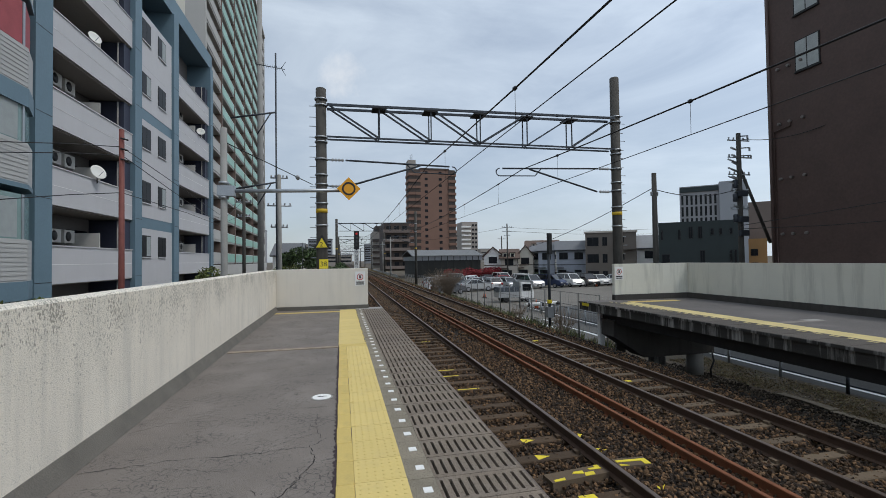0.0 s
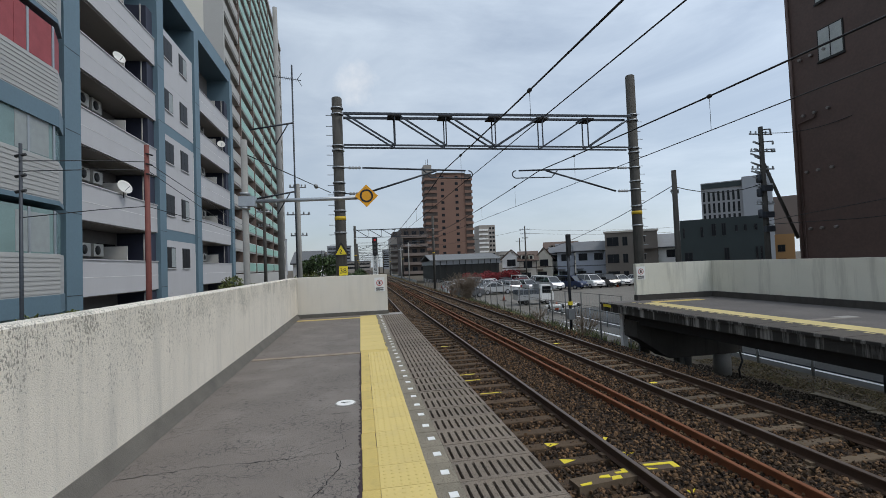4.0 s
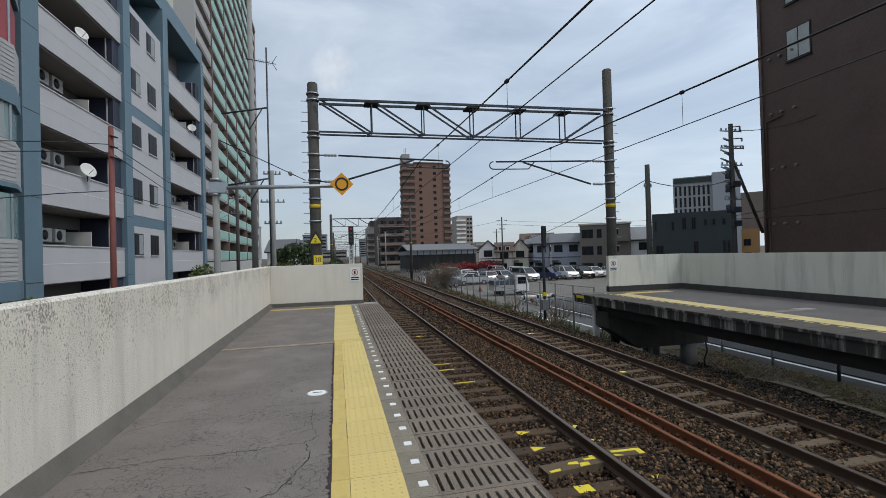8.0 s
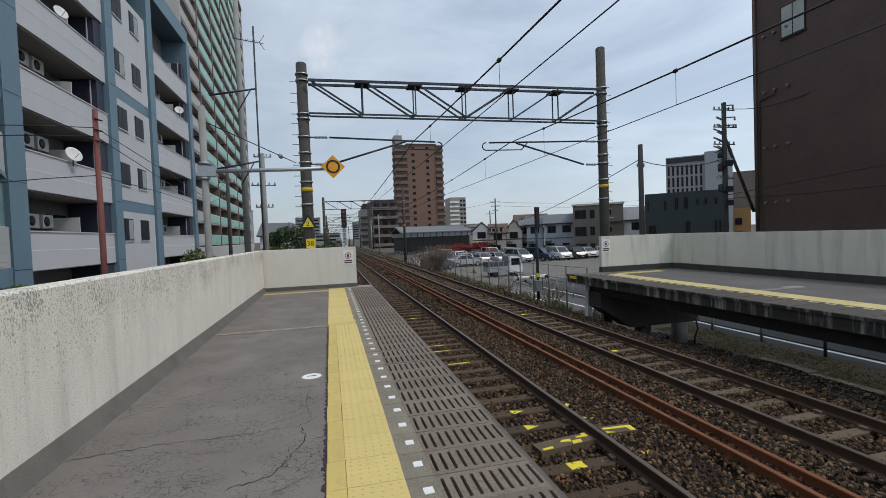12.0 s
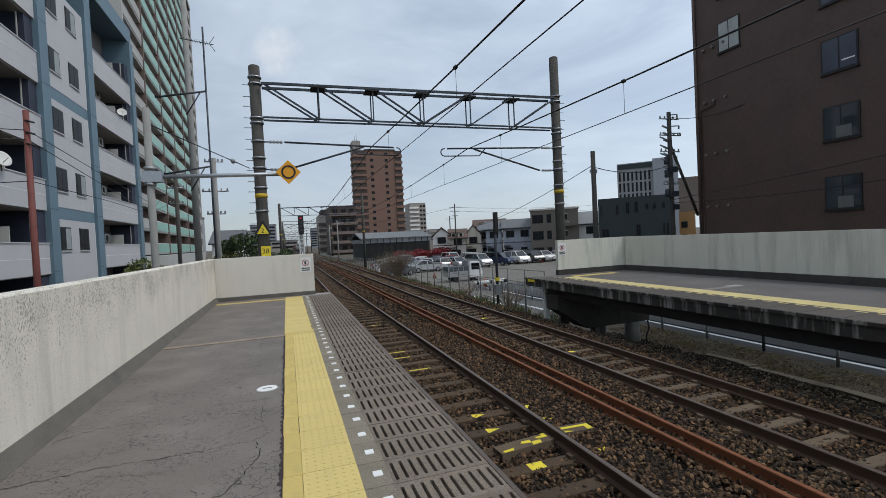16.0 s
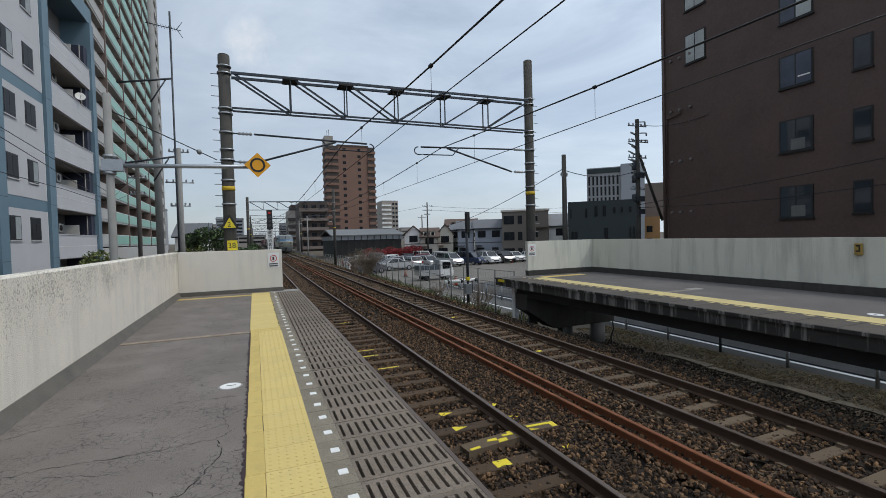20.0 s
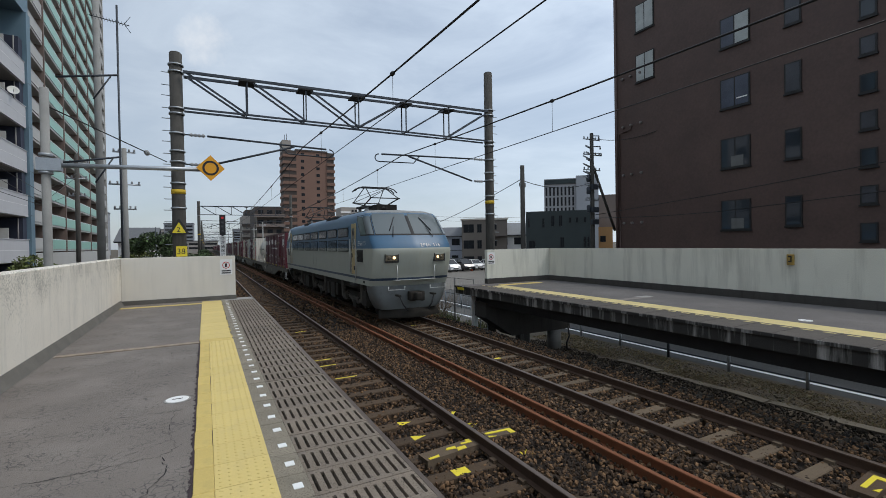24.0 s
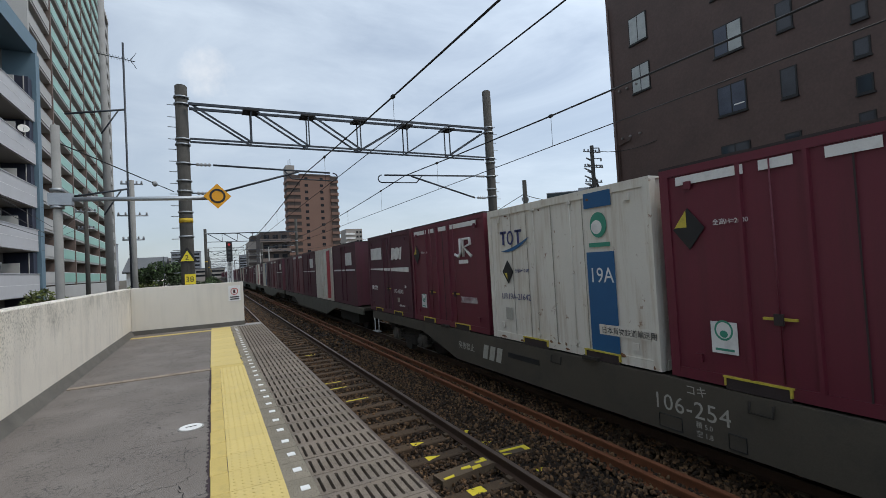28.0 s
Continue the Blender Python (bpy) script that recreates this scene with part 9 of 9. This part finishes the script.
        for y in (1.42, 2.3):
            rod_part("door_bar", (CX - 0.006, y, z0 + 0.1), (CX - 0.006, y, z1 - 0.1), 0.007, paint, th, seg=8)
            for z in (1.2, 3.3):
                box_part("bracket", (CX - 0.03, CX, y - 0.035, y + 0.035, z, z + 0.04), paint, th)
        decal(th, "data_frame", 3.05, 3.25, 1.4, 1.62, WTEXT)
        rr = random.Random(number)
        for k in range(14):
            y_, z_, w_, h_ = rr.uniform(0.05, 3.55), rr.choice((z0 + 0.02, z0 + 0.04, z0 + 0.1, z1 - 0.16)), rr.uniform(0.02, 0.16), rr.uniform(0.015, 0.06)
            decal_shape(th, "rust_patch", [(y_, z_), (y_ + w_ * 0.5, z_ - 0.01), (y_ + w_, z_ + 0.005), (y_ + w_ * 0.8, z_ + h_), (y_ + w_ * 0.3, z_ + h_ * 0.7)], RUSTP, d=0.0125 if z_ < z0 + 0.09 else 0.008)
        for k in range(9):
            x_, z_, w_, h_ = rr.uniform(-1.1, 0.9), rr.choice((z0 + 0.06, z0 + 0.15, z1 - 0.2, z1 - 0.5)), rr.uniform(0.02, 0.1), rr.uniform(0.04, 0.22)
            bm = B()
            extrude_profile(bm, [(x_, z_), (x_ + w_, z_ + 0.02), (x_ + w_ * 0.7, z_ + h_), (x_ + w_ * 0.2, z_ + h_ * 0.8)], "y", -0.012, 0.02)
            part("rust_patch", bm, RUSTP, th)
    return th


def tank():
    th = thing("tank_container", "white cylindrical tank container on a cradle frame", "tank container", (TX, 0, RAIL), group="freight containers")
    zc, r, y0_, y1_ = 2.2, 1.03, 0.35, 5.75
    bm = B()
    lathe(bm, [(0.03, y0_ - 0.05), (0.5, y0_ - 0.045), (0.9, y0_ - 0.025), (r - 0.03, y0_), (r - 0.005, y0_ + 0.03), (r, y0_ + 0.09), (r, y1_ - 0.09), (r - 0.005, y1_ - 0.03), (r - 0.03, y1_), (0.9, y1_ + 0.025), (0.5, y1_ + 0.045), (0.03, y1_ + 0.05)], 48, (0, 0, zc), "y")
    part("shell", bm, C_WHITE, th, "white painted tank shell")
    for y in (1.6, 4.4):
        bm = B()
        lathe(bm, [(r + 0.004, y - 0.02), (r + 0.004, y + 0.02)], 40, (0, 0, zc), "y")
        part("seam", bm, C_WHITE, th)
    for s in (-1, 1):
        bm = B()
        box(bm, s * 1.15 - 0.06, s * 1.15 + 0.06, 0.0, 6.06, 1.03, 1.2)
        part("base_rail", bm, C_WHITE, th)
        for y, d in ((0.9, 1), (5.1, -1)):
            bm = B()
            extrude_profile(bm, [(y - d * 0.85, 1.2), (y + d * 0.45, 1.2), (y + d * 0.45, 1.75), (y + d * 0.1, 1.75)], "x", s * 1.15 - 0.03, s * 1.15 + 0.03)
            part("saddle_plate", bm, C_WHITE, th)
            bm = B()
            bar(bm, (s * 1.1, y + d * 0.28, 1.7), (s * 0.86, y + d * 0.28, 2.15), 0.4, 0.04)
            part("saddle_arm", bm, C_WHITE, th)
    for y in (0.05, 3.0, 6.0):
        box_part("cross_member", (-1.2, 1.2, y - 0.05, y + 0.06, 1.06, 1.16), C_WHITE, th)
    lad = box_part("walkway", (-0.75, 0.75, 2.2, 4.2, zc + r + 0.02, zc + r + 0.06), LETTER, th, "grey top walkway")
    for q in (2.25, 3.2, 4.15):
        bm = B()
        bar(bm, (-0.72, q, zc + r + 0.02), (-0.62, q, zc + r - 0.3), 0.05, 0.04)
        part("walkway_strut", bm, LETTER, lad)
        bm = B()
        pipe(bm, [(-0.7, q - 0.08, zc + r + 0.05), (-0.7, q - 0.08, zc + r + 0.22), (-0.7, q + 0.1, zc + r + 0.22), (-0.7, q + 0.1, zc + r + 0.05)], 0.014, 6)
        part("grab_rail", bm, LETTER, lad)
    bm = B()
    for q in (3.55, 3.85):
        pipe(bm, [(-0.78, q, zc + r + 0.05), (-1.06, q, zc + 0.3), (-1.1, q, 1.3)], 0.018, 6)
    for k in range(8):
        z = 1.4 + 0.24 * k
        xx = -1.1 if z < zc + 0.3 else -1.06 + (z - zc - 0.3) * 0.36
        rod(bm, (xx, 3.55, z), (xx, 3.85, z), 0.012, seg=6)
    part("ladder", bm, LETTER, th)
    rod_part("manhole", (0, 2.9, zc + r - 0.1), (0, 2.9, zc + r + 0.14), 0.3, C_WHITE, th, seg=20)
    text_part("number", "UT11A-5084", 0.15, BLACK, th, facing(-0.55, y0_ - 0.075, 2.75, "-y"), 1.05)
    bm = B()
    extrude_profile(bm, [(-0.4 + 0.19 * math.cos(k * math.pi / 12), 2.52 + 0.12 * math.sin(k * math.pi / 12)) for k in range(24)], "y", y0_ - 0.062, y0_ - 0.03)
    part("maker_mark", bm, mat("maker_red", (0.2, 0.02, 0.025), 0.5), th, "dark red oval mark")
    bm = B()
    lathe(bm, [(0.12, 0), (0.12, -0.1), (0.06, -0.12)], 16, (0.15, y0_ - 0.04, 2.25), "y")
    part("valve", bm, C_WHITE, th)
    text_part("number", "UT11A-5084", 0.17, BLACK, th, facing(-r - 0.012, 5.5, 2.2, "-x"))
    text_part("cargo_name", "ステアリン酸カルシウム専用", 0.2, BLACK, th, facing(-r - 0.012, 4.0, 2.2, "-x"))
    return th


def add(ob, off):
    TRAIN.append((ob, off))


PITCHC, WL, FIRST = 3.82, 20.5, 18.2
P1C = 3.76
add(wagon(WGREY, "107-483", "grey container flat wagon with fish-belly sills"), FIRST)
add(container("lined", "20G-1569"), FIRST + 1.12)
add(container("slant", "V19B-1267"), FIRST + 1.12 + P1C)
add(container("panel", "19G-16564"), FIRST + 1.12 + 2 * P1C)
add(tank(), FIRST + 14.12)
o = FIRST + WL
add(wagon(WGREY, "107-1684", "grey container flat wagon with a yellow end rail", deck_at=19.4), o)
for k, (kind, number) in enumerate((("red", "UR19A-10368"), ("slant", "19G-5529"), ("blue", "UR19A-446"), ("lined", "20D-6770"), ("orange", "UR19A-16033"))):
    add(container(kind, number), o + 0.62 + 3.86 * k)
o += WL
add(wagon(WDARK, "106-254", "dark olive container flat wagon with fish-belly sills"), o)
for k, (kind, number) in enumerate((("new", "19D-46767"), ("lined", "20G-1677"), ("blue", "UR19A-21642"), ("lined", "20G-806"), ("slant", "19G-40085"))):
    add(container(kind, number, end_vertical=not k), o + 1.15 + 3.86 * k)
o += WL + 0.3
simple_w = wagon(WGREY, "", "grey container flat wagon with fish-belly sills", True)
simple_c = {k: container(k, "", True) for k in ("lined", "slant", "plain", "red", "blue")}
used = set()
rnd = random.Random(12)
plan = [["slant", "red", "slant", "lined", "plain"], ["slant", "lined", "plain", "blue", "slant"]] + [[rnd.choice(("slant", "plain", "lined", "plain", "slant", "lined", "plain", "red")) for _ in range(5)] for _ in range(13)]
for i, kinds in enumerate(plan):
    add(simple_w if i == 0 else copy_thing(simple_w, pose(TX, 0, RAIL)), o)
    for k, kind in enumerate(kinds):
        if kind in used:
            ob = copy_thing(simple_c[kind], pose(TX, 0, RAIL))
        else:
            ob, _u = simple_c[kind], used.add(kind)
        add(ob, o + 1.1 + PITCHC * k)
    o += WL


def motions():
    # the train slows a little as it comes up to the platform: nose position along the track
    nose_at = [(0, 598.0), (5, 478.0), (10, 358.0), (14, 260.0), (16, 209.0), (17, 183.0), (18, 151.5), (19, 123.5), (20, 99.3), (21, 76.4), (22, 55.0), (23, 33.9), (24, 13.15), (24.5, Y0)]
    nose_at += [(t, Y0 - V * (t - T0)) for t in (25, 26, 27, 28)]
    for ob, off in TRAIN:
        b = ob.matrix_basis.copy()
        walk(ob, [(t, Matrix.Translation((0, off + y, 0)) @ b) for t, y in nose_at])


motions()
